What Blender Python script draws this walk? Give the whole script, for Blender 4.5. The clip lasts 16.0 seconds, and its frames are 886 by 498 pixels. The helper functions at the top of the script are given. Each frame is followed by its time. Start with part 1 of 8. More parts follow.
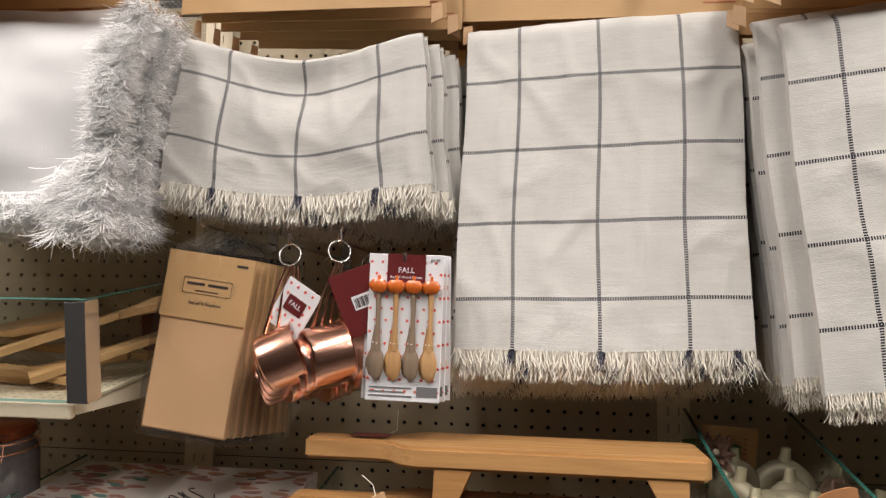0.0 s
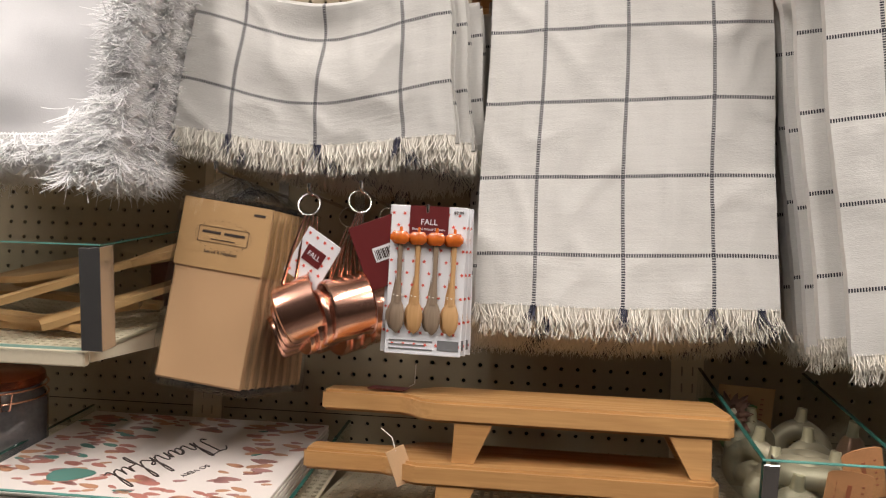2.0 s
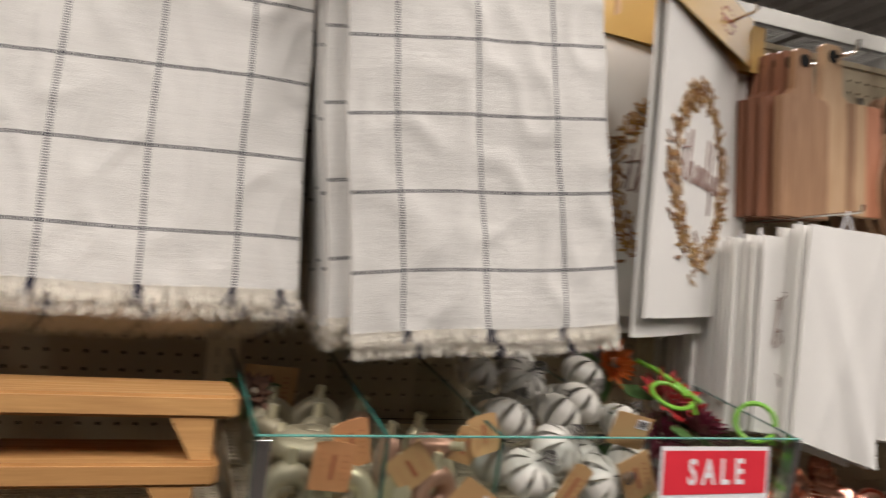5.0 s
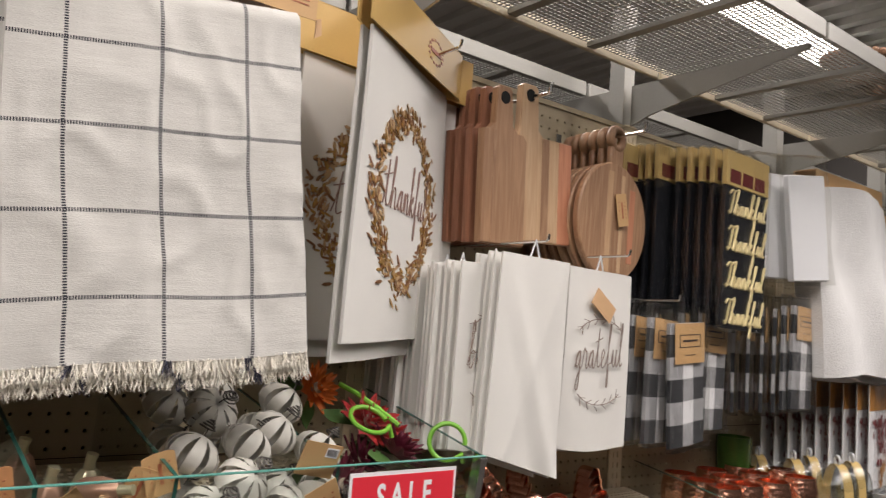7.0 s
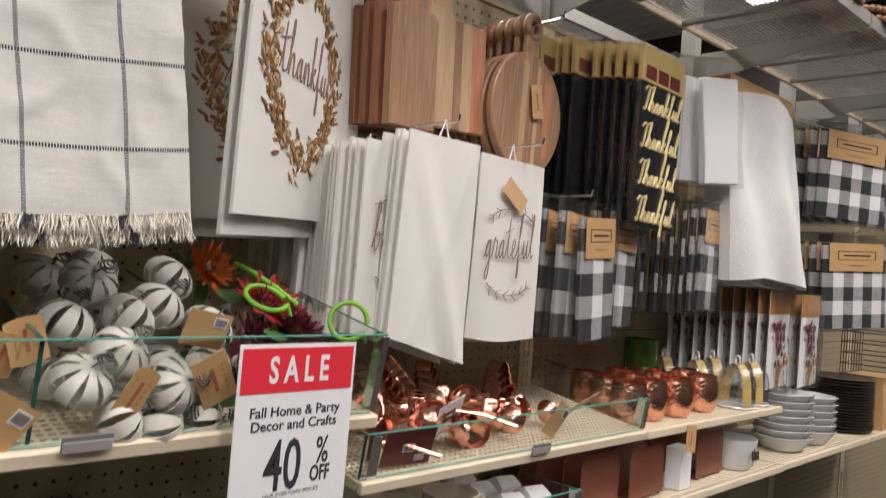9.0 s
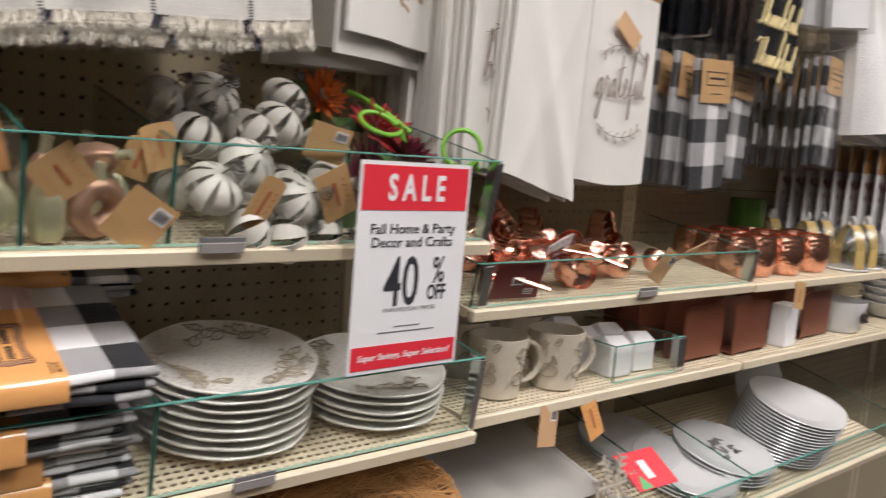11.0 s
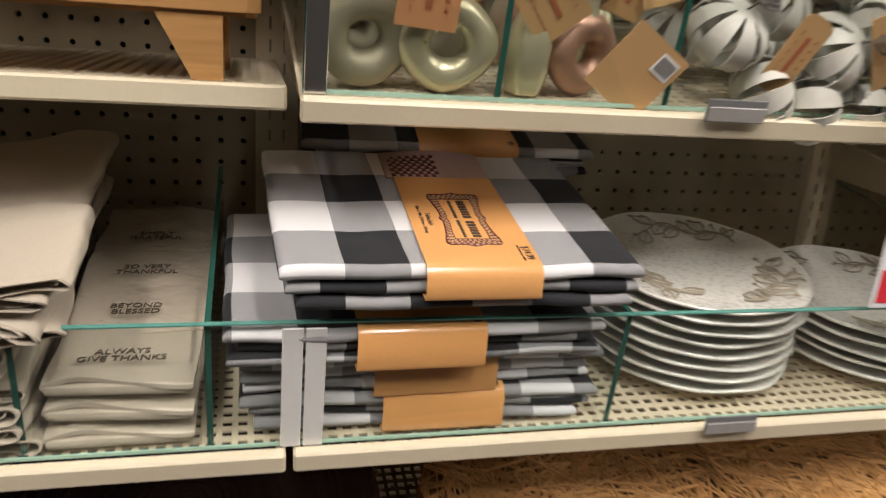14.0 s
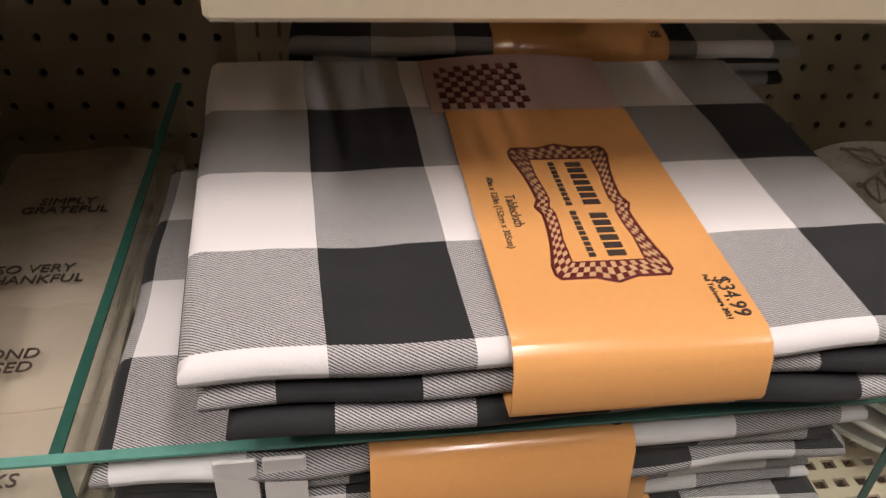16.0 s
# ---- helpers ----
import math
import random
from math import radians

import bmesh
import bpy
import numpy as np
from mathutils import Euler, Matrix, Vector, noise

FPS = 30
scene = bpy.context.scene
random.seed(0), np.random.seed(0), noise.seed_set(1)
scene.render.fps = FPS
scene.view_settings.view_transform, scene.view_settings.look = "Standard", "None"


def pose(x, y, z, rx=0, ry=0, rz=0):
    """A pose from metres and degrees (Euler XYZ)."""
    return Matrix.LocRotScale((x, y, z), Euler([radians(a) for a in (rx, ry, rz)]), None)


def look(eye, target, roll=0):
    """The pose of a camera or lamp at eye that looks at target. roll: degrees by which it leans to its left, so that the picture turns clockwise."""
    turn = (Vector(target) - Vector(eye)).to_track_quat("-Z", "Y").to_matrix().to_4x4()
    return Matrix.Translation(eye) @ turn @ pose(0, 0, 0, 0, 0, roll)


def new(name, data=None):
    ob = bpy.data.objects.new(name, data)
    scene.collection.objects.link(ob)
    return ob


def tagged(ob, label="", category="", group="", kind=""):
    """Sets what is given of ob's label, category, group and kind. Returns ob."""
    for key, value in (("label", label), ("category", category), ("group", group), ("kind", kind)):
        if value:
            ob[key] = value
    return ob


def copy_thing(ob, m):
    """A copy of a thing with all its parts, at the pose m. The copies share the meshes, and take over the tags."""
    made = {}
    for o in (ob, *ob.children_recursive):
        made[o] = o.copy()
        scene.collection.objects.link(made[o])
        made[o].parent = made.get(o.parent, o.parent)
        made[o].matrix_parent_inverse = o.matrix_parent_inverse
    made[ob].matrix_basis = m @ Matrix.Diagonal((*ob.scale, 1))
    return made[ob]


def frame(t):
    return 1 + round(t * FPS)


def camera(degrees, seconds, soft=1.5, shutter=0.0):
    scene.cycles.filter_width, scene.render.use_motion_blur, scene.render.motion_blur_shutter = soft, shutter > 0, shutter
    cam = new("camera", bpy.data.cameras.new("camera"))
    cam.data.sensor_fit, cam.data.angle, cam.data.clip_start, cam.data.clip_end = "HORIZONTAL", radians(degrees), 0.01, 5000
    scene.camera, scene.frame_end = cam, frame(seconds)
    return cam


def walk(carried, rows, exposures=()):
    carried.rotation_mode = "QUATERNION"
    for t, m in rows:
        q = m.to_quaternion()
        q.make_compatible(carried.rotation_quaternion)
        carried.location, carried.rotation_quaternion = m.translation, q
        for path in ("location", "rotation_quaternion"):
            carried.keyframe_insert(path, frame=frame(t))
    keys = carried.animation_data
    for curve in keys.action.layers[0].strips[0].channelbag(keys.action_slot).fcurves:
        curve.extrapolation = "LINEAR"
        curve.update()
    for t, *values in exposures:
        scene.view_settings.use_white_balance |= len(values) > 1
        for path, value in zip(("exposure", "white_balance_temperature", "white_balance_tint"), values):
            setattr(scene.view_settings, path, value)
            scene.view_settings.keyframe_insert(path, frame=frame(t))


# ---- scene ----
cam = camera(59.6, 16.0, soft=1.2, shutter=0.5)
PATH = [
    (0, (-0.196, -1.243, 1.56), (-0.46, 0.731, 1.746), 1.2),
    (0.5, (-0.203, -1.239, 1.561), (-0.488, 0.735, 1.705), 1.5),
    (1, (-0.217, -1.234, 1.557), (-0.488, 0.744, 1.672), 1.8),
    (1.5, (-0.233, -1.232, 1.551), (-0.484, 0.75, 1.654), 2.3),
    (2, (-0.241, -1.229, 1.547), (-0.472, 0.756, 1.639), 2.3),
    (2.5, (-0.248, -1.227, 1.55), (-0.448, 0.761, 1.62), 1.8),
    (3, (-0.256, -1.224, 1.545), (-0.449, 0.766, 1.598), 1.6),
    (3.5, (-0.248, -1.22, 1.545), (-0.402, 0.774, 1.571), 2.1),
    (4, (-0.216, -1.223, 1.534), (-0.204, 0.776, 1.585), 3.1),
    (4.5, (-0.179, -1.225, 1.541), (0.163, 0.744, 1.615), 3.7),
    (5, (-0.114, -1.219, 1.54), (0.586, 0.651, 1.659), 4.3),
    (5.2, (-0.089, -1.221, 1.547), (0.72, 0.604, 1.66), 4.3),
    (7.3, (-0.023, -1.241, 1.567), (1.247, 0.293, 1.754), 4.0),
    (7.5, (-0.014, -1.242, 1.566), (1.283, 0.27, 1.743), 4.0),
    (8, (0.003, -1.228, 1.557), (1.361, 0.233, 1.709), 3.9),
    (8.5, (0.023, -1.218, 1.537), (1.415, 0.214, 1.638), 4.1),
    (8.7, (0.034, -1.221, 1.515), (1.429, 0.209, 1.592), 4.0),
    (10.8, (0.027, -1.188, 1.398), (1.317, 0.318, 1.142), 4.4),
    (11, (0.01, -1.187, 1.392), (1.25, 0.36, 1.13), 4.3),
    (11.5, (-0.025, -1.185, 1.378), (1.068, 0.463, 1.076), 4.9),
    (12, (-0.058, -1.179, 1.362), (0.902, 0.538, 1.002), 5.2),
    (12.5, (-0.075, -1.178, 1.36), (0.789, 0.58, 0.957), 4.9),
    (13, (-0.096, -1.171, 1.348), (0.66, 0.628, 0.909), 4.3),
    (13.5, (-0.078, -1.078, 1.34), (0.542, 0.748, 0.808), 4.3),
    (14, (-0.032, -0.929, 1.321), (0.455, 0.925, 0.75), 4.2),
    (14.5, (-0.001, -0.791, 1.307), (0.386, 1.058, 0.649), 3.4),
    (15, (0.007, -0.675, 1.297), (0.388, 1.154, 0.583), 2.5),
    (15.5, (0.033, -0.628, 1.295), (0.358, 1.174, 0.49), 1.3),
    (16, (0.038, -0.605, 1.284), (0.33, 1.167, 0.405), 1.8),
]
walk(cam, [(t, look(eye, target, roll)) for t, eye, target, roll in PATH], [(0, 0.0, 6500, 10), (8.7, 0.0, 6400, 11), (11, 0.05, 6300, 11), (13, 0.12, 6450, 10), (14.5, -0.06, 6700, 8), (15.5, -0.20, 6750, 11), (16, -0.20, 6850, 15)])

# ---- light ----
world = bpy.data.worlds.new("store_air")
world.use_nodes = True
scene.world = world
world.node_tree.nodes["Background"].inputs[0].default_value = (0.9, 0.85, 0.78, 1)
world.node_tree.nodes["Background"].inputs[1].default_value = 0.015
LAMP_POWER = 69.5
LAMP_ROWS = [(-3.2, -2.4), (-1.2, -2.4), (0.8, -2.4), (2.8, -2.4), (4.8, -2.4), (0.6, 1.9), (3.2, 1.9), (5.8, 1.9)]


# ---- building helpers ----
class Buf:
    """Collects vertices, faces and texture coordinates of one part."""

    def __init__(self):
        self.v, self.f, self.uv = [], [], {}

    def add(self, verts, faces, uvs=None):
        n = len(self.v)
        self.v.extend([tuple(p) for p in verts])
        self.f.extend([tuple(i + n for i in face) for face in faces])
        if uvs:
            for i, w in enumerate(uvs):
                self.uv[n + i] = w
        return self

    def box(self, x0, x1, y0, y1, z0, z1, bev=0.0, seg=1, m=None):
        if bev:
            bm = bmesh.new()
            bmesh.ops.create_cube(bm, size=1)
            for w in bm.verts:
                w.co = Vector(((x0 + x1) / 2 + w.co.x * (x1 - x0), (y0 + y1) / 2 + w.co.y * (y1 - y0), (z0 + z1) / 2 + w.co.z * (z1 - z0)))
            bmesh.ops.bevel(bm, geom=bm.edges[:], offset=bev, segments=seg, affect="EDGES", profile=0.5)
            bm.verts.index_update()
            vs = [w.co.copy() for w in bm.verts]
            fs = [[w.index for w in fc.verts] for fc in bm.faces]
            bm.free()
        else:
            vs = [Vector((x, y, z)) for x in (x0, x1) for y in (y0, y1) for z in (z0, z1)]
            fs = [(0, 1, 3, 2), (4, 6, 7, 5), (0, 4, 5, 1), (2, 3, 7, 6), (0, 2, 6, 4), (1, 5, 7, 3)]
        if m is not None:
            vs = [m @ w for w in vs]
        return self.add(vs, fs)

    def lathe(self, prof, n=32, m=None, wob=None, closed=False):
        vs, fs = [], []
        for k, (r, z) in enumerate(prof):
            for i in range(n):
                a = 2 * math.pi * i / n
                rr = r * (wob(a, z) if wob else 1)
                vs.append(Vector((rr * math.cos(a), rr * math.sin(a), z)))
        for k in range(len(prof) - 1):
            for i in range(n):
                j = (i + 1) % n
                fs.append((k * n + i, k * n + j, (k + 1) * n + j, (k + 1) * n + i))
        if not closed:
            if prof[0][0] > 1e-6:
                fs.append(tuple(range(n - 1, -1, -1)))
            if prof[-1][0] > 1e-6:
                fs.append(tuple((len(prof) - 1) * n + i for i in range(n)))
        if m is not None:
            vs = [m @ w for w in vs]
        return self.add(vs, fs)

    def tube(self, pts, r, n=8, flat=1.0, closed=False, m=None):
        pts = [Vector(p) for p in pts]
        k = len(pts)
        rs = r if isinstance(r, (list, tuple)) else [r] * k
        up, vs, fs = None, [], []
        for i, p in enumerate(pts):
            a = pts[(i - 1) % k] if closed or i > 0 else p
            b = pts[(i + 1) % k] if closed or i < k - 1 else p
            d = (b - a).normalized() if (b - a).length > 1e-9 else Vector((0, 0, 1))
            if up is None:
                up = d.orthogonal().normalized()
            up = (up - d * up.dot(d))
            up = up.normalized() if up.length > 1e-6 else d.orthogonal().normalized()
            side = d.cross(up)
            for j in range(n):
                t = 2 * math.pi * j / n
                vs.append(p + up * (rs[i] * math.cos(t)) + side * (rs[i] * flat * math.sin(t)))
        for i in range(k if closed else k - 1):
            q = (i + 1) % k
            for j in range(n):
                h = (j + 1) % n
                fs.append((i * n + j, i * n + h, q * n + h, q * n + j))
        if not closed:
            fs.append(tuple(range(n - 1, -1, -1)))
            fs.append(tuple((k - 1) * n + j for j in range(n)))
        if m is not None:
            vs = [m @ w for w in vs]
        return self.add(vs, fs)

    def sheet(self, fn, nu, nv, off, uv=None):
        """A cloth or card of two faces: fn(u, v) is the front, off the step to the back."""
        off = Vector(off)
        vs, us, fs = [], [], []
        for side in (0, 1):
            for i in range(nu + 1):
                for j in range(nv + 1):
                    u, v = i / nu, j / nv
                    vs.append(Vector(fn(u, v)) + off * side)
                    us.append(uv(u, v) if uv else (u, v))
        ix = lambda s, i, j: s * (nu + 1) * (nv + 1) + i * (nv + 1) + j
        for i in range(nu):
            for j in range(nv):
                fs.append((ix(0, i, j), ix(0, i + 1, j), ix(0, i + 1, j + 1), ix(0, i, j + 1)))
                fs.append((ix(1, i, j), ix(1, i, j + 1), ix(1, i + 1, j + 1), ix(1, i + 1, j)))
        for i in range(nu):
            fs.append((ix(0, i, 0), ix(1, i, 0), ix(1, i + 1, 0), ix(0, i + 1, 0)))
            fs.append((ix(0, i, nv), ix(0, i + 1, nv), ix(1, i + 1, nv), ix(1, i, nv)))
        for j in range(nv):
            fs.append((ix(0, 0, j), ix(0, 0, j + 1), ix(1, 0, j + 1), ix(1, 0, j)))
            fs.append((ix(0, nu, j), ix(1, nu, j), ix(1, nu, j + 1), ix(0, nu, j + 1)))
        return self.add(vs, fs, us)

    def strand(self, p, d, length, r, curl, rng, seg=3):
        p, d = Vector(p), Vector(d).normalized()
        pts, side = [p], Vector((rng.uniform(-1, 1), rng.uniform(-1, 1), rng.uniform(-0.3, 0.3))) * curl
        for k in range(seg):
            d = (d + side / seg).normalized()
            p = p + d * (length / seg)
            pts.append(p)
        return self.tube(pts, [r] * seg + [r * 0.5], n=3)

    def mesh(self, name, smooth=True):
        me = bpy.data.meshes.new(name)
        me.from_pydata(self.v, [], self.f)
        if self.uv:
            layer = me.uv_layers.new(name="weave")
            for lp in me.loops:
                layer.data[lp.index].uv = self.uv.get(lp.vertex_index, (0, 0))
        me.validate()
        if smooth:
            for pl in me.polygons:
                pl.use_smooth = True
            me.set_sharp_from_angle(angle=radians(38))
        me.update()
        return me


def thing(name, m, label, category, group="", kind=""):
    ob = new(name)
    ob.empty_display_size = 0.05
    ob.matrix_basis = m
    return tagged(ob, label, category, group, kind)


def part(name, buf, material, parent, label="", smooth=True, kind=""):
    me = buf.mesh(name, smooth) if isinstance(buf, Buf) else buf
    if not me.materials:
        me.materials.append(material)
    ob = new(name, me)
    ob.parent = parent
    return tagged(ob, label, kind=kind)


def solo(name, buf, material, m, label, category, group="", kind="", smooth=True):
    me = buf.mesh(name, smooth) if isinstance(buf, Buf) else buf
    if not me.materials:
        me.materials.append(material)
    ob = new(name, me)
    ob.matrix_basis = m
    return tagged(ob, label, category, group, kind)


def lettering(text, size, material, parent, m, name="lettering", depth=0.0004, squash=1.0, align="CENTER", label="", shear=0.0, bold=0.0):
    """Raised print in the built-in font; its plane is x to the right and y up before m."""
    cu = bpy.data.curves.new(name, "FONT")
    cu.body, cu.size, cu.align_x, cu.align_y, cu.extrude, cu.shear, cu.offset = text, size, align, "CENTER", depth, shear, bold
    cu.space_line = 0.95
    cu.resolution_u = 3
    tmp = bpy.data.objects.new(name, cu)
    scene.collection.objects.link(tmp)
    me = bpy.data.meshes.new_from_object(tmp.evaluated_get(bpy.context.evaluated_depsgraph_get()))
    bpy.data.objects.remove(tmp)
    me.name = name
    me.materials.clear()
    me.materials.append(material)
    me.transform(m @ Matrix.Diagonal((squash, 1, 1, 1)))
    ob = new(name, me)
    ob.parent = parent
    return tagged(ob, label)


FACE = pose(0, 0, 0, 90, 0, 0)  # print that faces the aisle (-y)

# joined-up letters: advance, then one or two strokes from baseline to baseline
SCRIPT = {
    "t": (0.34, [(0, .05), (.10, .35), (.16, .75), (.18, .9), (.15, .5), (.14, .15), (.20, .02), (.34, .08)], [(-.04, .58), (.14, .62), (.40, .68)]),
    "h": (0.46, [(0, .05), (.16, .55), (.22, .95), (.16, 1.0), (.12, .7), (.10, 0), (.16, .3), (.26, .42), (.32, .3), (.32, .05), (.38, 0), (.46, .08)]),
    "a": (0.44, [(0, .05), (.14, .3), (.28, .4), (.16, .38), (.06, .2), (.12, .02), (.24, .12), (.30, .4), (.29, .1), (.34, 0), (.44, .08)]),
    "n": (0.44, [(0, .08), (.08, .4), (.10, .2), (.09, 0), (.14, .28), (.24, .42), (.30, .3), (.30, .05), (.35, 0), (.44, .08)]),
    "k": (0.44, [(0, .05), (.16, .55), (.22, .95), (.16, 1.0), (.12, .7), (.10, 0), (.14, .25), (.28, .42), (.30, .32), (.16, .22), (.28, .08), (.36, 0), (.44, .08)]),
    "f": (0.36, [(0, .05), (.16, .5), (.24, .92), (.19, 1.0), (.14, .75), (.12, 0), (.10, -.4), (.16, -.42), (.18, -.1), (.14, .05), (.36, .1)]),
    "u": (0.44, [(0, .08), (.08, .4), (.08, .12), (.14, 0), (.24, .12), (.30, .4), (.29, .1), (.34, 0), (.44, .08)]),
    "l": (0.28, [(0, .05), (.14, .5), (.20, .92), (.15, 1.0), (.10, .7), (.10, .15), (.15, 0), (.28, .08)]),
    "g": (0.44, [(0, .05), (.14, .3), (.28, .4), (.16, .38), (.06, .2), (.12, .04), (.24, .14), (.30, .4), (.28, -.2), (.20, -.44), (.10, -.38), (.20, -.12), (.44, .1)]),
    "r": (0.34, [(0, .08), (.08, .42), (.12, .46), (.16, .38), (.24, .38), (.22, .1), (.26, 0), (.34, .08)]),
    "e": (0.34, [(0, .08), (.16, .2), (.22, .36), (.14, .42), (.06, .25), (.10, .03), (.20, 0), (.34, .1)]),
    "b": (0.38, [(0, .05), (.14, .5), (.20, .92), (.15, 1.0), (.10, .7), (.09, .05), (.18, 0), (.27, .15), (.24, .36), (.12, .3), (.24, .3), (.38, .32)]),
    "s": (0.30, [(0, .08), (.14, .4), (.18, .44), (.22, .2), (.18, .02), (.06, .04), (.30, .08)]),
    "d": (0.46, [(0, .05), (.14, .3), (.28, .4), (.16, .38), (.06, .2), (.12, .02), (.24, .12), (.32, .95), (.30, .3), (.32, .02), (.46, .08)]),
    "T": (0.44, [(.30, .92), (.26, .5), (.22, .12), (.12, 0), (.04, .12)], [(-.06, .78), (.10, .95), (.30, .92), (.62, .98)]),
}


def smooth_line(pts, step=3):
    out = []
    for i in range(len(pts) - 1):
        a, b, c, d = pts[max(0, i - 1)], pts[i], pts[i + 1], pts[min(len(pts) - 1, i + 2)]
        for k in range(step):
            t = k / step
            out.append(tuple(0.5 * (2 * b[q] + (c[q] - a[q]) * t + (2 * a[q] - 5 * b[q] + 4 * c[q] - d[q]) * t * t + (3 * b[q] - a[q] - 3 * c[q] + d[q]) * t ** 3) for q in (0, 1)))
    return out + [pts[-1]]


def handwriting(word, width, height, r, material, parent, m, label="", shear=0.15, skin=None):
    """Joined handwriting as raised thread, centred; x to the right and y up before m; skin(x, y) lifts it onto a curved cloth."""
    total = sum(SCRIPT[c][0] for c in word)
    b, x = Buf(), 0.0
    for c in word:
        for stroke in SCRIPT[c][1:]:
            pts = []
            for px, py in smooth_line(stroke):
                qx, qy = (x + px + shear * py) / total * width - width / 2, (py - 0.3) * height
                pts.append(m @ Vector((qx, qy, skin(qx, qy) if skin else 0.0)))
            b.tube(pts, r, n=5)
        x += SCRIPT[c][0]
    return part("lettering", b, material, parent, label)


# ---- materials ----
class Nodes:
    def __init__(self, name):
        self.mat = bpy.data.materials.new(name)
        self.mat.use_nodes = True
        self.t = self.mat.node_tree
        self.b = self.t.nodes["Principled BSDF"]
        self.out = self.t.nodes["Material Output"]

    def node(self, kind, **inputs):
        n = self.t.nodes.new(kind)
        for k, val in inputs.items():
            self.put(n, k.replace("_", " "), val)
        return n

    def put(self, n, key, val):
        sock = n.inputs[key]
        if isinstance(val, bpy.types.NodeSocket):
            self.t.links.new(val, sock)
        else:
            sock.default_value = val

    def m(self, op, a, b=0.0, c=0.0):
        n = self.t.nodes.new("ShaderNodeMath")
        n.operation = op
        for i, val in enumerate((a, b, c)):
            if isinstance(val, bpy.types.NodeSocket):
                self.t.links.new(val, n.inputs[i])
            else:
                n.inputs[i].default_value = val
        return n.outputs[0]

    def mix(self, f, a, b):
        n = self.t.nodes.new("ShaderNodeMix")
        n.data_type = "RGBA"
        for i, val in ((0, f), (6, a), (7, b)):
            if isinstance(val, bpy.types.NodeSocket):
                self.t.links.new(val, n.inputs[i])
            else:
                n.inputs[i].default_value = val if i == 0 else (*val, 1)
        return n.outputs[2]

    def coords(self, kind="Object", scale=(1, 1, 1)):
        tc = self.t.nodes.new("ShaderNodeTexCoord")
        mp = self.t.nodes.new("ShaderNodeMapping")
        mp.inputs["Scale"].default_value = scale
        self.t.links.new(tc.outputs[kind], mp.inputs[0])
        return mp.outputs[0]

    def noise(self, co, scale, detail=3.0, rough=0.55):
        n = self.node("ShaderNodeTexNoise", Vector=co, Scale=scale, Detail=detail, Roughness=rough)
        return n.outputs[0]

    def bump(self, h, strength, dist=0.001):
        n = self.node("ShaderNodeBump", Height=h, Strength=strength, Distance=dist)
        self.t.links.new(n.outputs[0], self.b.inputs["Normal"])

    def rand(self):
        return self.t.nodes.new("ShaderNodeObjectInfo").outputs["Random"]


def surface(name, col, rough=0.5, metal=0.0, vary=0.12, big=6.0, fine=180.0, bump=0.15, dist=0.0006, stretch=(1, 1, 1), coat=0.0, spec=0.5, sheen=0.0, trans=0.0, each=0.0, sub=0.0):
    """A plain real surface: base colour with blotches and grain, fine relief, uneven gloss."""
    n = Nodes(name)
    co = n.coords("Object", stretch)
    a, g = n.noise(co, big, 4), n.noise(co, fine, 3)
    f = n.m("ADD", n.m("MULTIPLY", n.m("SUBTRACT", a, 0.5), 1.4), n.m("MULTIPLY", n.m("SUBTRACT", g, 0.5), 0.8))
    if each:
        f = n.m("ADD", f, n.m("MULTIPLY", n.m("SUBTRACT", n.rand(), 0.5), each))
    f = n.m("ADD", f, 0.5)
    lo = tuple(max(0.0, c * (1 - vary)) for c in col)
    hi = tuple(min(1.0, c * (1 + vary)) for c in col)
    n.put(n.b, "Base Color", n.mix(f, lo, hi))
    n.put(n.b, "Roughness", n.m("ADD", rough - 0.06, n.m("MULTIPLY", g, 0.12)))
    n.put(n.b, "Metallic", metal)
    n.put(n.b, "Specular IOR Level", spec)
    n.put(n.b, "Coat Weight", coat)
    n.put(n.b, "Sheen Weight", sheen)
    n.put(n.b, "Transmission Weight", trans)
    if sub:
        n.put(n.b, "Subsurface Weight", sub)
        n.put(n.b, "Subsurface Radius", (0.004, 0.003, 0.002))
    if bump:
        n.bump(g, bump, dist)
    return n.mat


def uv_split(n):
    tc = n.t.nodes.new("ShaderNodeTexCoord")
    sp = n.node("ShaderNodeSeparateXYZ", Vector=tc.outputs["UV"])
    return tc.outputs["UV"], sp.outputs[0], sp.outputs[1]


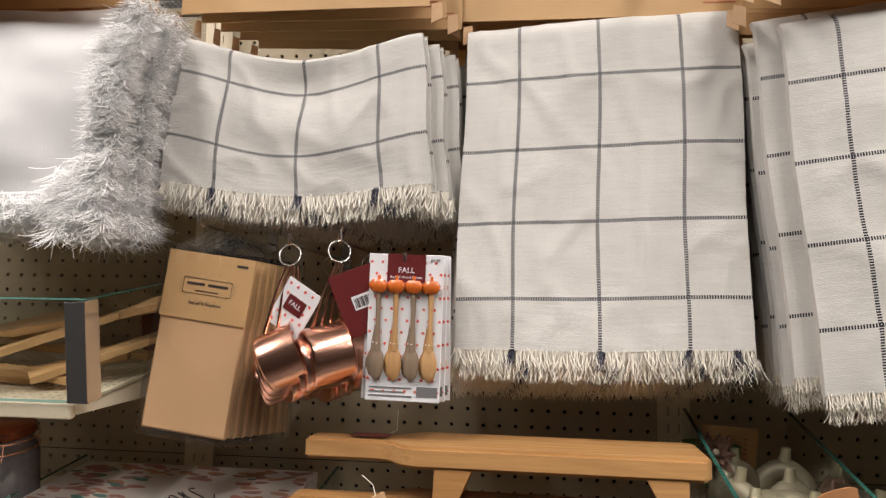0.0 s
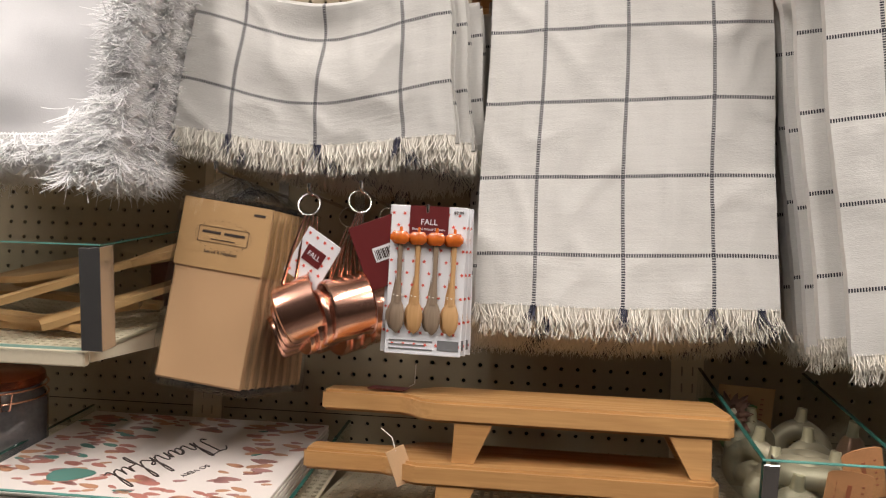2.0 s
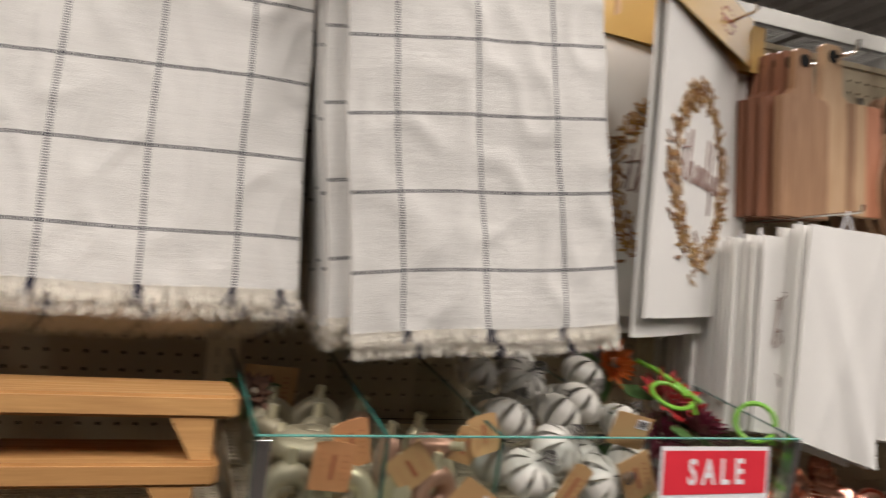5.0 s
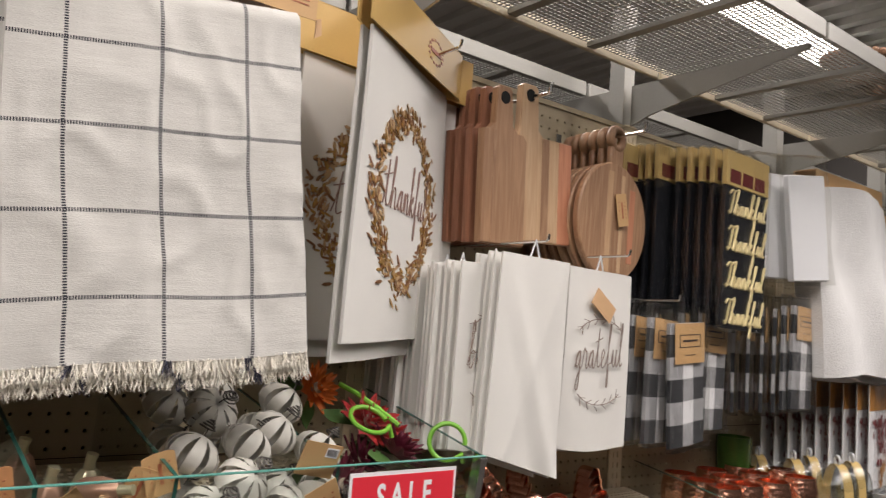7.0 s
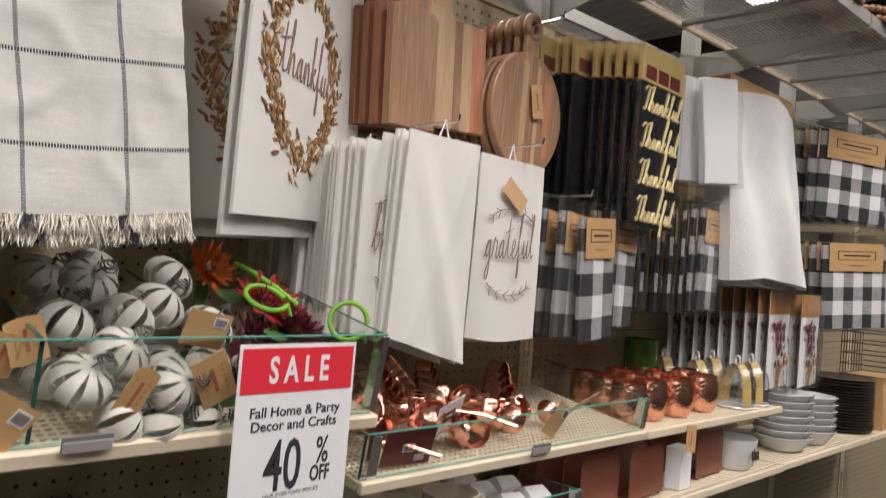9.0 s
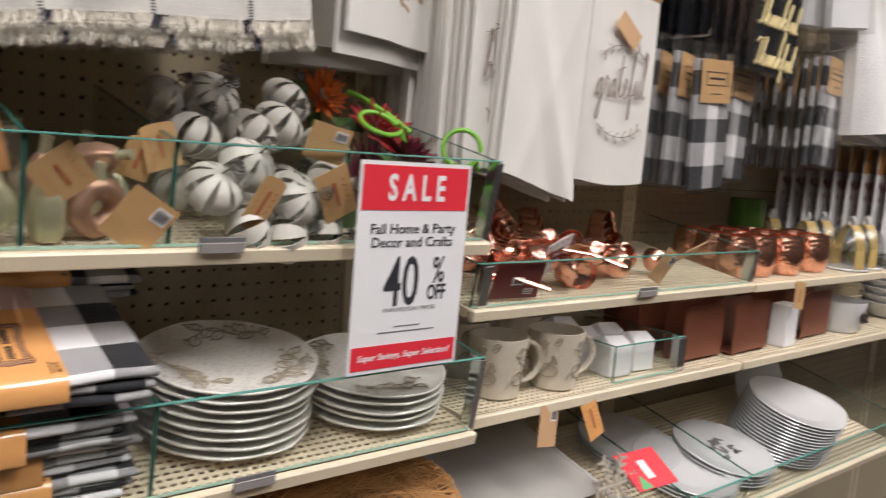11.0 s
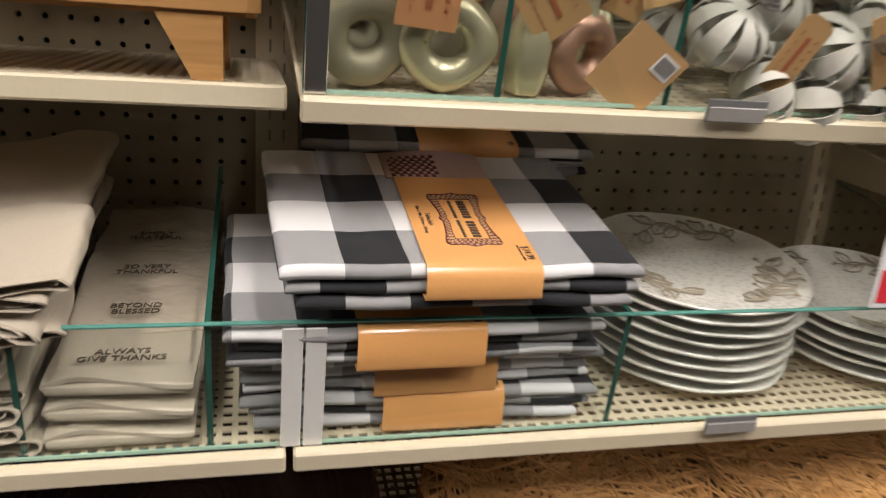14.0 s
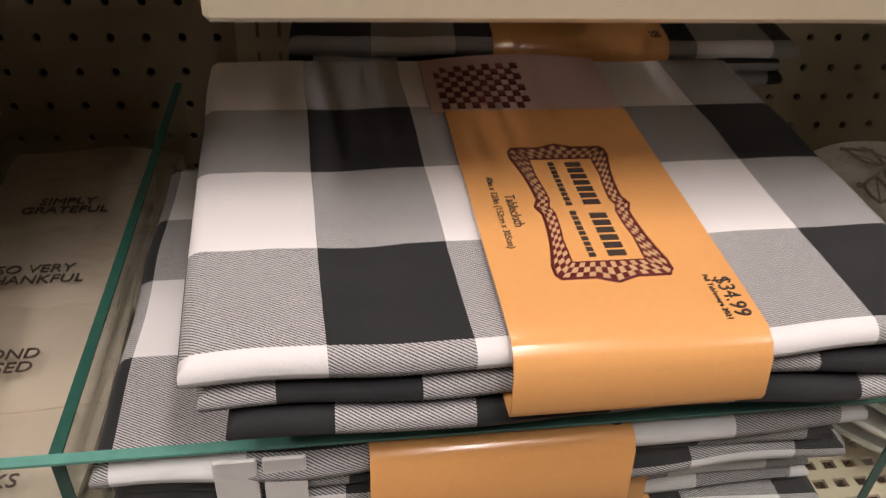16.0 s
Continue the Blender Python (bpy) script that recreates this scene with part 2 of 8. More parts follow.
def windowpane_cloth(name, cream, dark, su=0.1055, sv=0.094, half=0.0023):
    """Cream weave with slate windowpane lines made of short stitches."""
    n = Nodes(name)
    uv, u, v = uv_split(n)

    def line(a, s, b):
        d = n.m("ABSOLUTE", n.m("SUBTRACT", n.m("FLOORED_MODULO", n.m("ADD", a, s / 2), s), s / 2))
        inside = n.m("LESS_THAN", d, half)
        stitch = n.m("GREATER_THAN", n.m("FLOORED_MODULO", b, 0.0030), 0.0011)
        return n.m("MULTIPLY", inside, stitch), inside

    lu, iu = line(u, su, v)
    lv, iv = line(v, sv, u)
    ink = n.m("MAXIMUM", lu, lv)
    co = n.coords("UV")
    weave = n.noise(n.coords("UV", (260, 900, 1)), 1.0, 2)
    slub = n.noise(n.coords("UV", (12, 260, 1)), 1.0, 3)
    blot = n.noise(co, 14, 4)
    f = n.m("ADD", n.m("MULTIPLY", weave, 0.5), n.m("ADD", n.m("MULTIPLY", slub, 0.35), n.m("MULTIPLY", blot, 0.4)))
    base = n.mix(n.m("SUBTRACT", f, 0.12), tuple(c * 0.80 for c in cream), tuple(min(1, c * 1.09) for c in cream))
    n.put(n.b, "Base Color", n.mix(n.m("MULTIPLY", ink, 0.99), base, dark))
    n.put(n.b, "Roughness", 0.92)
    n.put(n.b, "Sheen Weight", 0.15)
    h = n.m("ADD", n.m("ADD", weave, n.m("MULTIPLY", slub, 0.6)), n.m("MULTIPLY", n.m("MAXIMUM", iu, iv), 0.8))
    wrinkle = n.noise(n.coords("UV", (9, 22, 1)), 1.0, 3, 0.5)
    h = n.m("ADD", h, n.m("MULTIPLY", wrinkle, 7.0))
    n.bump(h, 0.5, 0.0008)
    return n.mat


def buffalo_cloth(name, s=0.052, white=(0.78, 0.77, 0.78), black=(0.012, 0.013, 0.016), pitch=0.00125):
    """Buffalo check in twill: white, black and the striped half tone between."""
    n = Nodes(name)
    uv, u, v = uv_split(n)
    a = n.m("LESS_THAN", n.m("FLOORED_MODULO", u, 2 * s), s)
    b = n.m("LESS_THAN", n.m("FLOORED_MODULO", v, 2 * s), s)
    rib = n.m("FLOORED_MODULO", n.m("ADD", n.m("MULTIPLY", u, 0.55), v), pitch)
    twill = n.m("LESS_THAN", rib, pitch * 0.5)
    both = n.m("MULTIPLY", a, b)
    one = n.m("ABSOLUTE", n.m("SUBTRACT", a, b))
    ink = n.m("ADD", n.m("MULTIPLY", both, 1.0), n.m("MULTIPLY", one, n.m("ADD", n.m("MULTIPLY", twill, 0.60), 0.29)))
    g = n.noise(n.coords("UV", (700, 700, 1)), 1.0, 2)
    blot = n.noise(n.coords("UV"), 18, 4)
    ink = n.m("ADD", ink, n.m("MULTIPLY", n.m("SUBTRACT", blot, 0.5), 0.05))
    n.put(n.b, "Base Color", n.mix(ink, white, black))
    n.put(n.b, "Roughness", 0.85)
    n.put(n.b, "Sheen Weight", 0.08)
    n.bump(n.m("ADD", n.m("MULTIPLY", twill, 0.5), g), 0.22, 0.0006)
    return n.mat


def wood(name, light, dark, axis=0, rings=18.0, rough=0.45, each=0.5, coat=0.1):
    n = Nodes(name)
    sc = [1.0, 1.0, 1.0]
    sc[axis] = 0.06
    tc = n.t.nodes.new("ShaderNodeTexCoord")
    mp = n.t.nodes.new("ShaderNodeMapping")
    mp.inputs["Scale"].default_value = sc
    shift = n.node("ShaderNodeVectorMath", )
    shift.operation = "ADD"
    n.t.links.new(tc.outputs["Object"], shift.inputs[0])
    cb = n.node("ShaderNodeCombineXYZ", X=n.m("MULTIPLY", n.rand(), 7.0), Y=n.m("MULTIPLY", n.rand(), 3.0), Z=n.m("MULTIPLY", n.rand(), 5.0))
    n.t.links.new(cb.outputs[0], shift.inputs[1])
    n.t.links.new(shift.outputs[0], mp.inputs[0])
    co = mp.outputs[0]
    a = n.noise(co, rings, 4, 0.6)
    ring = n.m("ABSOLUTE", n.m("SINE", n.m("MULTIPLY", a, 26.0)))
    pore = n.noise(co, 420, 2)
    f = n.m("ADD", n.m("MULTIPLY", a, 0.55), n.m("ADD", n.m("MULTIPLY", ring, 0.28), n.m("MULTIPLY", n.m("SUBTRACT", pore, 0.5), 0.5)))
    f = n.m("ADD", f, n.m("MULTIPLY", n.m("SUBTRACT", n.rand(), 0.5), each))
    n.put(n.b, "Base Color", n.mix(n.m("MINIMUM", n.m("MAXIMUM", f, 0.0), 1.0), light, dark))
    n.put(n.b, "Roughness", n.m("ADD", rough - 0.08, n.m("MULTIPLY", ring, 0.14)))
    n.put(n.b, "Coat Weight", coat)
    n.bump(n.m("ADD", pore, n.m("MULTIPLY", ring, 0.3)), 0.12, 0.0005)
    return n.mat


def thin_glass(name, tint, gloss=0.06, film=0.0):
    """A clear pane or plastic bag: see-through, with real reflections."""
    n = Nodes(name)
    tr = n.node("ShaderNodeBsdfTransparent")
    tr.inputs[0].default_value = (*tint, 1)
    gl = n.node("ShaderNodeBsdfGlossy")
    gl.inputs["Roughness"].default_value = gloss
    fr = n.node("ShaderNodeLayerWeight", Blend=0.5)
    fac = n.m("ADD", n.m("MULTIPLY", n.m("POWER", fr.outputs["Facing"], 4.5), 0.75), 0.035)
    if film:
        w = n.noise(n.coords("Object", (1.0, 1.0, 0.28)), 75, 3, 0.6)
        bp = n.node("ShaderNodeBump", Height=w, Strength=0.55, Distance=0.006)
        n.t.links.new(bp.outputs[0], gl.inputs["Normal"])
        n.t.links.new(bp.outputs[0], fr.inputs["Normal"])
        fac = n.m("MINIMUM", n.m("ADD", n.m("MULTIPLY", fac, 1.3), film), 1.0)
    mx = n.node("ShaderNodeMixShader")
    n.t.links.new(fac, mx.inputs[0])
    n.t.links.new(tr.outputs[0], mx.inputs[1])
    n.t.links.new(gl.outputs[0], mx.inputs[2])
    n.t.links.new(mx.outputs[0], n.out.inputs[0])
    return n.mat


def hammered(name, col, rough=0.16, scale=95.0, strength=0.7):
    n = Nodes(name)
    vo = n.node("ShaderNodeTexVoronoi", Vector=n.coords("Object"), Scale=scale)
    vo.feature = "SMOOTH_F1"
    n.put(n.b, "Base Color", n.mix(n.noise(n.coords("Object"), 20, 3), tuple(c * 0.85 for c in col), col))
    n.put(n.b, "Metallic", 1.0)
    n.put(n.b, "Roughness", rough)
    n.bump(vo.outputs["Distance"], strength, 0.004)
    return n.mat


def glow(name, col, power):
    n = Nodes(name)
    n.put(n.b, "Emission Color", (*col, 1))
    n.put(n.b, "Emission Strength", power)
    return n.mat


CREAM_METAL = surface("cream_shelf_enamel", (0.71, 0.62, 0.455), 0.38, vary=0.06, big=9, fine=240, bump=0.05)
PEG = surface("cream_pegboard", (0.38, 0.32, 0.215), 0.6, vary=0.08, big=5, fine=300, bump=0.1)
# near-black colour that stands in for the shade inside holes
HOLE_SHADE = surface("pegboard_core", (0.004, 0.0035, 0.003), 0.9)
GREY_STEEL = surface("galvanised_steel", (0.35, 0.34, 0.31), 0.45, metal=0.6, vary=0.1, stretch=(0.3, 1, 1))
CHROME = surface("chrome", (0.72, 0.72, 0.72), 0.16, metal=0.95, vary=0.06, fine=40, bump=0.25, dist=0.002)
CLIP_GREY = surface("satin_clip", (0.80, 0.79, 0.77), 0.35, metal=0.1, vary=0.04)
WIRE = surface("zinc_wire", (0.66, 0.65, 0.62), 0.25, metal=1.0, bump=0.05)
GLASS = thin_glass("clear_glass", (0.955, 0.975, 0.965), 0.02)
CLOCHE_GLASS = thin_glass("cloche_glass", (0.84, 0.86, 0.85), 0.05, film=0.10)
GLASS_EDGE = surface("green_glass_edge", (0.12, 0.33, 0.28), 0.18, vary=0.25, bump=0.0)
GLASS_FOOT = surface("pale_glass_edge", (0.36, 0.56, 0.46), 0.12, vary=0.2, bump=0.0)
GLASS_SIDE = surface("dark_glass_edge", (0.025, 0.10, 0.078), 0.12, vary=0.25, bump=0.0)
WRAP = thin_glass("clear_plastic_wrap", (0.97, 0.97, 0.96), 0.14, film=0.045)
KRAFT = surface("kraft_card", (0.56, 0.345, 0.155), 0.55, vary=0.08, fine=420, bump=0.12)
KRAFT_PALE = surface("pale_kraft_card", (0.60, 0.375, 0.20), 0.6, vary=0.07, fine=380)
GOLD_KRAFT = surface("gold_kraft_sleeve", (0.80, 0.40, 0.145), 0.22, vary=0.05, fine=320, bump=0.04, coat=0.3)
OLIVE_GOLD = surface("olive_gold_card", (0.52, 0.37, 0.14), 0.35, vary=0.08, fine=320, bump=0.05, coat=0.2)
INK = surface("brown_black_ink", (0.05, 0.035, 0.03), 0.5, bump=0)
INK_GREY = surface("grey_ink", (0.18, 0.18, 0.18), 0.5, bump=0)
INK_RUST = surface("rust_ink", (0.40, 0.13, 0.06), 0.5, bump=0)
WHITE_PAPER = surface("white_paper", (0.80, 0.80, 0.81), 0.5, vary=0.02, bump=0.02)
SALE_RED = surface("sale_red", (0.75, 0.035, 0.055), 0.4, vary=0.03, bump=0)
CLOTH_CHECK = windowpane_cloth("windowpane_cotton", (0.66, 0.64, 0.595), (0.018, 0.018, 0.028))
FRINGE = surface("cream_fringe_yarn", (0.82, 0.77, 0.67), 0.9, vary=0.10, each=0.1, sheen=0.2)
FRINGE_DARK = surface("slate_tassel_yarn", (0.05, 0.05, 0.075), 0.9, vary=0.2)
WHITE_CLOTH = surface("white_cotton", (0.76, 0.75, 0.745), 0.9, vary=0.05, big=7, fine=600, bump=0.3, sheen=0.15)
OFFWHITE_CLOTH = surface("flour_sack_cotton", (0.72, 0.70, 0.655), 0.9, vary=0.05, big=8, fine=700, bump=0.35, sheen=0.1)
WHITE_YARN = surface("white_pompom_yarn", (0.94, 0.93, 0.92), 0.92, vary=0.05, sheen=0.3)
BUFFALO = buffalo_cloth("buffalo_check")
BUFFALO_SMALL = buffalo_cloth("buffalo_check_fine", s=0.047)
ACACIA = wood("light_hardwood", (0.60, 0.34, 0.135), (0.34, 0.16, 0.05), 0, 15, 0.4)
OLIVE = wood("spatula_wood", (0.66, 0.42, 0.19), (0.42, 0.22, 0.08), 0, 20, 0.5)
BOARD = wood("striped_acacia", (0.50, 0.30, 0.17), (0.17, 0.075, 0.035), 2, 26, 0.5, each=0.5)
BOARD_BROWN = wood("brown_acacia", (0.46, 0.27, 0.15), (0.22, 0.11, 0.055), 2, 22, 0.5, each=0.2)
BOARD_DARK = wood("dark_acacia", (0.36, 0.16, 0.09), (0.17, 0.07, 0.04), 2, 24, 0.5, each=0.3)
BOARD_PALE = wood("pale_acacia", (0.66, 0.47, 0.29), (0.42, 0.24, 0.12), 2, 24, 0.5, each=0.4)
BOARD_RED = wood("red_acacia", (0.60, 0.27, 0.15), (0.38, 0.13, 0.07), 2, 24, 0.5, each=0.4)
COPPER = surface("brushed_copper", (0.90, 0.50, 0.37), 0.22, metal=1.0, vary=0.06, stretch=(1, 1, 6), bump=0.015)
COPPER_HAM = hammered("hammered_copper", (0.93, 0.50, 0.35), 0.27, 110.0, 0.5)
COPPER_FOIL = hammered("crumpled_copper_foil", (0.92, 0.50, 0.38), 0.25, 60, 0.8)
CERAMIC = surface("white_glazed_ceramic", (0.81, 0.79, 0.73), 0.28, vary=0.04, bump=0.03, coat=0.3)
PORCELAIN = surface("white_porcelain", (0.66, 0.67, 0.675), 0.15, vary=0.02, bump=0.0, coat=0.4)
STONEWARE = surface("antiqued_stoneware", (0.56, 0.51, 0.42), 0.42, vary=0.12, big=16, bump=0.15)
ANTIQUE = surface("antique_brown_glaze", (0.36, 0.31, 0.23), 0.5, vary=0.2)
PAPER_STRAW = surface("woven_paper_straw", (0.50, 0.265, 0.095), 0.7, vary=0.3, fine=90, each=0.2)
# unseen walls and floor: near-black so little light bounces onto the goods
ROOM_WALL = surface("low_bounce_wall", (0.045, 0.039, 0.034), 0.7, vary=0.05)
FLOOR_DARK = surface("low_bounce_floor", (0.055, 0.045, 0.037), 0.35, vary=0.08, big=2, fine=60, bump=0.05)
CEIL = surface("ceiling_deck_paint", (0.72, 0.70, 0.66), 0.7, vary=0.04)
LAMP_GLOW = glow("lamp_diffuser", (1.0, 0.93, 0.84), 7.0)


# ---- room ----
P = 0.0254
BAY = 0.762
solo("floor", Buf().box(-7, 8, -6, 5, -0.1, 0), FLOOR_DARK, pose(0, 0, 0), "unseen store floor, near-black to cut bounced light", "floor", kind="structure")
ceil = Buf().box(-7, 8, -6, 5, 4.3, 4.4)
for k in range(60):
    ceil.box(-7 + k * 0.25, -6.92 + k * 0.25, -6, 5, 4.24, 4.3)
solo("ceiling", ceil, CEIL, pose(0, 0, 0), "pale ribbed metal deck ceiling", "ceiling", kind="structure")
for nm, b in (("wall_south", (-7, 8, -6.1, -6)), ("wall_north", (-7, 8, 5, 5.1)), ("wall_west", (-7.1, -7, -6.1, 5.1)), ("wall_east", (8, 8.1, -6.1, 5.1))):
    solo(nm, Buf().box(*b, 0, 4.3), ROOM_WALL, pose(0, 0, 0), "unseen store wall, near-black to cut bounced light", "wall", kind="structure")
# blank block added out of view in place of the facing aisle
solo("wall_aisle", Buf().box(-5, 6, -2.65, -2.5, 0, 1.9), ROOM_WALL, pose(0, 0, 0), "unseen stand-in for the facing aisle, near-black to cut bounce", "wall", kind="structure")
lamp = thing("ceiling_lamp", pose(0, 0, 0), "long white fluorescent ceiling lamp", "lamp", "ceiling lamps")
part("housing", Buf().box(-1.2, 1.2, -0.16, 0.16, 0.03, 0.1, 0.01), WHITE_PAPER, lamp)
part("diffuser", Buf().box(-1.18, 1.18, -0.14, 0.14, 0.0, 0.03), LAMP_GLOW, lamp, "glowing frosted diffuser")
for i, (lx, ly) in enumerate(LAMP_ROWS):
    turn = 90 if ly < 0 else 0
    m = pose(lx, ly, 4.1, 0, 0, turn)
    if i == 0:
        lamp.matrix_basis = m
    else:
        copy_thing(lamp, m)
    data = bpy.data.lights.new("tube_light", "AREA")
    data.shape, data.size, data.size_y, data.energy, data.color = "RECTANGLE", 2.3, 0.26, LAMP_POWER, (1.0, 0.93, 0.90)
    new("tube_light", data).matrix_basis = pose(lx, ly, 4.09, 0, 0, turn)


# ---- gondola: perforated panels, posts, shelves ----
def perforated(x0, z0, nx, nz, px, pz, rings, depth):
    """A panel in the xz plane of nx by nz cells, each with a real hole given by ring points (fractions of the pitch)."""
    buf = Buf()
    k = len(rings)
    corner = [(-0.5, -0.5), (0.5, -0.5), (0.5, 0.5), (-0.5, 0.5)]
    per = k // 4
    outer = []
    for q in range(4):
        a, b = corner[q], corner[(q + 1) % 4]
        for s in range(per):
            outer.append((a[0] + (b[0] - a[0]) * s / per, a[1] + (b[1] - a[1]) * s / per))
    vs, fs = [], []
    for i in range(nx):
        for j in range(nz):
            cx, cz, n = x0 + (i + 0.5) * px, z0 + (j + 0.5) * pz, len(vs)
            vs += [(cx + a * px, 0, cz + b * pz) for a, b in outer]
            vs += [(cx + a * px, 0, cz + b * pz) for a, b in rings]
            vs += [(cx + a * px, depth, cz + b * pz) for a, b in rings]
            for s in range(k):
                t = (s + 1) % k
                fs.append((n + s, n + t, n + k + t, n + k + s))
                fs.append((n + k + s, n + k + t, n + 2 * k + t, n + 2 * k + s))
    return buf.add(vs, fs)


ROUND = [(0.13 * math.cos(math.radians(225 + 45 * i)), 0.13 * math.sin(math.radians(225 + 45 * i))) for i in range(8)]
SLOT = [(-0.09, -0.28), (0.09, -0.28), (0.09, 0.28), (-0.09, 0.28)]
DASH = [(-0.30, -0.24), (0.30, -0.24), (0.30, 0.24), (-0.30, 0.24)]
ROW_A = 1.4224
PEG_TOP = 2.085
Z_SEAM = ROW_A - 3.5 * P
upper_rows = int((PEG_TOP - Z_SEAM) / P)
me_up = perforated(-14 * P, 0, 28, upper_rows, P, P, ROUND, 0.006).mesh("pegboard_upper", False)
me_lo = perforated(-14 * P, 0, 28, 32, P, P, ROUND, 0.006).mesh("pegboard_lower", False)
FIRST_BAY, LAST_BAY = -2, 6
for b in range(FIRST_BAY, LAST_BAY):
    cx = (b + 0.5) * BAY
    pan = thing("pegboard_panel", pose(cx, 0, 0), "cream pegboard back panel with round holes", "pegboard", "pegboard panels", "structure")
    part("upper_sheet", me_up, PEG, pan, smooth=False).location = (0, 0, Z_SEAM)
    part("lower_sheet", me_lo, PEG, pan, smooth=False).location = (0, 0.0015, Z_SEAM - 0.0015 - 32 * P)
    fill = Buf().box(-BAY / 2 + 0.001, -14 * P, 0, 0.006, Z_SEAM - 32 * P, PEG_TOP).box(14 * P, BAY / 2 - 0.001, 0, 0.006, Z_SEAM - 32 * P, PEG_TOP)
    fill.box(-14 * P, 14 * P, 0, 0.006, Z_SEAM + upper_rows * P, PEG_TOP).box(-BAY / 2 + 0.001, BAY / 2 - 0.001, 0, 0.006, 0.1, Z_SEAM - 32 * P - 0.003)
    fill.box(-BAY / 2, BAY / 2, -0.004, 0.012, PEG_TOP, PEG_TOP + 0.012)
    part("edge_trim", fill, PEG, pan, smooth=False)
# flat sheet that paints the unlit hollow seen through the pegboard holes
solo("pegboard_core", Buf().box(FIRST_BAY * BAY, LAST_BAY * BAY, 0.03, 0.05, 0.1, PEG_TOP - 0.01), HOLE_SHADE, pose(0, 0, 0), "near-black sheet painted as the shade behind the holes", "backing", kind="structure")
slot_me = perforated(-0.016, 0, 2, 56, 0.016, P, SLOT, 0.004).mesh("slotted_face", False)
for b in range(FIRST_BAY, LAST_BAY + 1):
    post = thing("gondola_post", pose(b * BAY, -0.003, 0), "cream slotted steel shelf upright", "upright", "gondola posts", "structure")
    part("slotted_face", slot_me, CREAM_METAL, post, smooth=False).location = (0, 0, 0.68)
    part("flange", Buf().box(-0.024, -0.016, 0, 0.004, 0.05, 2.1).box(0.016, 0.024, 0, 0.004, 0.05, 2.1), CREAM_METAL, post, smooth=False)
    part("column", Buf().box(-0.02, 0.02, 0.012, 0.06, 2.1, 2.42), GREY_STEEL, post, "bare grey steel column", smooth=False)

me_deck = {}


def slope(depth, z, deg):
    """A frame whose origin height is z at the front edge y = -depth and which rises towards the back."""
    return pose(0, -depth, z, deg) @ pose(0, depth, 0)


def shelf(x0, x1, depth, z, label, deg=0.0, lip=0.017, group="gondola shelves"):
    """A perforated steel shelf whose top is at z and whose lip stands at y = -depth."""
    s = thing("shelf", slope(depth, z, deg) @ pose((x0 + x1) / 2, 0, 0), label, "shelf", group, "structure")
    w = (x1 - x0) / 2
    nx, ny = int(2 * w / 0.0127), int((depth - 0.03) / 0.0127)
    key = (nx, ny)
    if key not in me_deck:
        buf = perforated(-nx * 0.00635, -ny * 0.00635, nx, ny, 0.0127, 0.0127, DASH, 0.002)
        buf.v = [(x, zz, -y) for x, y, zz in buf.v]
        me_deck[key] = buf.mesh("deck", False)
    part("deck", me_deck[key], CREAM_METAL, s, smooth=False).location = (0, -(depth + 0.01) / 2, 0)
    rim = Buf().box(-w, w, -depth, -depth + 0.012, -lip, 0.0015, 0.002)
    hx = nx * 0.00635
    rim.box(-w, -hx, -depth + 0.012, -0.004, -0.003, 0).box(hx, w, -depth + 0.012, -0.004, -0.003, 0)
    rim.box(-w, w, -0.02, -0.003, -0.02, -0.001)
    part("lip", rim, CREAM_METAL, s, "cream enamelled front lip", smooth=False)
    for sx in (-w + 0.004, w - 0.007):
        br = Buf()
        pr = [(-0.004, -0.004), (-depth + 0.02, -0.004), (-depth + 0.02, -0.016), (-0.05, -0.05), (-0.004, -0.055)]
        vs = [(sx, y, z2) for y, z2 in pr] + [(sx + 0.003, y, z2) for y, z2 in pr]
        br.add(vs, [(0, 1, 2, 3, 4), (9, 8, 7, 6, 5)] + [(i, i + 5, (i + 1) % 5 + 5, (i + 1) % 5) for i in range(5)])
        part("bracket", br, CREAM_METAL, s, smooth=False)
    return s


def pane(name, parent, x0, x1, y0, y1, z0, z1, edge="z"):
    """A glass pane with its green cut edge along the top."""
    g = part(name, Buf().box(x0, x1, y0, y1, z0, z1 - 0.0006), GLASS, parent, "clear glass pane", smooth=False)
    g.visible_shadow = False
    e = 0.0003
    part("cut_edge", Buf().box(x0 - e, x1 + e, y0 - e, y1 + e, z1 - 0.0012, z1), GLASS_EDGE if y1 - y0 < 0.05 else GLASS_SIDE, g, "green glass edge", smooth=False)
    if y1 - y0 < 0.05:
        part("foot_edge", Buf().box(x0 - e, x1 + e, y0 - e, y0 + 0.0012, z0, z0 + 0.0032), GLASS_FOOT, g, "green glass edge", smooth=False)
    if y1 - y0 > 0.05:
        part("front_edge", Buf().box(x0 - e, x1 + e, y0 - e, y0 + 0.0006, z0, z1 - 0.0014), GLASS_SIDE, g, "green glass edge", smooth=False)
    return g


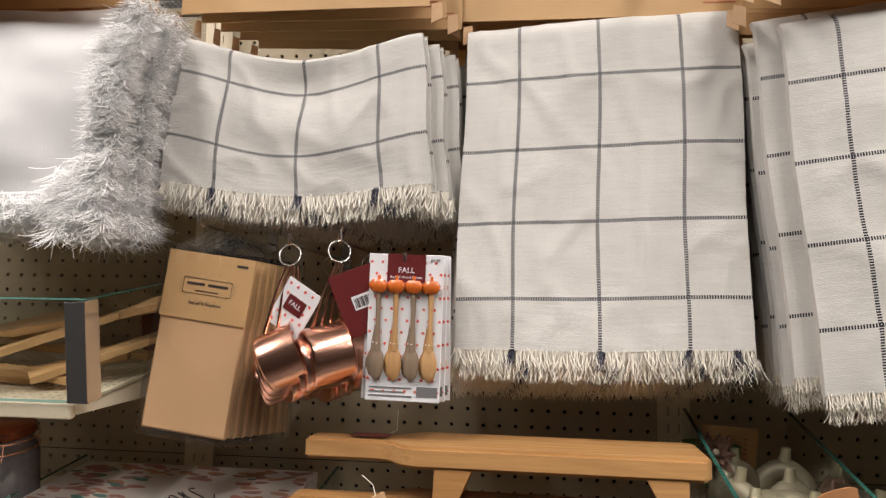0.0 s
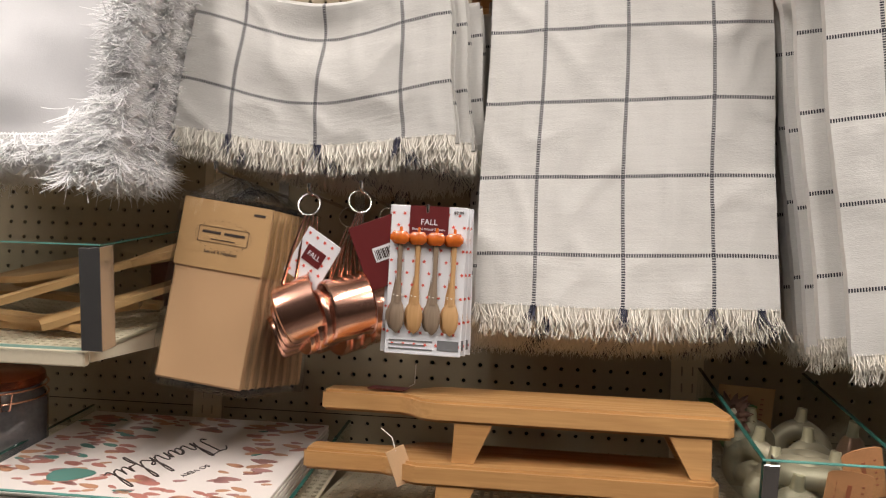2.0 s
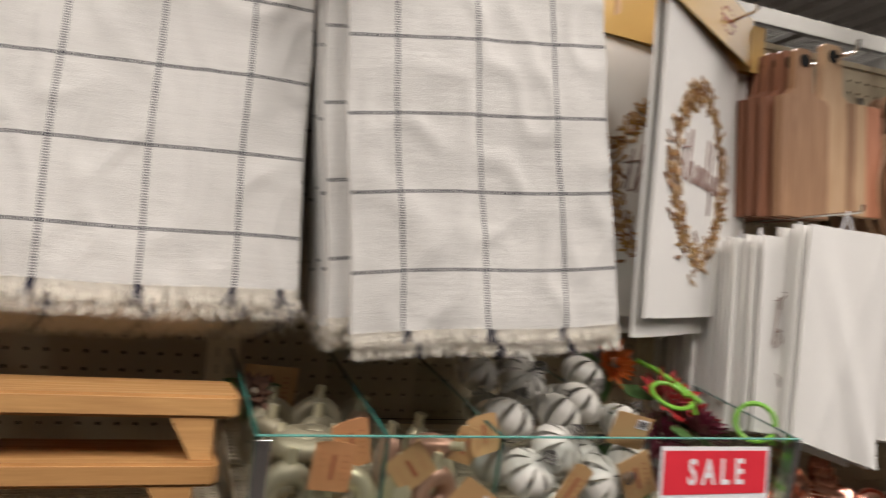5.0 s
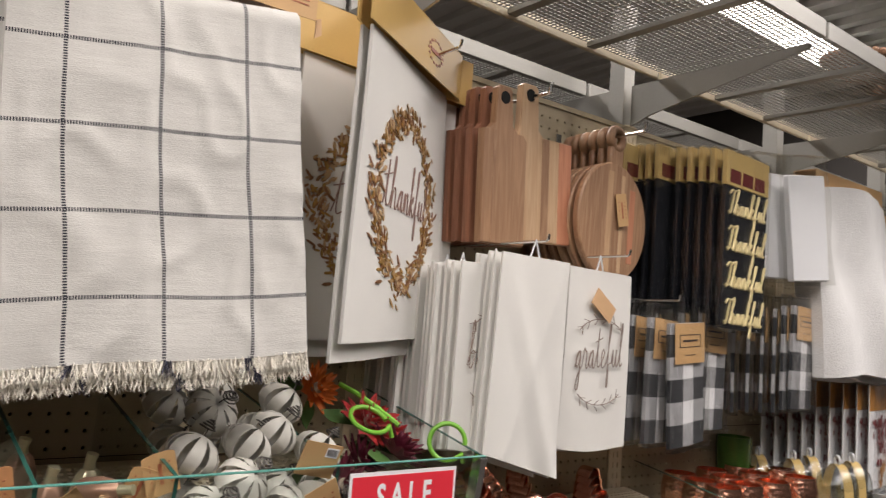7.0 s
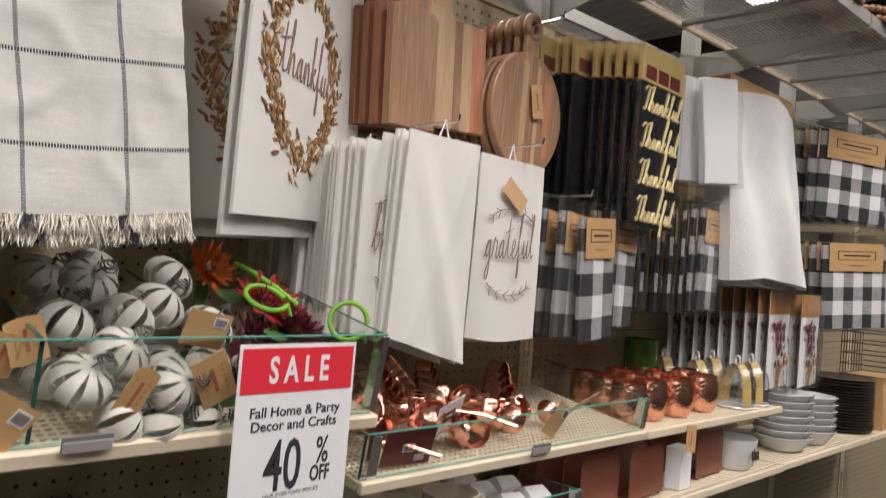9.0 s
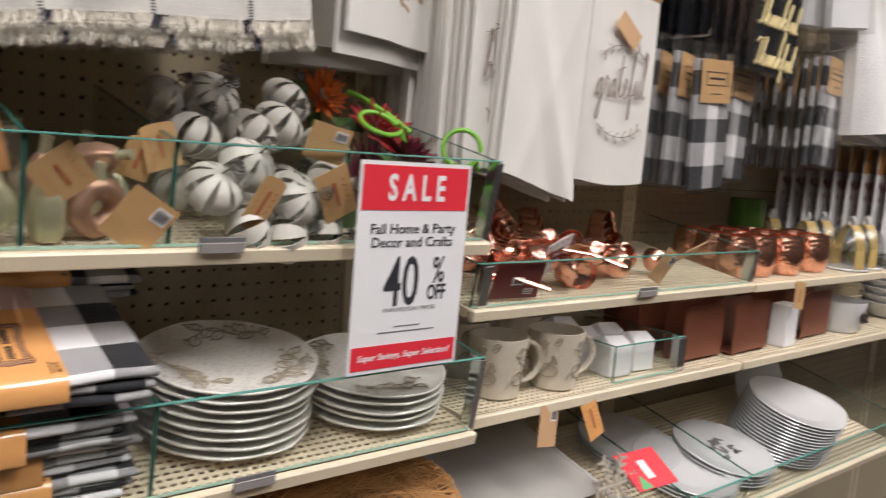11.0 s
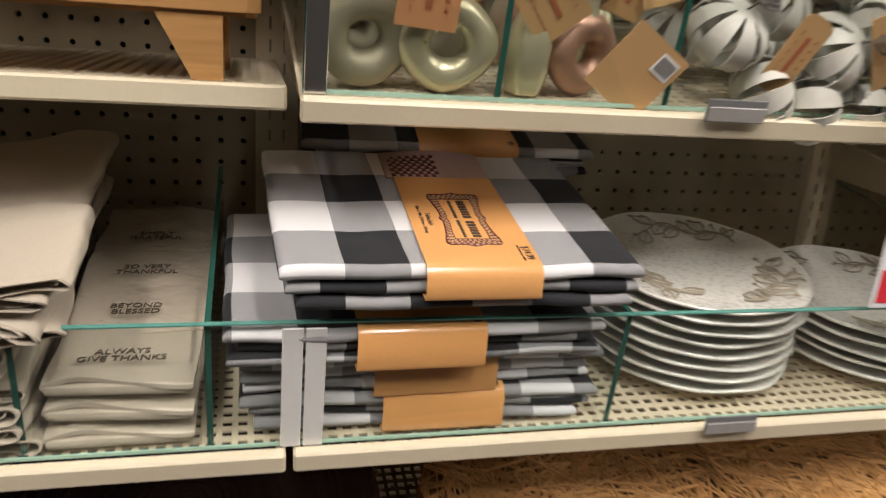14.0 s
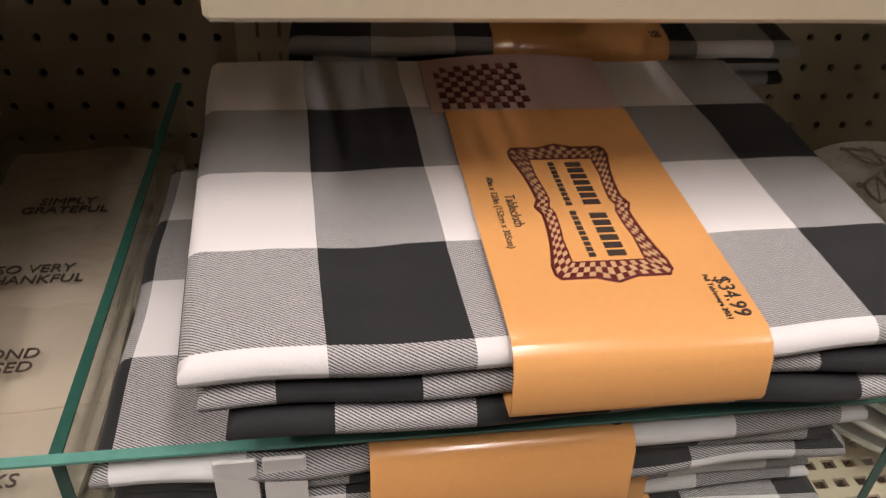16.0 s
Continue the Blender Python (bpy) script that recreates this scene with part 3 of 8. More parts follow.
def glass_bin(x0, x1, depth, z, h, dividers=(), ends=(True, True), clips=(), label="low glass bin edging a shelf", deg=0.0, cw=0.0095):
    b = thing("glass_bin", slope(depth, z + 0.001, deg), label, "glass bin", "glass bins", "structure")
    y0 = -depth + 0.0125
    pane("front_pane", b, x0, x1, y0, y0 + 0.004, 0.001, h)
    for dx in dividers:
        pane("divider", b, dx - 0.002, dx + 0.002, y0 + 0.0045, -0.02, 0.001, h - 0.001)
    if ends[1]:
        part("end_clip", Buf().box(x1 + 0.0004, x1 + 0.0018, y0 - 0.002, y0 + 0.028, 0.001, h - 0.003, 0.0004).box(x1 - 0.010, x1 + 0.0018, y0 - 0.0024, y0 - 0.0007, 0.001, h - 0.003, 0.0004), CHROME, b, "metal corner clip", smooth=False)
    for ok, dx in ((ends[0], x0 + 0.002), (ends[1], x1 - 0.002)):
        if ok:
            pane("end_pane", b, dx - 0.002, dx + 0.002, y0 + 0.0045, -0.02, 0.001, h - 0.001)
    for cx in clips:
        c = Buf().box(cx - cw, cx + cw, y0 - 0.0025, y0 - 0.0007, 0.001, h - 0.004, 0.0006)
        if cw > 0.0081:
            c.box(cx + cw - 0.0015, cx + cw, y0 - 0.0007, y0 + 0.026, 0.001, h - 0.004)
        part("corner_clip", c, CHROME if cw > 0.0081 else CLIP_GREY, b, "metal corner clip", smooth=False)
    return b


Z_TRAY, Z_LOW, Z_STAND = 1.258, 0.973, 1.263
SH = "cream perforated steel shelf with a rounded lip"
shelf(-0.505, -0.004, 0.333, Z_STAND, SH)
shelf(0.004, 0.757, 0.367, Z_TRAY, SH, 11.0)
shelf(-0.757, -0.003, 0.37, Z_LOW, SH, 9.0)
shelf(0.003, 0.757, 0.37, Z_LOW, SH, 9.0)
shelf(-1.52, -0.766, 0.36, 1.448, SH, 9.0)
shelf(-1.52, -0.512, 0.365, 1.235, SH, 8.5)
shelf(0.766, 1.56, 0.33, 1.148, SH, 9.0)
shelf(0.766, 1.52, 0.345, 0.985, SH)
shelf(1.564, 2.282, 0.33, 1.148, SH)
shelf(1.528, 2.282, 0.345, 0.985, SH)
shelf(-0.757, -0.003, 0.40, 0.70, SH, 12.0)
shelf(0.003, 0.757, 0.40, 0.70, SH, 12.0)
shelf(0.766, 1.52, 0.40, 0.68, SH, 12.0)
shelf(1.528, 2.282, 0.40, 0.68, SH, 12.0)
shelf(2.29, 3.044, 0.34, 0.985, SH)
shelf(3.052, 3.806, 0.34, 0.985, SH)
glass_bin(0.006, 0.755, 0.367, Z_TRAY, 0.118, (0.154, 0.297, 0.506), clips=(0.0145,), deg=11.0, cw=0.0082)
glass_bin(0.010, 0.755, 0.37, Z_LOW, 0.118, (0.284,), (False, True), clips=(0.0185,), deg=9.0, cw=0.008)
glass_bin(-0.754, 0.0095, 0.37, Z_LOW, 0.118, (-0.198, -0.062), (False, False), clips=(0.0005,), deg=9.0, cw=0.008)
glass_bin(-1.515, -0.742, 0.375, 1.448, 0.128, (), clips=(-0.757,), deg=9.0)
glass_bin(0.77, 1.56, 0.33, 1.148, 0.072, clips=(0.79,), deg=9.0)
glass_bin(0.01, 0.755, 0.40, 0.70, 0.075, deg=12.0)
glass_bin(0.77, 2.28, 0.40, 0.68, 0.075, (1.30, 1.52), deg=12.0)
TRAY, LOW, LEFT_TRAY = slope(0.367, Z_TRAY, 11.0), slope(0.37, Z_LOW, 9.0), slope(0.36, 1.448, 9.0)
MAT_TRAY = slope(0.365, 1.235, 8.5)
CUP_TRAY, BOTTOM = slope(0.33, 1.148, 9.0), slope(0.40, 0.68, 12.0)


# ---- hanging throws ----
def fringe_row(buf, darks, fn, n, length, rng, tassels=(), r=0.00055):
    """Loose yarn ends along the hem fn(u), with dark bunches at the given places."""
    for i in range(n):
        u = (i + rng.random()) / n
        p = Vector(fn(u))
        near = min(range(len(tassels)), key=lambda q: abs(u - tassels[q]))
        target = darks[near] if abs(u - tassels[near]) < 0.012 else buf
        d = Vector((rng.gauss(0, 0.10) + 0.28 * noise.noise(Vector((u * 60, length * 90, n))), rng.uniform(-0.25, 0.05), -1))
        target.strand(p, d, length * rng.uniform(0.75, 1.1), r, 0.7, rng)


def checked_throw(m, tl, tr, br, bl, sag, belly, uscale, u0, vscale, v0, tassels, seed, folds, fringe=0.028, header=None, label="", thick=0.012, bow=0.0, dent=0.0):
    """A folded windowpane throw on a card hanger. Corners are (x, y, z) from the origin m."""
    rng = random.Random(seed)
    tl, tr, br, bl = map(Vector, (tl, tr, br, bl))
    ph = rng.random() * 6

    def face(u, v):
        p = bl.lerp(br, u).lerp(tl.lerp(tr, u), v)
        s = math.sin(math.pi * u)
        p.z -= sag * s ** 1.3 * (0.4 + 0.6 * (1 - math.exp(-5 * v)))
        p.y -= dent * math.exp(-((u - 0.5) / 0.2) ** 2 - ((v - 0.80) / 0.16) ** 2) * -1 + bow * s + belly * s * math.sin(math.pi * min(1, v * 0.9)) + folds * (math.sin(5.5 * u + 2.2 * v + ph) * 0.5 + math.sin(13 * u - 5 * v + ph) * 0.22 + math.sin(9 * v + 3 * u + ph) * 0.2)
        w3 = Vector((p.x * 11, p.z * 7, seed))
        ridge = 1 - abs(noise.noise(w3 * 1.7))
        p.y -= 0.0022 * noise.noise(w3) + 0.0030 * max(0.0, ridge - 0.72) / 0.28 + 0.0012 * noise.noise(w3 * 3.1)
        p.z += 0.0022 * math.sin(7 * u + ph) * (1 - v)
        p.x += 0.0016 * math.sin(9 * v + ph)
        return p

    def rolled(u, v):
        p = face(u, v)
        e = max(0.0, (v - 0.96) / 0.04)
        p.y += 0.010 * e * e
        return p

    t = thing("checked_throw", m, label, "throw blanket", "checked throws")
    part("cloth", Buf().sheet(rolled, 60, 66, (0, thick, 0), lambda u, v: (u * uscale + u0, v * vscale + v0)), CLOTH_CHECK, t, "cream cotton with slate windowpane stitches")
    back = Buf().sheet(lambda u, v: rolled(u, v) + Vector((0.004, thick + 0.002, -0.008 * (1 - v))), 24, 24, (0, 0.006, 0), lambda u, v: (u * uscale + u0, v * vscale + v0 + 0.02))
    part("back_fold", back, CLOTH_CHECK, t)
    yarn, dark = Buf(), [Buf() for _ in tassels]
    w = (br - bl).length
    n = int(w / 0.00062)
    fringe_row(yarn, dark, lambda u: face(u, 0) + Vector((0, -0.0006 + 0.004 * rng.random(), 0.003 * rng.random())), n, fringe, rng, tassels)
    fringe_row(yarn, dark, lambda u: face(u, 0) + Vector((0.006, thick * 0.6, -0.013)), n, fringe, rng, [q + 0.03 for q in tassels])
    for dx, dy, dz in ((0.0, 0.005, 0.003), (0.006, thick * 0.6 + 0.002, -0.010)):
        yarn.sheet(lambda u, v: face(u, 0) + Vector((dx, dy, dz - fringe * (0.52 + 0.16 * math.sin(u * 300) * math.sin(u * 71)) * (1 - v))), 120, 3, (0, 0.0012, 0))
    part("fringe", yarn, FRINGE, t, "loose cream yarn fringe", smooth=False, kind="stuff")
    for q in dark:
        part("tassel", q, FRINGE_DARK, t, "slate yarn ends in the fringe", smooth=False)
    if header:
        header(t)
    return t


def kraft_header(x0, x1, y, z0, z1, dep):
    def make(t):
        b = Buf().box(x0, x1, y, y + 0.0015, z0, z1).box(x0, x1, y + 0.0015, y + dep, z1 - 0.0015, z1)
        part("header_card", b, KRAFT, t, "kraft card hanger with a rust stamp", smooth=False)
        cx = (x0 + x1) / 2 + 0.01
        st = Buf()
        cz = z0 + 0.045
        for a, c, d, e in ((-0.03, 0.03, -0.011, -0.0095), (-0.03, 0.03, 0.0095, 0.011), (-0.03, -0.0285, -0.011, 0.011), (0.0285, 0.03, -0.011, 0.011), (-0.024, 0.024, -0.004, 0.005), (-0.02, 0.02, -0.018, -0.015)):
            st.box(cx + a, cx + c, y - 0.0005, y, cz + d, cz + e)
        st.box(x1 - 0.055, x1 - 0.012, y - 0.0005, y, z0 + 0.016, z0 + 0.018).box(x1 - 0.04, x1 - 0.012, y - 0.0005, y, z0 + 0.022, z0 + 0.024)
        part("stamp", st, INK_RUST, t, "rust printed emblem", smooth=False, kind="stuff")
        for sx, k in ((x0 - 0.002, -1), (x1 + 0.002, 1)):
            fl = Buf().add([(sx, y + 0.004, z0 - 0.022), (sx + 0.014 * k, y + 0.012, z0 - 0.012), (sx + 0.012 * k, y + 0.012, z0 + 0.01), (sx, y + 0.004, z0 + 0.004),
                    (sx, y + 0.006, z0 - 0.022), (sx + 0.014 * k, y + 0.014, z0 - 0.012), (sx + 0.012 * k, y + 0.014, z0 + 0.01), (sx, y + 0.006, z0 + 0.004)],
                   [(0, 1, 2, 3), (7, 6, 5, 4), (0, 4, 5, 1), (1, 5, 6, 2), (2, 6, 7, 3), (3, 7, 4, 0)])
            part("side_flap", fl, KRAFT_PALE, t, smooth=False)
        hk = Buf().tube([(cx - 0.03, 0.0, z1 - 0.012), (cx - 0.03, y - 0.03, z1 - 0.012), (cx - 0.03, y - 0.036, z1 - 0.002)], 0.0025)
        part("peg_hook", hk, WIRE, t, "zinc peg hook")
    return make


L1 = "cream throw with slate windowpane checks and fringe, on a card hanger"
T1 = checked_throw(pose(0, 0, 0), (-0.692, -0.262, 1.945), (-0.360, -0.262, 1.943), (-0.345, -0.262, 1.735), (-0.718, -0.262, 1.738), 0.033, 0.004, 0.34, -0.068, 0.216, -0.0713,
                   (0.2, 0.52, 0.80), 3, 0.006, header=kraft_header(-0.70, -0.352, -0.262, 1.977, 2.07, 0.03), label=L1, dent=0.016)
T2 = checked_throw(pose(0, 0, 0), (-0.306, -0.196, 1.968), (0.055, -0.200, 1.985), (0.058, -0.246, 1.529), (-0.314, -0.240, 1.522), -0.004, 0.0, 0.355, -0.071, 0.4207, -0.0615,
                   (0.2, 0.5, 0.79, 0.94), 8, 0.004, header=kraft_header(-0.318, 0.068, -0.188, 1.983, 2.08, 0.03), label=L1)
T3 = checked_throw(pose(0, 0, 0), (0.078, -0.300, 1.925), (0.392, -0.372, 1.945), (0.437, -0.391, 1.520), (0.116, -0.318, 1.486), 0.0, 0.0, 0.344, -0.062, 0.428, -0.071,
                   (0.2, 0.5, 0.78), 15, 0.004, header=kraft_header(0.07, 0.43, -0.350, 1.950, 2.045, 0.03), label=L1, bow=0.006, fringe=0.021)
for k in range(1, 5):
    copy_thing(T1, pose(0.011 * k, 0.042 * k, -0.004 * k, 0, 0, 1.5 * k))
for k in range(1, 4):
    copy_thing(T2, pose(-0.004 * k, 0.038 * k, -0.009 * k - 0.006, 0, 0, -1.0 * k))
for k in range(1, 6):
    copy_thing(T3, pose(-0.024 - 0.005 * k, 0.030 + 0.042 * (k - 1), 0.012 * (k % 2) + 0.004, 0, 0, 1.2 * k))


# white throw with a deep pompom fringe
def pompom_throw(m, seed, label):
    rng = random.Random(seed)
    t = thing("fringed_throw", m, label, "throw blanket", "white fringed throws")

    def face(u, v):
        x = -1.22 + u * (0.455 + 0.036 * v)
        z = 1.708 + (1 - u) * -0.012 + v * 0.245
        w = Vector((u * 3.2 + v * 1.4, v * 1.6 - u * 0.8, 2.0))
        y = -0.372 + 0.009 * math.sin(4 * u + 3 * v) + 0.008 * math.sin(9 * u - 5 * v) + 0.014 * noise.noise(w) + 0.006 * noise.noise(w * 2.7) + 0.02 * (v ** 6)
        return (x, y, z)

    part("cloth", Buf().sheet(face, 30, 30, (0, 0.014, 0)), WHITE_CLOTH, t, "white cotton body")
    b = Buf()

    def tuft(p, d, count, length):
        for _ in range(count):
            q = d.normalized() + Vector((rng.gauss(0, 0.30), rng.gauss(0, 0.30), rng.gauss(0, 0.30)))
            b.strand(p + Vector((rng.gauss(0, 0.003), rng.gauss(0, 0.003), rng.gauss(0, 0.003))), q, length * rng.uniform(0.5, 1.1), 0.00046, 2.2, rng, 4)

    for i in range(230):
        s = rng.random()
        p = Vector(face(1, s)) + Vector((rng.uniform(-0.002, 0.034), rng.uniform(-0.012, 0.008), rng.uniform(-0.02, 0.01)))
        tuft(p, Vector((rng.uniform(0.1, 0.8), rng.uniform(-0.5, -0.1), rng.uniform(-1.0, -0.5))), 36, rng.uniform(0.022, 0.036))
    for i in range(190):
        p = Vector(face(rng.random(), 0)) + Vector((rng.uniform(0, 0.03), rng.uniform(-0.012, 0.008), rng.uniform(-0.03, 0.0)))
        tuft(p, Vector((rng.uniform(-0.3, 0.3), rng.uniform(-0.5, -0.1), -1)), 36, rng.uniform(0.022, 0.036))
    for i in range(70):
        p = Vector(face(1, 0)) + Vector((rng.uniform(-0.02, 0.04), rng.uniform(-0.014, 0.008), rng.uniform(-0.045, 0.03)))
        tuft(p, Vector((rng.uniform(-0.2, 0.5), rng.uniform(-0.5, 0.0), -1)), 30, rng.uniform(0.026, 0.046))
    fluff = Buf().sheet(lambda u, v: (face(1, v)[0] - 0.002 + u * 0.042 + 0.005 * math.sin(90 * v) * u, face(1, v)[1] + 0.001 + 0.003 * math.sin(75 * v + 9 * u), face(1, v)[2] - 0.03 * u), 6, 90, (0, 0.006, 0))
    fluff.sheet(lambda u, v: (face(u, 0)[0] + 0.02 * u, face(u, 0)[1] + 0.001 + 0.003 * math.sin(70 * u), face(u, 0)[2] - 0.042 * (1 - v) + 0.005 * math.sin(90 * u) * (1 - v)), 90, 5, (0, 0.006, 0))
    part("fringe_core", fluff, WHITE_YARN, t, "dense inner yarn")
    part("pompom_fringe", b, WHITE_YARN, t, "thick shaggy white fringe", smooth=False, kind="stuff")
    braid = Buf()
    for i in range(60):
        p = Vector(face(1, i / 60)) + Vector((-0.004, -0.002, 0))
        braid.tube([p + Vector((-0.003, 0, 0.002)), p + Vector((0.001, -0.002, 0)), p + Vector((0.004, 0, -0.003))], 0.0013, n=5)
    for i in range(110):
        p = Vector(face(i / 110, 0)) + Vector((0, -0.002, 0))
        braid.tube([p + Vector((0.002, 0, 0.003)), p + Vector((0, -0.002, 0)), p + Vector((-0.002, 0, -0.004))], 0.0013, n=5)
    part("braided_edge", braid, WHITE_YARN, t, "crocheted edge braid")
    part("header_card", Buf().box(-1.2, -0.725, -0.40, -0.396, 1.955, 2.07).box(-1.2, -0.725, -0.396, -0.36, 2.068, 2.07), KRAFT, t, "kraft card hanger", smooth=False)
    st = Buf()
    for a, c, d, e in ((-0.05, 0.05, -0.014, -0.012), (-0.05, 0.05, 0.012, 0.014), (0.048, 0.05, -0.014, 0.014), (-0.04, 0.04, -0.006, 0.007), (-0.02, 0.03, -0.024, -0.02)):
        st.box(-0.84 + a, -0.84 + c, -0.4006, -0.40, 1.998 + d, 1.998 + e)
    part("stamp", st, INK_RUST, t, "rust printed emblem", smooth=False, kind="stuff")
    return t


TH = pompom_throw(pose(0, 0, 0), 4, "white throw with a deep shaggy pompom fringe")
for k in range(1, 4):
    copy_thing(TH, pose((0.004, -0.012, -0.035)[k - 1], 0.06 * k, 0.003 * k))

# ---- napkin packs, measuring cups and spoon cards on peg hooks ----
def napkin_pack(m, label):
    t = thing("napkin_pack", m, label, "napkins", "bagged tan napkins")
    part("napkins", Buf().box(-0.058, 0.058, -0.004, 0.004, -0.235, -0.002, 0.003), KRAFT_PALE, t, "folded tan napkins")
    part("label_card", Buf().box(-0.0585, 0.0585, -0.006, -0.0045, -0.088, 0.0), KRAFT, t, "kraft label card", smooth=False)
    b = Buf()
    for a, c, d, e in ((-0.033, 0.033, -0.034, -0.0335), (-0.033, 0.033, -0.054, -0.0535), (-0.033, -0.0325, -0.054, -0.034), (0.0325, 0.033, -0.054, -0.034), (-0.028, -0.004, -0.0425, -0.0392), (0.001, 0.028, -0.0425, -0.0392), (-0.016, 0.016, -0.0502, -0.0490), (0.035, 0.05, -0.012, -0.009)):
        b.box(a, c, -0.0066, -0.006, d, e)
    rng = random.Random(2)
    for i in range(26):
        a = i / 26 * 2 * math.pi
        b.box(0.037 * math.cos(a) - 0.0006, 0.037 * math.cos(a) + 0.0006, -0.0066, -0.006, -0.044 + 0.019 * math.sin(a) - 0.0006, -0.044 + 0.019 * math.sin(a) + 0.0006)
    part("emblem", b, INK, t, "printed frame emblem", smooth=False)
    lettering("Set of 4 Napkins", 0.0066, INK, t, pose(0, -0.0062, -0.066) @ FACE)
    bag = Buf().sheet(lambda u, v: (-0.063 + 0.126 * u + 0.001 * math.sin(20 * v), -0.0085 - 0.0025 * math.sin(math.pi * u) + 0.0015 * math.sin(30 * u + 11 * v), -0.243 + 0.25 * v), 20, 24, (0, 0.016, 0))
    bag.sheet(lambda u, v: ((-0.05 + 0.1 * u) * (1 - 0.75 * v), -0.003 + 0.003 * math.sin(18 * u) * (1 - v), 0.007 + 0.026 * v), 14, 6, (0, 0.005, 0))
    w = part("bag", bag, WRAP, t, "clear plastic bag")
    w.visible_shadow = False
    return t


NAP = napkin_pack(pose(-0.630, -0.272, 1.641, 0, 7.5, 3), "tan napkins in a clear bag with a kraft label")
for k in range(1, 8):
    copy_thing(NAP, pose(-0.630 + 0.003 * k, -0.272 + 0.0165 * k, 1.641 - 0.001 * k, 0, 7.5 - 0.6 * k, 3 + 1.0 * k))


def peg_hook(x, z, length, name="peg_hook", label="zinc wire peg hook on the pegboard", r=0.0026, tip=0.012):
    b = Buf().tube([(0, 0.004, 0), (0, -length, 0), (0, -length - 0.004, 0.003), (0, -length - 0.006, tip)], r)
    b.box(-0.008, 0.008, -0.004, 0.0, -0.012, 0.03)
    return solo(name, b, WIRE, pose(x, 0, z), label, "hook", "peg hooks")


peg_hook(-0.650, 1.682, 0.275)
peg_hook(-0.522, 1.655, 0.285)
peg_hook(-0.456, 1.660, 0.285)
peg_hook(-0.370, 1.632, 0.292)


def ring(c, r, wire=0.0009, ax="y"):
    pts = [(c[0] + r * math.cos(a), c[1] + 0.3 * r * math.sin(a), c[2] + r * math.sin(a)) for a in [2 * math.pi * i / 24 for i in range(24)]]
    return Buf().tube(pts, wire, n=6, closed=True)


def cup_set(m, seed, label):
    """Nested copper measuring cups that hang by their handles from a split ring."""
    rng = random.Random(seed)
    t = thing("measuring_cups", m, label, "measuring cups", "copper measuring cups")
    part("split_ring", ring((0, 0, -0.018), 0.014), WIRE, t, "zinc split ring")
    rise = [rng.uniform(-5, 5) for _ in range(4)]
    for k in range(4):
        r, h = 0.0385 - 0.0028 * k, 0.050 - 0.004 * k
        top = Vector((-0.002 + 0.003 * k, 0.006 * k - 0.006, -0.032))
        rim = Vector((-0.026 + 0.013 * k, 0.010 * k - 0.010, -0.118 + 0.003 * k))
        body = pose(-0.004 - 0.010 * k, 0.016 * k, -0.150 - 0.011 * k, 8, 68 + rise[k], 18 + 4 * k) @ pose(0, 0, -h * 0.5)
        prof = [(0.0, 0), (r * 0.90, 0), (r * 0.96, 0.002), (r * 0.985, 0.007), (r, h), (r + 0.0022, h + 0.001), (r + 0.0006, h + 0.0022), (r - 0.0015, h), (r * 0.95, 0.004), (0, 0.003)]
        cup = Buf().lathe(prof, 40, body)
        c = part("cup", cup, COPPER, t, "shiny copper cup")
        hd = Buf().tube([top, top.lerp(rim, 0.5) + Vector((-0.002, -0.001, 0)), rim, rim + Vector((0.003, 0.006, -0.012))], [0.0016, 0.0022, 0.0026, 0.0026], n=8, flat=0.4)
        part("handle", hd, COPPER, c, "long copper handle")
    return t


cup_set(pose(-0.522, -0.286, 1.659, 0, 0, 0), 1, "copper measuring cups hanging from a ring")
cup_set(pose(-0.456, -0.286, 1.664, 0, 4, 24), 2, "copper measuring cups hanging from a ring with a red tag")
CU = cup_set(pose(-0.50, -0.16, 1.655, 0, 0, 10), 3, "copper measuring cups hanging deeper on the hook")
copy_thing(CU, pose(-0.44, -0.17, 1.655, 0, 3, 30))

MAROON = surface("maroon_card", (0.13, 0.02, 0.02), 0.32, vary=0.06, coat=0.2, bump=0.02)
LEAF_RED = surface("leaf_red_print", (0.70, 0.10, 0.06), 0.5, bump=0)


def leaf_shape(buf, cx, y, cz, s, rot=0.0):
    """A small flat maple leaf, proud of the card."""
    pts = []
    for i in range(10):
        a = rot + math.pi / 2 + i * math.pi / 5
        r = s * (1.0 if i % 2 == 0 else 0.45)
        pts.append((cx + r * math.cos(a), y, cz + r * math.sin(a)))
    n = len(pts)
    buf.add(pts + [(p[0], p[1] + 0.0004, p[2]) for p in pts], [tuple(range(n))] + [(i, i + n, (i + 1) % n + n, (i + 1) % n) for i in range(n)])


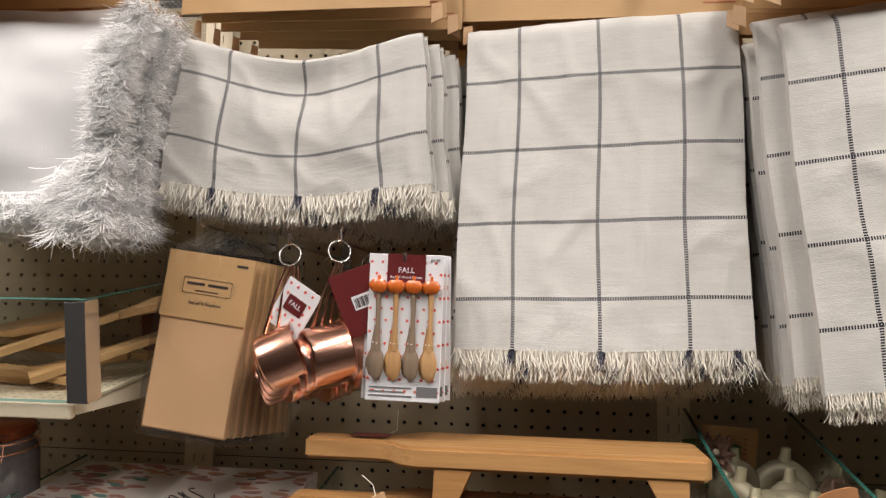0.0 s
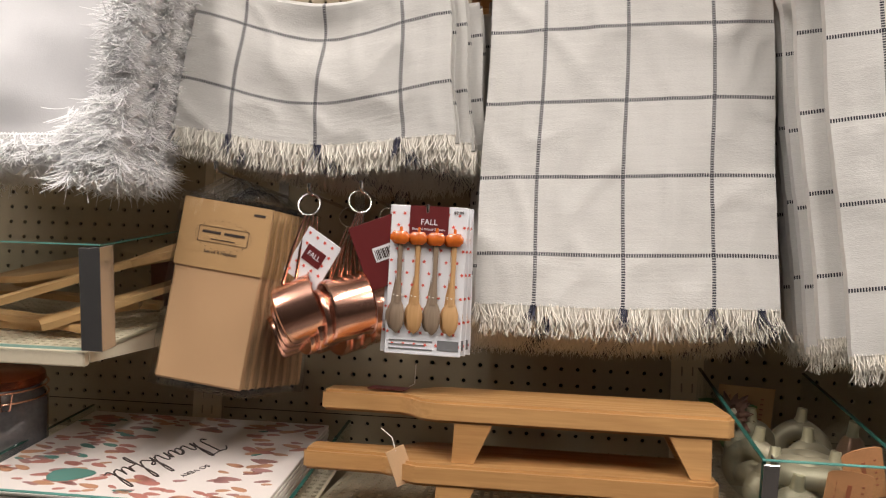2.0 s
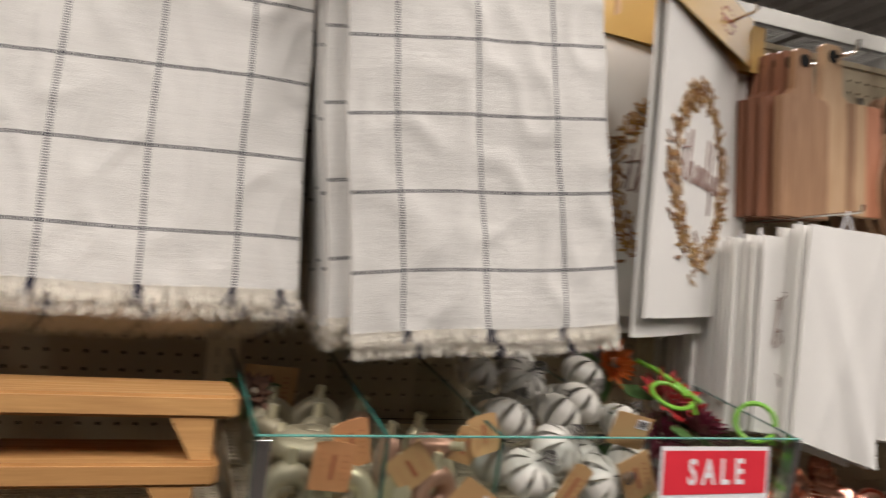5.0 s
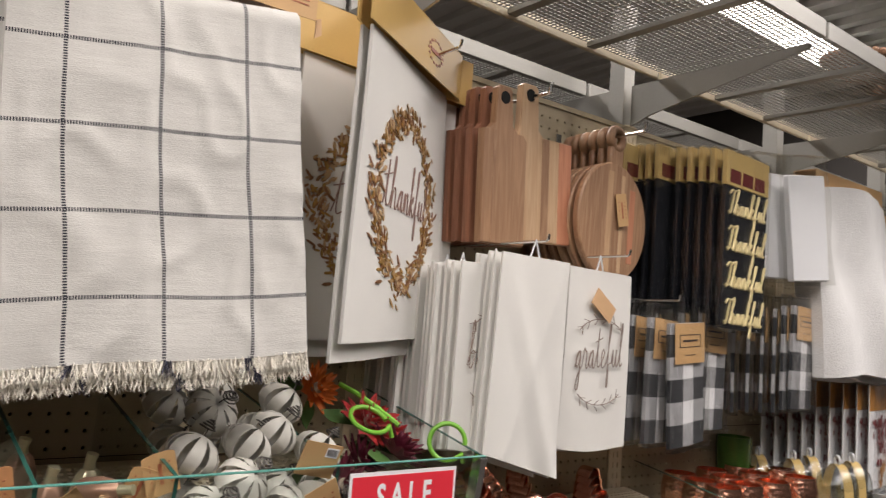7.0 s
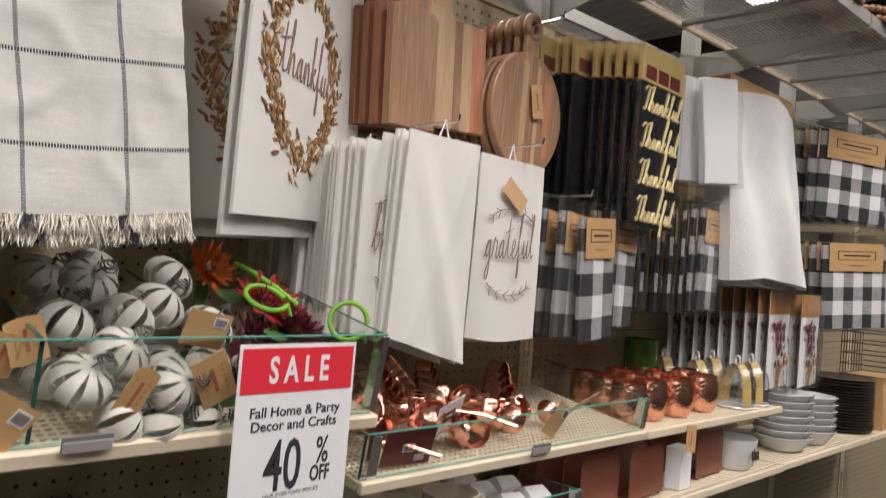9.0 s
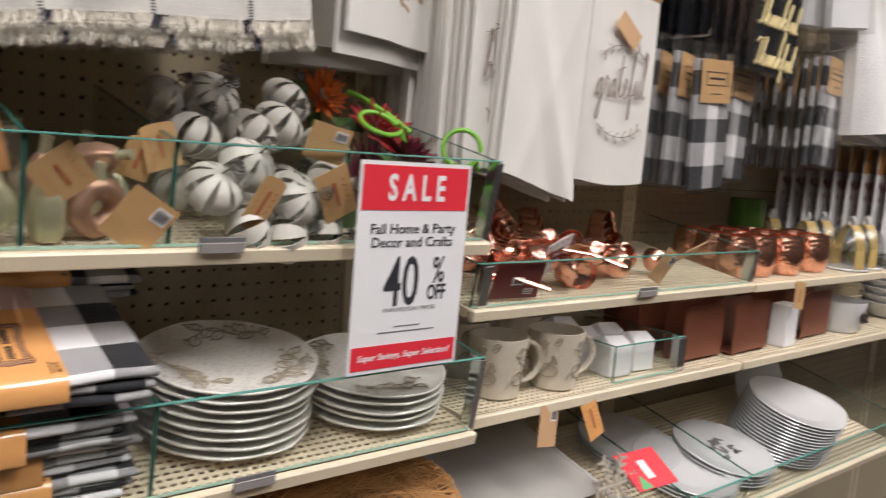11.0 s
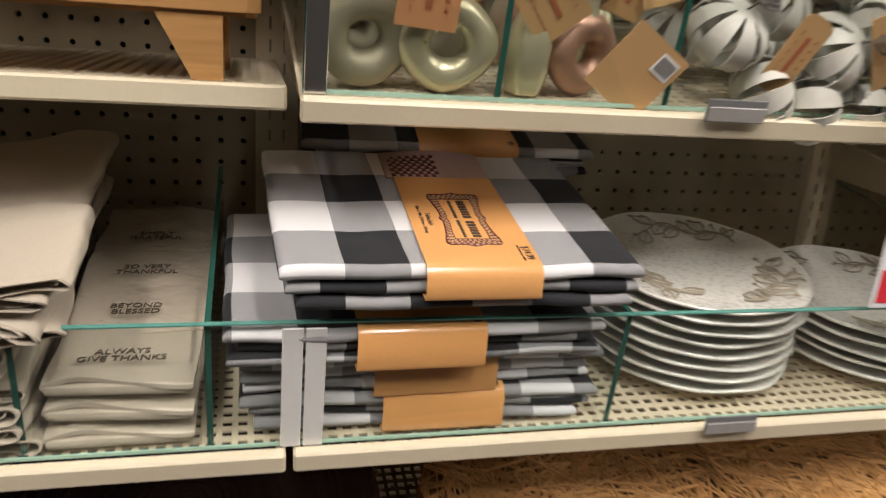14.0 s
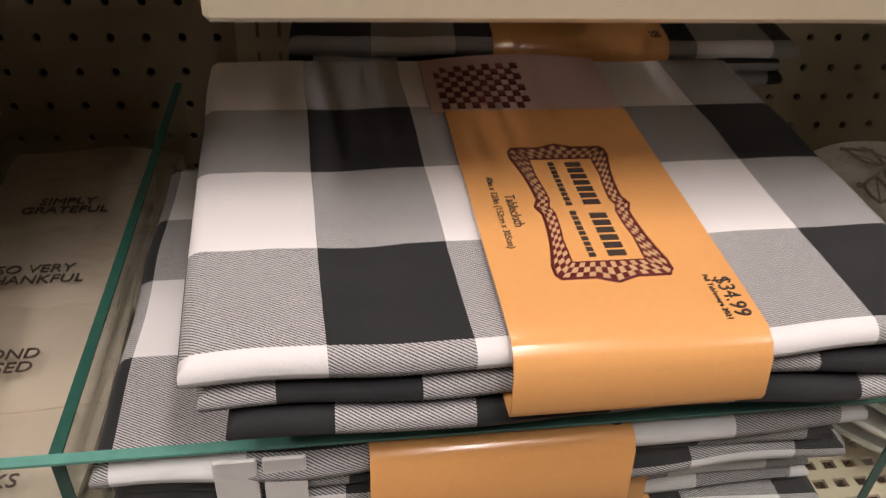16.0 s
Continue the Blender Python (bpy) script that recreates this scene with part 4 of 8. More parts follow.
def hang_tag(m, w, h, base, label, leaves=True, barcode=False):
    t = thing("swing_tag", m, label, "tag", "cup tags")
    part("card", Buf().box(-w / 2, w / 2, 0, 0.0012, -h, 0, 0.0004), base, t, smooth=False)
    if leaves:
        b = Buf()
        rng = random.Random(5)
        for i in range(4):
            for j in range(5):
                leaf_shape(b, -w / 2 + w * (i + 0.5 + 0.25 * (j % 2)) / 4.4, -0.0004, -h * (j + 0.5) / 5, 0.0028, rng.random())
        part("leaf_print", b, LEAF_RED, t, "red leaf print", smooth=False, kind="stuff")
        part("name_panel", Buf().box(-0.014, 0.014, -0.0009, -0.0005, -h * 0.6, -h * 0.28), MAROON, t, smooth=False)
        lettering("FALL", 0.009, WHITE_PAPER, t, pose(0, -0.001, -h * 0.43) @ FACE)
    if barcode:
        part("barcode_label", Buf().box(-0.012, 0.012, -0.0006, -0.0001, -h * 0.62, -h * 0.40), WHITE_PAPER, t, smooth=False)
        b = Buf()
        for i in range(11):
            b.box(-0.010 + i * 0.0019, -0.0092 + i * 0.0019 + 0.0004 * (i % 3), -0.001, -0.0006, -h * 0.59, -h * 0.44)
        part("bars", b, INK, t, "printed bars", smooth=False)
        b = Buf()
        for i in range(3):
            b.box(0.016, 0.0165 + 0.02, -0.0006, -0.0001, -h * 0.75 - 0.004 * i, -h * 0.75 - 0.004 * i + 0.0012)
        part("fine_print", b, WHITE_PAPER, t, smooth=False)
    return t


hang_tag(pose(-0.497, -0.294, 1.600, 4, 32, -8), 0.052, 0.066, WHITE_PAPER, "white tag with red leaves and a maroon panel", True)
hang_tag(pose(-0.438, -0.300, 1.622, 4, -22, 12), 0.062, 0.082, MAROON, "dark red tag with a barcode label", False, True)

PUMPKIN = surface("orange_enamel", (0.62, 0.14, 0.02), 0.25, vary=0.15, coat=0.5)
SPOON_LIGHT = wood("spoon_wood", (0.60, 0.36, 0.16), (0.42, 0.22, 0.08), 2, 30, 0.5)
SPOON_GREY = wood("grey_spoon_wood", (0.30, 0.22, 0.15), (0.16, 0.11, 0.07), 2, 30, 0.5)


def spoon_card(m, label):
    t = thing("spoon_card", m, label, "spoon set", "carded wooden spoons")
    card = Buf().box(-0.047, 0.047, 0, 0.0016, -0.176, 0.006, 0.0007)
    part("backing_card", card, WHITE_PAPER, t, "white card with red maple leaves", smooth=False)
    b = Buf()
    rng = random.Random(9)
    for i in range(7):
        for j in range(12):
            leaf_shape(b, -0.041 + 0.0135 * i + 0.0065 * (j % 2) - 0.003, -0.0004, -0.004 - 0.0145 * j, 0.0026, rng.random() * 0.6)
    part("leaf_print", b, LEAF_RED, t, "red maple leaf print", smooth=False, kind="stuff")
    part("title_panel", Buf().box(-0.024, 0.024, -0.0012, -0.0005, -0.029, 0.006), MAROON, t, smooth=False)
    lettering("FALL", 0.010, WHITE_PAPER, t, pose(0, -0.0014, -0.014) @ FACE, depth=0.0002)
    lettering("Enamel Wood Spoons", 0.0045, WHITE_PAPER, t, pose(0, -0.0014, -0.0225) @ FACE, depth=0.0002)
    lettering("$9.99", 0.0055, INK, t, pose(0.036, -0.0007, -0.001) @ FACE, depth=0.0002)
    part("barcode", Buf().box(0.018, 0.044, -0.0008, -0.0003, -0.169, -0.157), INK_GREY, t, smooth=False)
    pr = Buf()
    for i in range(3):
        pr.box(-0.042, 0.012 - 0.01 * (i == 1), -0.0008, -0.0003, -0.160 - 0.005 * i, -0.1585 - 0.005 * i)
    part("fine_print", pr, INK_GREY, t, smooth=False)
    for k in range(4):
        x = -0.033 + 0.022 * k
        s = Buf()
        pts = [(x, -0.004, -0.042 - 0.012 * i) for i in range(7)]
        s.tube(pts, [0.0032, 0.0031, 0.003, 0.003, 0.0033, 0.0042, 0.005], n=10)
        prof = [(0.0, -0.023)] + [(0.0098 * math.sin(math.pi * min(1, (i + 0.6) / 9.5)) ** 0.7, -0.023 + 0.046 * i / 9) for i in range(1, 9)] + [(0.0, 0.023)]
        s.lathe(prof, 18, Matrix.Translation((x, -0.005, -0.128)) @ Matrix.Diagonal((1, 0.42, 1, 1)))
        sp = part("spoon", s, SPOON_GREY if k % 2 == 0 else SPOON_LIGHT, t, "wooden spoon tied to the card")
        pk = Buf()
        pk.lathe([(0.0, -0.0085), (0.006, -0.008), (0.0105, -0.003), (0.0108, 0.002), (0.007, 0.0075), (0.002, 0.0078), (0.0016, 0.013), (0, 0.0135)], 30, Matrix.Translation((x, -0.005, -0.034)) @ Matrix.Diagonal((1, 0.6, 1, 1)), lambda a, z: 1 + 0.07 * abs(math.sin(3 * a)))
        part("pumpkin_top", pk, PUMPKIN, sp, "orange enamel pumpkin finial")
        part("tie", Buf().tube([(x - 0.006, -0.002, -0.104), (x, -0.009, -0.105), (x + 0.006, -0.002, -0.104)], 0.0006, n=5), FRINGE, sp)
    return t


SC = spoon_card(pose(-0.3675, -0.296, 1.636, 2, 1.2, 0), "four pumpkin-topped wooden spoons on a leaf-printed card")
for k in range(1, 5):
    copy_thing(SC, pose(-0.3675 - 0.004 * (k % 2) + 0.0012 * k, -0.296 + 0.007 * k, 1.636, 2, 1.2 + 1.6 * (k % 2) - 0.4 * k, 0))


# ---- wooden riser boards ----
def riser(m, label):
    """A footed serving board: a handle, a notch, a rounded slab and four splayed feet."""
    t = thing("riser_board", m, label, "riser", "stacked wooden risers")
    out = [(-0.495, 0.02), (-0.495, -0.02), (-0.490, -0.024), (-0.395, -0.026), (-0.380, -0.034), (-0.365, -0.056), (-0.345, -0.066), (-0.010, -0.066), (-0.003, -0.060), (0.0, -0.050),
           (0.0, 0.050), (-0.003, 0.060), (-0.010, 0.066), (-0.345, 0.066), (-0.365, 0.056), (-0.380, 0.034), (-0.395, 0.026), (-0.490, 0.024)]
    bm = bmesh.new()
    lo = [bm.verts.new((x, y, 0.046)) for x, y in out]
    hi = [bm.verts.new((x, y, 0.072)) for x, y in out]
    bm.faces.new(lo[::-1])
    bm.faces.new(hi)
    n = len(out)
    for i in range(n):
        bm.faces.new((lo[i], lo[(i + 1) % n], hi[(i + 1) % n], hi[i]))
    bmesh.ops.recalc_face_normals(bm, faces=bm.faces[:])
    bmesh.ops.bevel(bm, geom=[e for e in bm.edges if abs(e.verts[0].co.z - e.verts[1].co.z) < 1e-6], offset=0.0035, segments=2, affect="EDGES")
    bm.verts.index_update()
    b = Buf().add([w.co.copy() for w in bm.verts], [[w.index for w in f.verts] for f in bm.faces])
    bm.free()
    part("slab", b, ACACIA, t, "honey-coloured hardwood slab")
    for x, k in ((-0.300, 1), (-0.048, -1)):
        for y in (-0.052, 0.052):
            f = Buf()
            a, c = (x - 0.021, x + 0.024) if k > 0 else (x - 0.026, x + 0.021)
            p, q = (x - 0.023, x + 0.003) if k > 0 else (x - 0.001, x + 0.021)
            f.add([(p, y - 0.011, 0.0), (q, y - 0.011, 0.0), (c, y - 0.011, 0.0465), (a, y - 0.011, 0.0465), (p, y + 0.011, 0.0), (q, y + 0.011, 0.0), (c, y + 0.011, 0.0465), (a, y + 0.011, 0.0465)],
                  [(0, 1, 2, 3), (7, 6, 5, 4), (0, 4, 5, 1), (1, 5, 6, 2), (2, 6, 7, 3), (3, 7, 4, 0)])
            part("foot", f, ACACIA, t, smooth=False)
    return t


R1 = riser(pose(-0.022, -0.262, Z_STAND + 0.002, 0, 0, -1.0), "honey hardwood riser board with splayed feet")
copy_thing(R1, pose(-0.004, -0.252, Z_STAND + 0.0745, 0, 0, -1.0))
tg = thing("swing_tag", pose(-0.395, -0.318, 1.352, 0, -22, 30), "kraft tag tied to a riser handle", "tag", "riser tags")
part("card", Buf().box(-0.012, 0.012, 0, 0.001, -0.045, 0, 0.0004), KRAFT_PALE, tg, smooth=False)
part("string", Buf().tube([(0, 0, -0.004), (0.004, 0.01, 0.01), (0.0, 0.03, 0.02)], 0.0006, n=5), FRINGE, tg)
tg = thing("swing_tag", pose(-0.392, -0.252, 1.4125, 90, 0, 85), "kraft tag tied to a riser handle", "tag", "riser tags")
part("card", Buf().box(-0.014, 0.014, 0, 0.001, -0.05, 0, 0.0004), MAROON, tg, smooth=False)
part("string", Buf().tube([(0.014, 0.002, -0.002), (0.026, 0.004, 0.002), (0.03, 0.03, 0.002)], 0.0006, n=5), FRINGE, tg)

# ---- printed placemats in a glass bin ----
LEAF_COLS = [surface("print_red", (0.46, 0.19, 0.15), 0.5, bump=0), surface("print_teal", (0.10, 0.24, 0.20), 0.5, bump=0), surface("print_rust", (0.50, 0.26, 0.15), 0.5, bump=0), surface("print_mauve", (0.38, 0.20, 0.18), 0.5, bump=0)]


def flat_leaf(buf, cx, cy, z, s, rot, wide=0.36):
    pts = []
    for i in range(12):
        a = 2 * math.pi * i / 12
        x, y = s * math.cos(a), s * wide * math.sin(a) * (1 - 0.35 * math.cos(a))
        pts.append((cx + x * math.cos(rot) - y * math.sin(rot), cy + x * math.sin(rot) + y * math.cos(rot), z))
    n = len(pts)
    buf.add(pts + [(p[0], p[1], p[2] - 0.0004) for p in pts], [tuple(range(n))] + [(i, (i + 1) % n, (i + 1) % n + n, i + n) for i in range(n)])


MAT_WHITE = surface("printed_cotton", (0.68, 0.62, 0.57), 0.75, vary=0.05, fine=500, bump=0.2)
rng = random.Random(11)
nmat = 6
for k in range(nmat):
    z = 0.003 + k * 0.0062
    pm = thing("printed_placemat", MAT_TRAY @ pose(-0.93, -0.345, z, 0, 0, rng.uniform(-0.5, 0.5)), "off-white placemat printed with autumn leaves" + (", top of the stack" if k == nmat - 1 else ""), "placemat", "printed placemats")
    part("cloth", Buf().box(0, 0.385, 0, 0.31, 0, 0.0055, 0.0022, 2), MAT_WHITE, pm)
    if k == nmat - 1:
        bufs = [Buf() for _ in LEAF_COLS]
        for i in range(300):
            x, y = rng.uniform(0.012, 0.372), rng.uniform(0.012, 0.30)
            if 0.14 < x < 0.29 and 0.07 < y < 0.25:
                continue
            flat_leaf(bufs[rng.choice([0, 0, 0, 2, 2, 2, 3, 3, 3, 1])], x, y, 0.0060, rng.uniform(0.007, 0.017), rng.uniform(-0.5, 0.5) + 3.14 * (i % 2))
        flat_leaf(bufs[1], 0.115, 0.062, 0.0061, 0.030, 0.3, 0.7)
        for bf, mt in zip(bufs, LEAF_COLS):
            part("leaf_print", bf, mt, pm, "printed autumn leaves", smooth=False, kind="stuff")
        handwriting("Thankful", 0.165, 0.062, 0.0012, INK, pm, pose(0.205, 0.135, 0.0056, 0, 0, -115), "printed word")
        lettering("SO VERY", 0.012, INK, pm, pose(0.262, 0.10, 0.0059, 0, 0, -115), depth=0.0003)
glass_bin(-0.945, -0.515, 0.365, 1.235, 0.044, (), clips=(-0.529,), deg=8.5)

# ---- left bay: spatulas and jar ----
def spatula(m, kind, label):
    t = thing("wooden_spatula", m, label, "spatula", "loose wooden spatulas")
    pts = [(0.0, 0.016), (0.10, 0.014), (0.19, 0.010), (0.21, 0.020), (0.235, 0.034), (0.30, 0.036), (0.315, 0.030)]
    b = Buf()
    top = [(x, w * (1 if kind else 0.8), 0.009) for x, w in pts] + [(x, -w * (1 if kind else 0.8), 0.009) for x, w in pts[::-1]]
    n = len(top)
    b.add(top + [(x, y, 0.0) for x, y, z in top], [tuple(range(n - 1, -1, -1)), tuple(range(n, 2 * n))] + [(i, (i + 1) % n, (i + 1) % n + n, i + n) for i in range(n)])
    part("blade", b, OLIVE, t, "pale grained hardwood", smooth=False)
    return t


SP = spatula(LEFT_TRAY @ pose(-1.12, -0.325, 0.004, 0, 0, 20), 1, "pale wooden spatula lying in a glass bin")
for i, (x, y, z, ry, rz, rx) in enumerate(((-0.80, -0.10, 1.453, -6, 195, 0), (-0.86, -0.30, 1.462, -14, 38, 6), (-0.79, -0.18, 1.470, 8, 200, 0), (-1.15, -0.27, 1.475, -10, 12, 8), (-0.80, -0.28, 1.456, -3, 172, 0), (-1.08, -0.12, 1.465, -12, 5, 0), (-0.93, -0.325, 1.485, -16, 28, 0))):
    copy_thing(SP, LEFT_TRAY @ pose(x, y, z - 1.448, rx, ry, rz))
solo("cardboard_box", Buf().box(-0.035, 0.035, -0.02, 0.02, 0, 0.085, 0.002), MAROON, LEFT_TRAY @ pose(-0.80, -0.045, 0.001), "small dark brown carton at the back", "box")


SMOKED = surface("smoked_jar_glass", (0.16, 0.155, 0.16), 0.08, spec=0.9, coat=0.6, vary=0.3, big=14, bump=0.0)


def lidded_jar(m, label):
    t = thing("glass_jar", m, label, "jar")
    prof = [(0.0, 0.002), (0.052, 0.0), (0.058, 0.006), (0.060, 0.1), (0.056, 0.112), (0.052, 0.118), (0.054, 0.126), (0.0525, 0.126), (0.0505, 0.118), (0.0575, 0.1), (0.056, 0.008), (0.0, 0.006)]
    part("body", Buf().lathe(prof, 40, closed=True), SMOKED, t, "smoky grey glass body")
    part("lid", Buf().lathe([(0, 0.127), (0.056, 0.127), (0.058, 0.130), (0.057, 0.140), (0.050, 0.145), (0, 0.146)], 40), surface("copper_lid", (0.45, 0.14, 0.07), 0.25, metal=0.9), t, "copper-brown lid")
    bd = Buf()
    for z in (0.124, 0.108):
        bd.tube([(0.0605 * math.cos(a), 0.0605 * math.sin(a), z) for a in [2 * math.pi * i / 30 for i in range(30)]], 0.0014, n=6, closed=True)
    bd.tube([(0.035, -0.052, 0.124), (0.038, -0.054, 0.100), (0.046, -0.048, 0.100), (0.048, -0.044, 0.124)], 0.0013, n=6)
    part("bail_wire", bd, COPPER, t, "copper bail wire")
    return t


lidded_jar(MAT_TRAY @ pose(-0.995, -0.165, 0.0) @ Matrix.Diagonal((1, 1, 0.93, 1)), "smoky glass jar with a copper lid and bail")

# ---- metal pumpkins and tags in the divided glass tray ----
GOLD_PALE = surface("pale_gold_metal", (0.58, 0.54, 0.36), 0.30, metal=0.55, vary=0.12, big=22, fine=120, bump=0.25)
SILVER_GREEN = surface("aged_silver_metal", (0.33, 0.295, 0.20), 0.5, metal=0.35, vary=0.15, big=18, fine=90, bump=0.35)
ROSE_GOLD = surface("rose_gold_metal", (0.44, 0.26, 0.18), 0.4, metal=0.6, vary=0.12, big=22, bump=0.2)
TIN = surface("whitewashed_tin", (0.58, 0.56, 0.50), 0.5, metal=0.0, vary=0.14, big=20, fine=60, bump=0.2)


def ring_pumpkin(m, mt, label, r=0.030, tube_r=0.016):
    t = thing("ring_pumpkin", m, label, "ornament", "metal ring pumpkins")
    pts = []
    for i in range(28):
        a = 2 * math.pi * i / 28
        w = 1 + 0.018 * math.cos(4 * a)
        pts.append((r * 1.06 * w * math.cos(a), 0, r * w * math.sin(a) * 0.98 + r + tube_r - 0.001))
    rad = [tube_r * (1 + 0.05 * math.cos(4 * 2 * math.pi * i / 28)) for i in range(28)]
    part("body", Buf().tube(pts, rad, n=16, closed=True), mt, t, "lumpy hollow ring")
    z = 2 * r + 2 * tube_r - 0.004
    part("stem", Buf().tube([(0, 0, z - 0.006), (0.001, 0, z + 0.006), (0.002, 0, z + 0.018)], [0.011, 0.007, 0.006], n=12), GOLD_PALE, t, "pale gold stem")
    return t


def slim_pumpkin(m, mt, label, s=1.0):
    t = thing("metal_pumpkin", m, label, "ornament", "slim metal pumpkins")
    prof = [(0, 0.0), (0.014, 0.002), (0.0185, 0.018), (0.0185, 0.042), (0.013, 0.06), (0.008, 0.066), (0.0, 0.067)]
    b = Buf().lathe([(r * s, z * s) for r, z in prof], 30, None, lambda a, z: 1 + 0.06 * math.cos(6 * a))
    part("body", b, mt, t)
    part("stem", Buf().tube([(0, 0, 0.063 * s), (0, 0, 0.074 * s), (0.002, 0, 0.084 * s)], [0.008 * s, 0.006 * s, 0.007 * s], n=10), GOLD_PALE, t, "pale gold stem")
    return t


def strip_pumpkin(m, label, r=0.0285):
    """A pumpkin bent from tin strips, with gaps between them and a curly wire."""
    t = thing("tin_strip_pumpkin", m, label, "ornament", "tin strip pumpkins")
    vs, fs = [], []
    for i in range(9):
        e = -math.pi / 2 + math.pi * i / 8
        x, z, hw = r * math.cos(e), 0.75 * r * math.sin(e), 0.0092 * max(0.34, math.cos(e) ** 0.8)
        for sgn in (-1, 1):
            for d in (0.0, 0.0012):
                vs.append((max(0.0015, x - d), sgn * hw, z + 0.75 * r))
    for i in range(8):
        o = 4 * i
        fs += [(o, o + 4, o + 6, o + 2), (o + 1, o + 3, o + 7, o + 5), (o, o + 1, o + 5, o + 4), (o + 2, o + 6, o + 7, o + 3)]
    me = Buf().add(vs, fs).mesh("strip")
    for k in range(8):
        part("strip", me, TIN, t).rotation_euler = (0, 0, 2 * math.pi * k / 8)
    sp = [(0.012 * (1 - i / 40) * math.cos(i * 0.7) + 0.012, 0.012 * (1 - i / 40) * math.sin(i * 0.7), 1.5 * r + 0.008 + 0.0004 * i) for i in range(34)]
    part("curly_wire", Buf().tube([(0, 0, 1.45 * r), (0.004, 0, 1.5 * r + 0.008)] + sp, 0.0011, n=6), surface("dark_wire", (0.12, 0.11, 0.10), 0.5, metal=0.7), t, "curled dark wire tendril")
    return t


def kraft_tag(m, w, h, mt, label, code=False, round_top=True, stamp=True):
    t = thing("kraft_tag", m, label, "tag", "kraft swing tags")
    out = [(-w / 2, 0), (w / 2, 0)] + [(w / 2 * math.cos(a), h - h * 0.08 + h * 0.08 * math.sin(a)) for a in [math.pi * i / 8 for i in range(9)]] if round_top else [(-w / 2, 0), (w / 2, 0), (w / 2, h), (-w / 2, h)]
    n = len(out)
    part("card", Buf().add([(x, 0, z) for x, z in out] + [(x, 0.001, z) for x, z in out], [tuple(range(n)), tuple(range(2 * n - 1, n - 1, -1))] + [(i, i + n, (i + 1) % n + n, (i + 1) % n) for i in range(n)]), mt, t, smooth=False)
    if code:
        part("barcode_label", Buf().box(w * 0.1, w * 0.42, -0.0006, -0.0001, h * 0.62, h * 0.9), WHITE_PAPER, t, smooth=False)
        b = Buf()
        for i in range(8):
            b.box(w * 0.13 + i * w * 0.034, w * 0.145 + i * w * 0.034, -0.001, -0.0006, h * 0.66, h * 0.86)
        part("bars", b, INK, t, "printed bars", smooth=False)
    elif stamp:
        b = Buf().box(-0.0022, 0.0022, -0.0006, -0.0001, h * 0.24, h * 0.74)
        for i in range(5):
            b.box(-w * 0.30, -w * 0.28, -0.0006, -0.0001, h * (0.2 + 0.13 * i), h * (0.26 + 0.13 * i)).box(w * 0.26, w * 0.32, -0.0006, -0.0001, h * (0.24 + 0.12 * i), h * (0.27 + 0.12 * i))
        part("stamp", b, INK_RUST, t, "stamped print", smooth=False)
    return t


TAG_RUST = surface("rust_kraft_tag", (0.62, 0.30, 0.13), 0.6, vary=0.12, big=24, fine=300)
LR = "lumpy aged-metal ring pumpkin with a gold stem"
RP = ring_pumpkin(TRAY @ pose(0.051, -0.326, 0.002, 0, 0, 8), SILVER_GREEN, LR, 0.0250, 0.0140)
ring_pumpkin(TRAY @ pose(0.114, -0.331, 0.002, 0, 0, -4), GOLD_PALE, "polished pale gold ring pumpkin", 0.0245, 0.0132)
for x, y, z, rx, ry, rz in ((0.048, -0.272, 0.004, -14, 8, 25), (0.110, -0.272, 0.004, -12, 0, -15), (0.052, -0.262, 0.078, 84, 6, 30), (0.040, -0.200, 0.004, -8, 0, -40), (0.112, -0.195, 0.004, -8, 0, 20),
                            (0.046, -0.190, 0.040, 80, 0, 10), (0.108, -0.200, 0.060, 80, 0, -20), (0.060, -0.130, 0.004, -6, 0, 30), (0.122, -0.120, 0.004, -6, 0, -10)):
    copy_thing(RP, TRAY @ pose(x, y, z, rx, ry, rz))
kraft_tag(TRAY @ pose(0.092, -0.348, 0.052, 4, 4, -3), 0.046, 0.060, TAG_RUST, "rust-brown kraft tag on a metal pumpkin")
kraft_tag(TRAY @ pose(0.128, -0.318, 0.066, 4, -14, 8), 0.044, 0.062, TAG_RUST, "rust-brown kraft tag on a metal pumpkin")
slim_pumpkin(TRAY @ pose(0.181, -0.328, 0.002), GOLD_PALE, "slim pale gold metal pumpkin")
ring_pumpkin(TRAY @ pose(0.230, -0.318, 0.002, 0, 0, 24), ROSE_GOLD, "rose gold metal ring pumpkin", 0.0215, 0.0125)
slim_pumpkin(TRAY @ pose(0.252, -0.285, 0.002), GOLD_PALE, "slim pale gold metal pumpkin")
slim_pumpkin(TRAY @ pose(0.215, -0.27, 0.072, 70, 20, 30), ROSE_GOLD, "rose gold metal pumpkin lying on others", 0.9)
slim_pumpkin(TRAY @ pose(0.195, -0.235, 0.002), ROSE_GOLD, "rose gold metal pumpkin", 1.05)
slim_pumpkin(TRAY @ pose(0.245, -0.20, 0.002), GOLD_PALE, "slim pale gold metal pumpkin", 1.05)
slim_pumpkin(TRAY @ pose(0.18, -0.14, 0.002), ROSE_GOLD, "rose gold metal pumpkin", 1.05)
kraft_tag(TRAY @ pose(0.205, -0.340, 0.056, 6, -38, 4), 0.050, 0.052, KRAFT, "kraft tag on a metal pumpkin", False, False)
kraft_tag(TRAY @ pose(0.246, -0.352, 0.006, 6, 34, -4), 0.056, 0.062, KRAFT, "kraft tag with a barcode on a metal pumpkin", True, False)
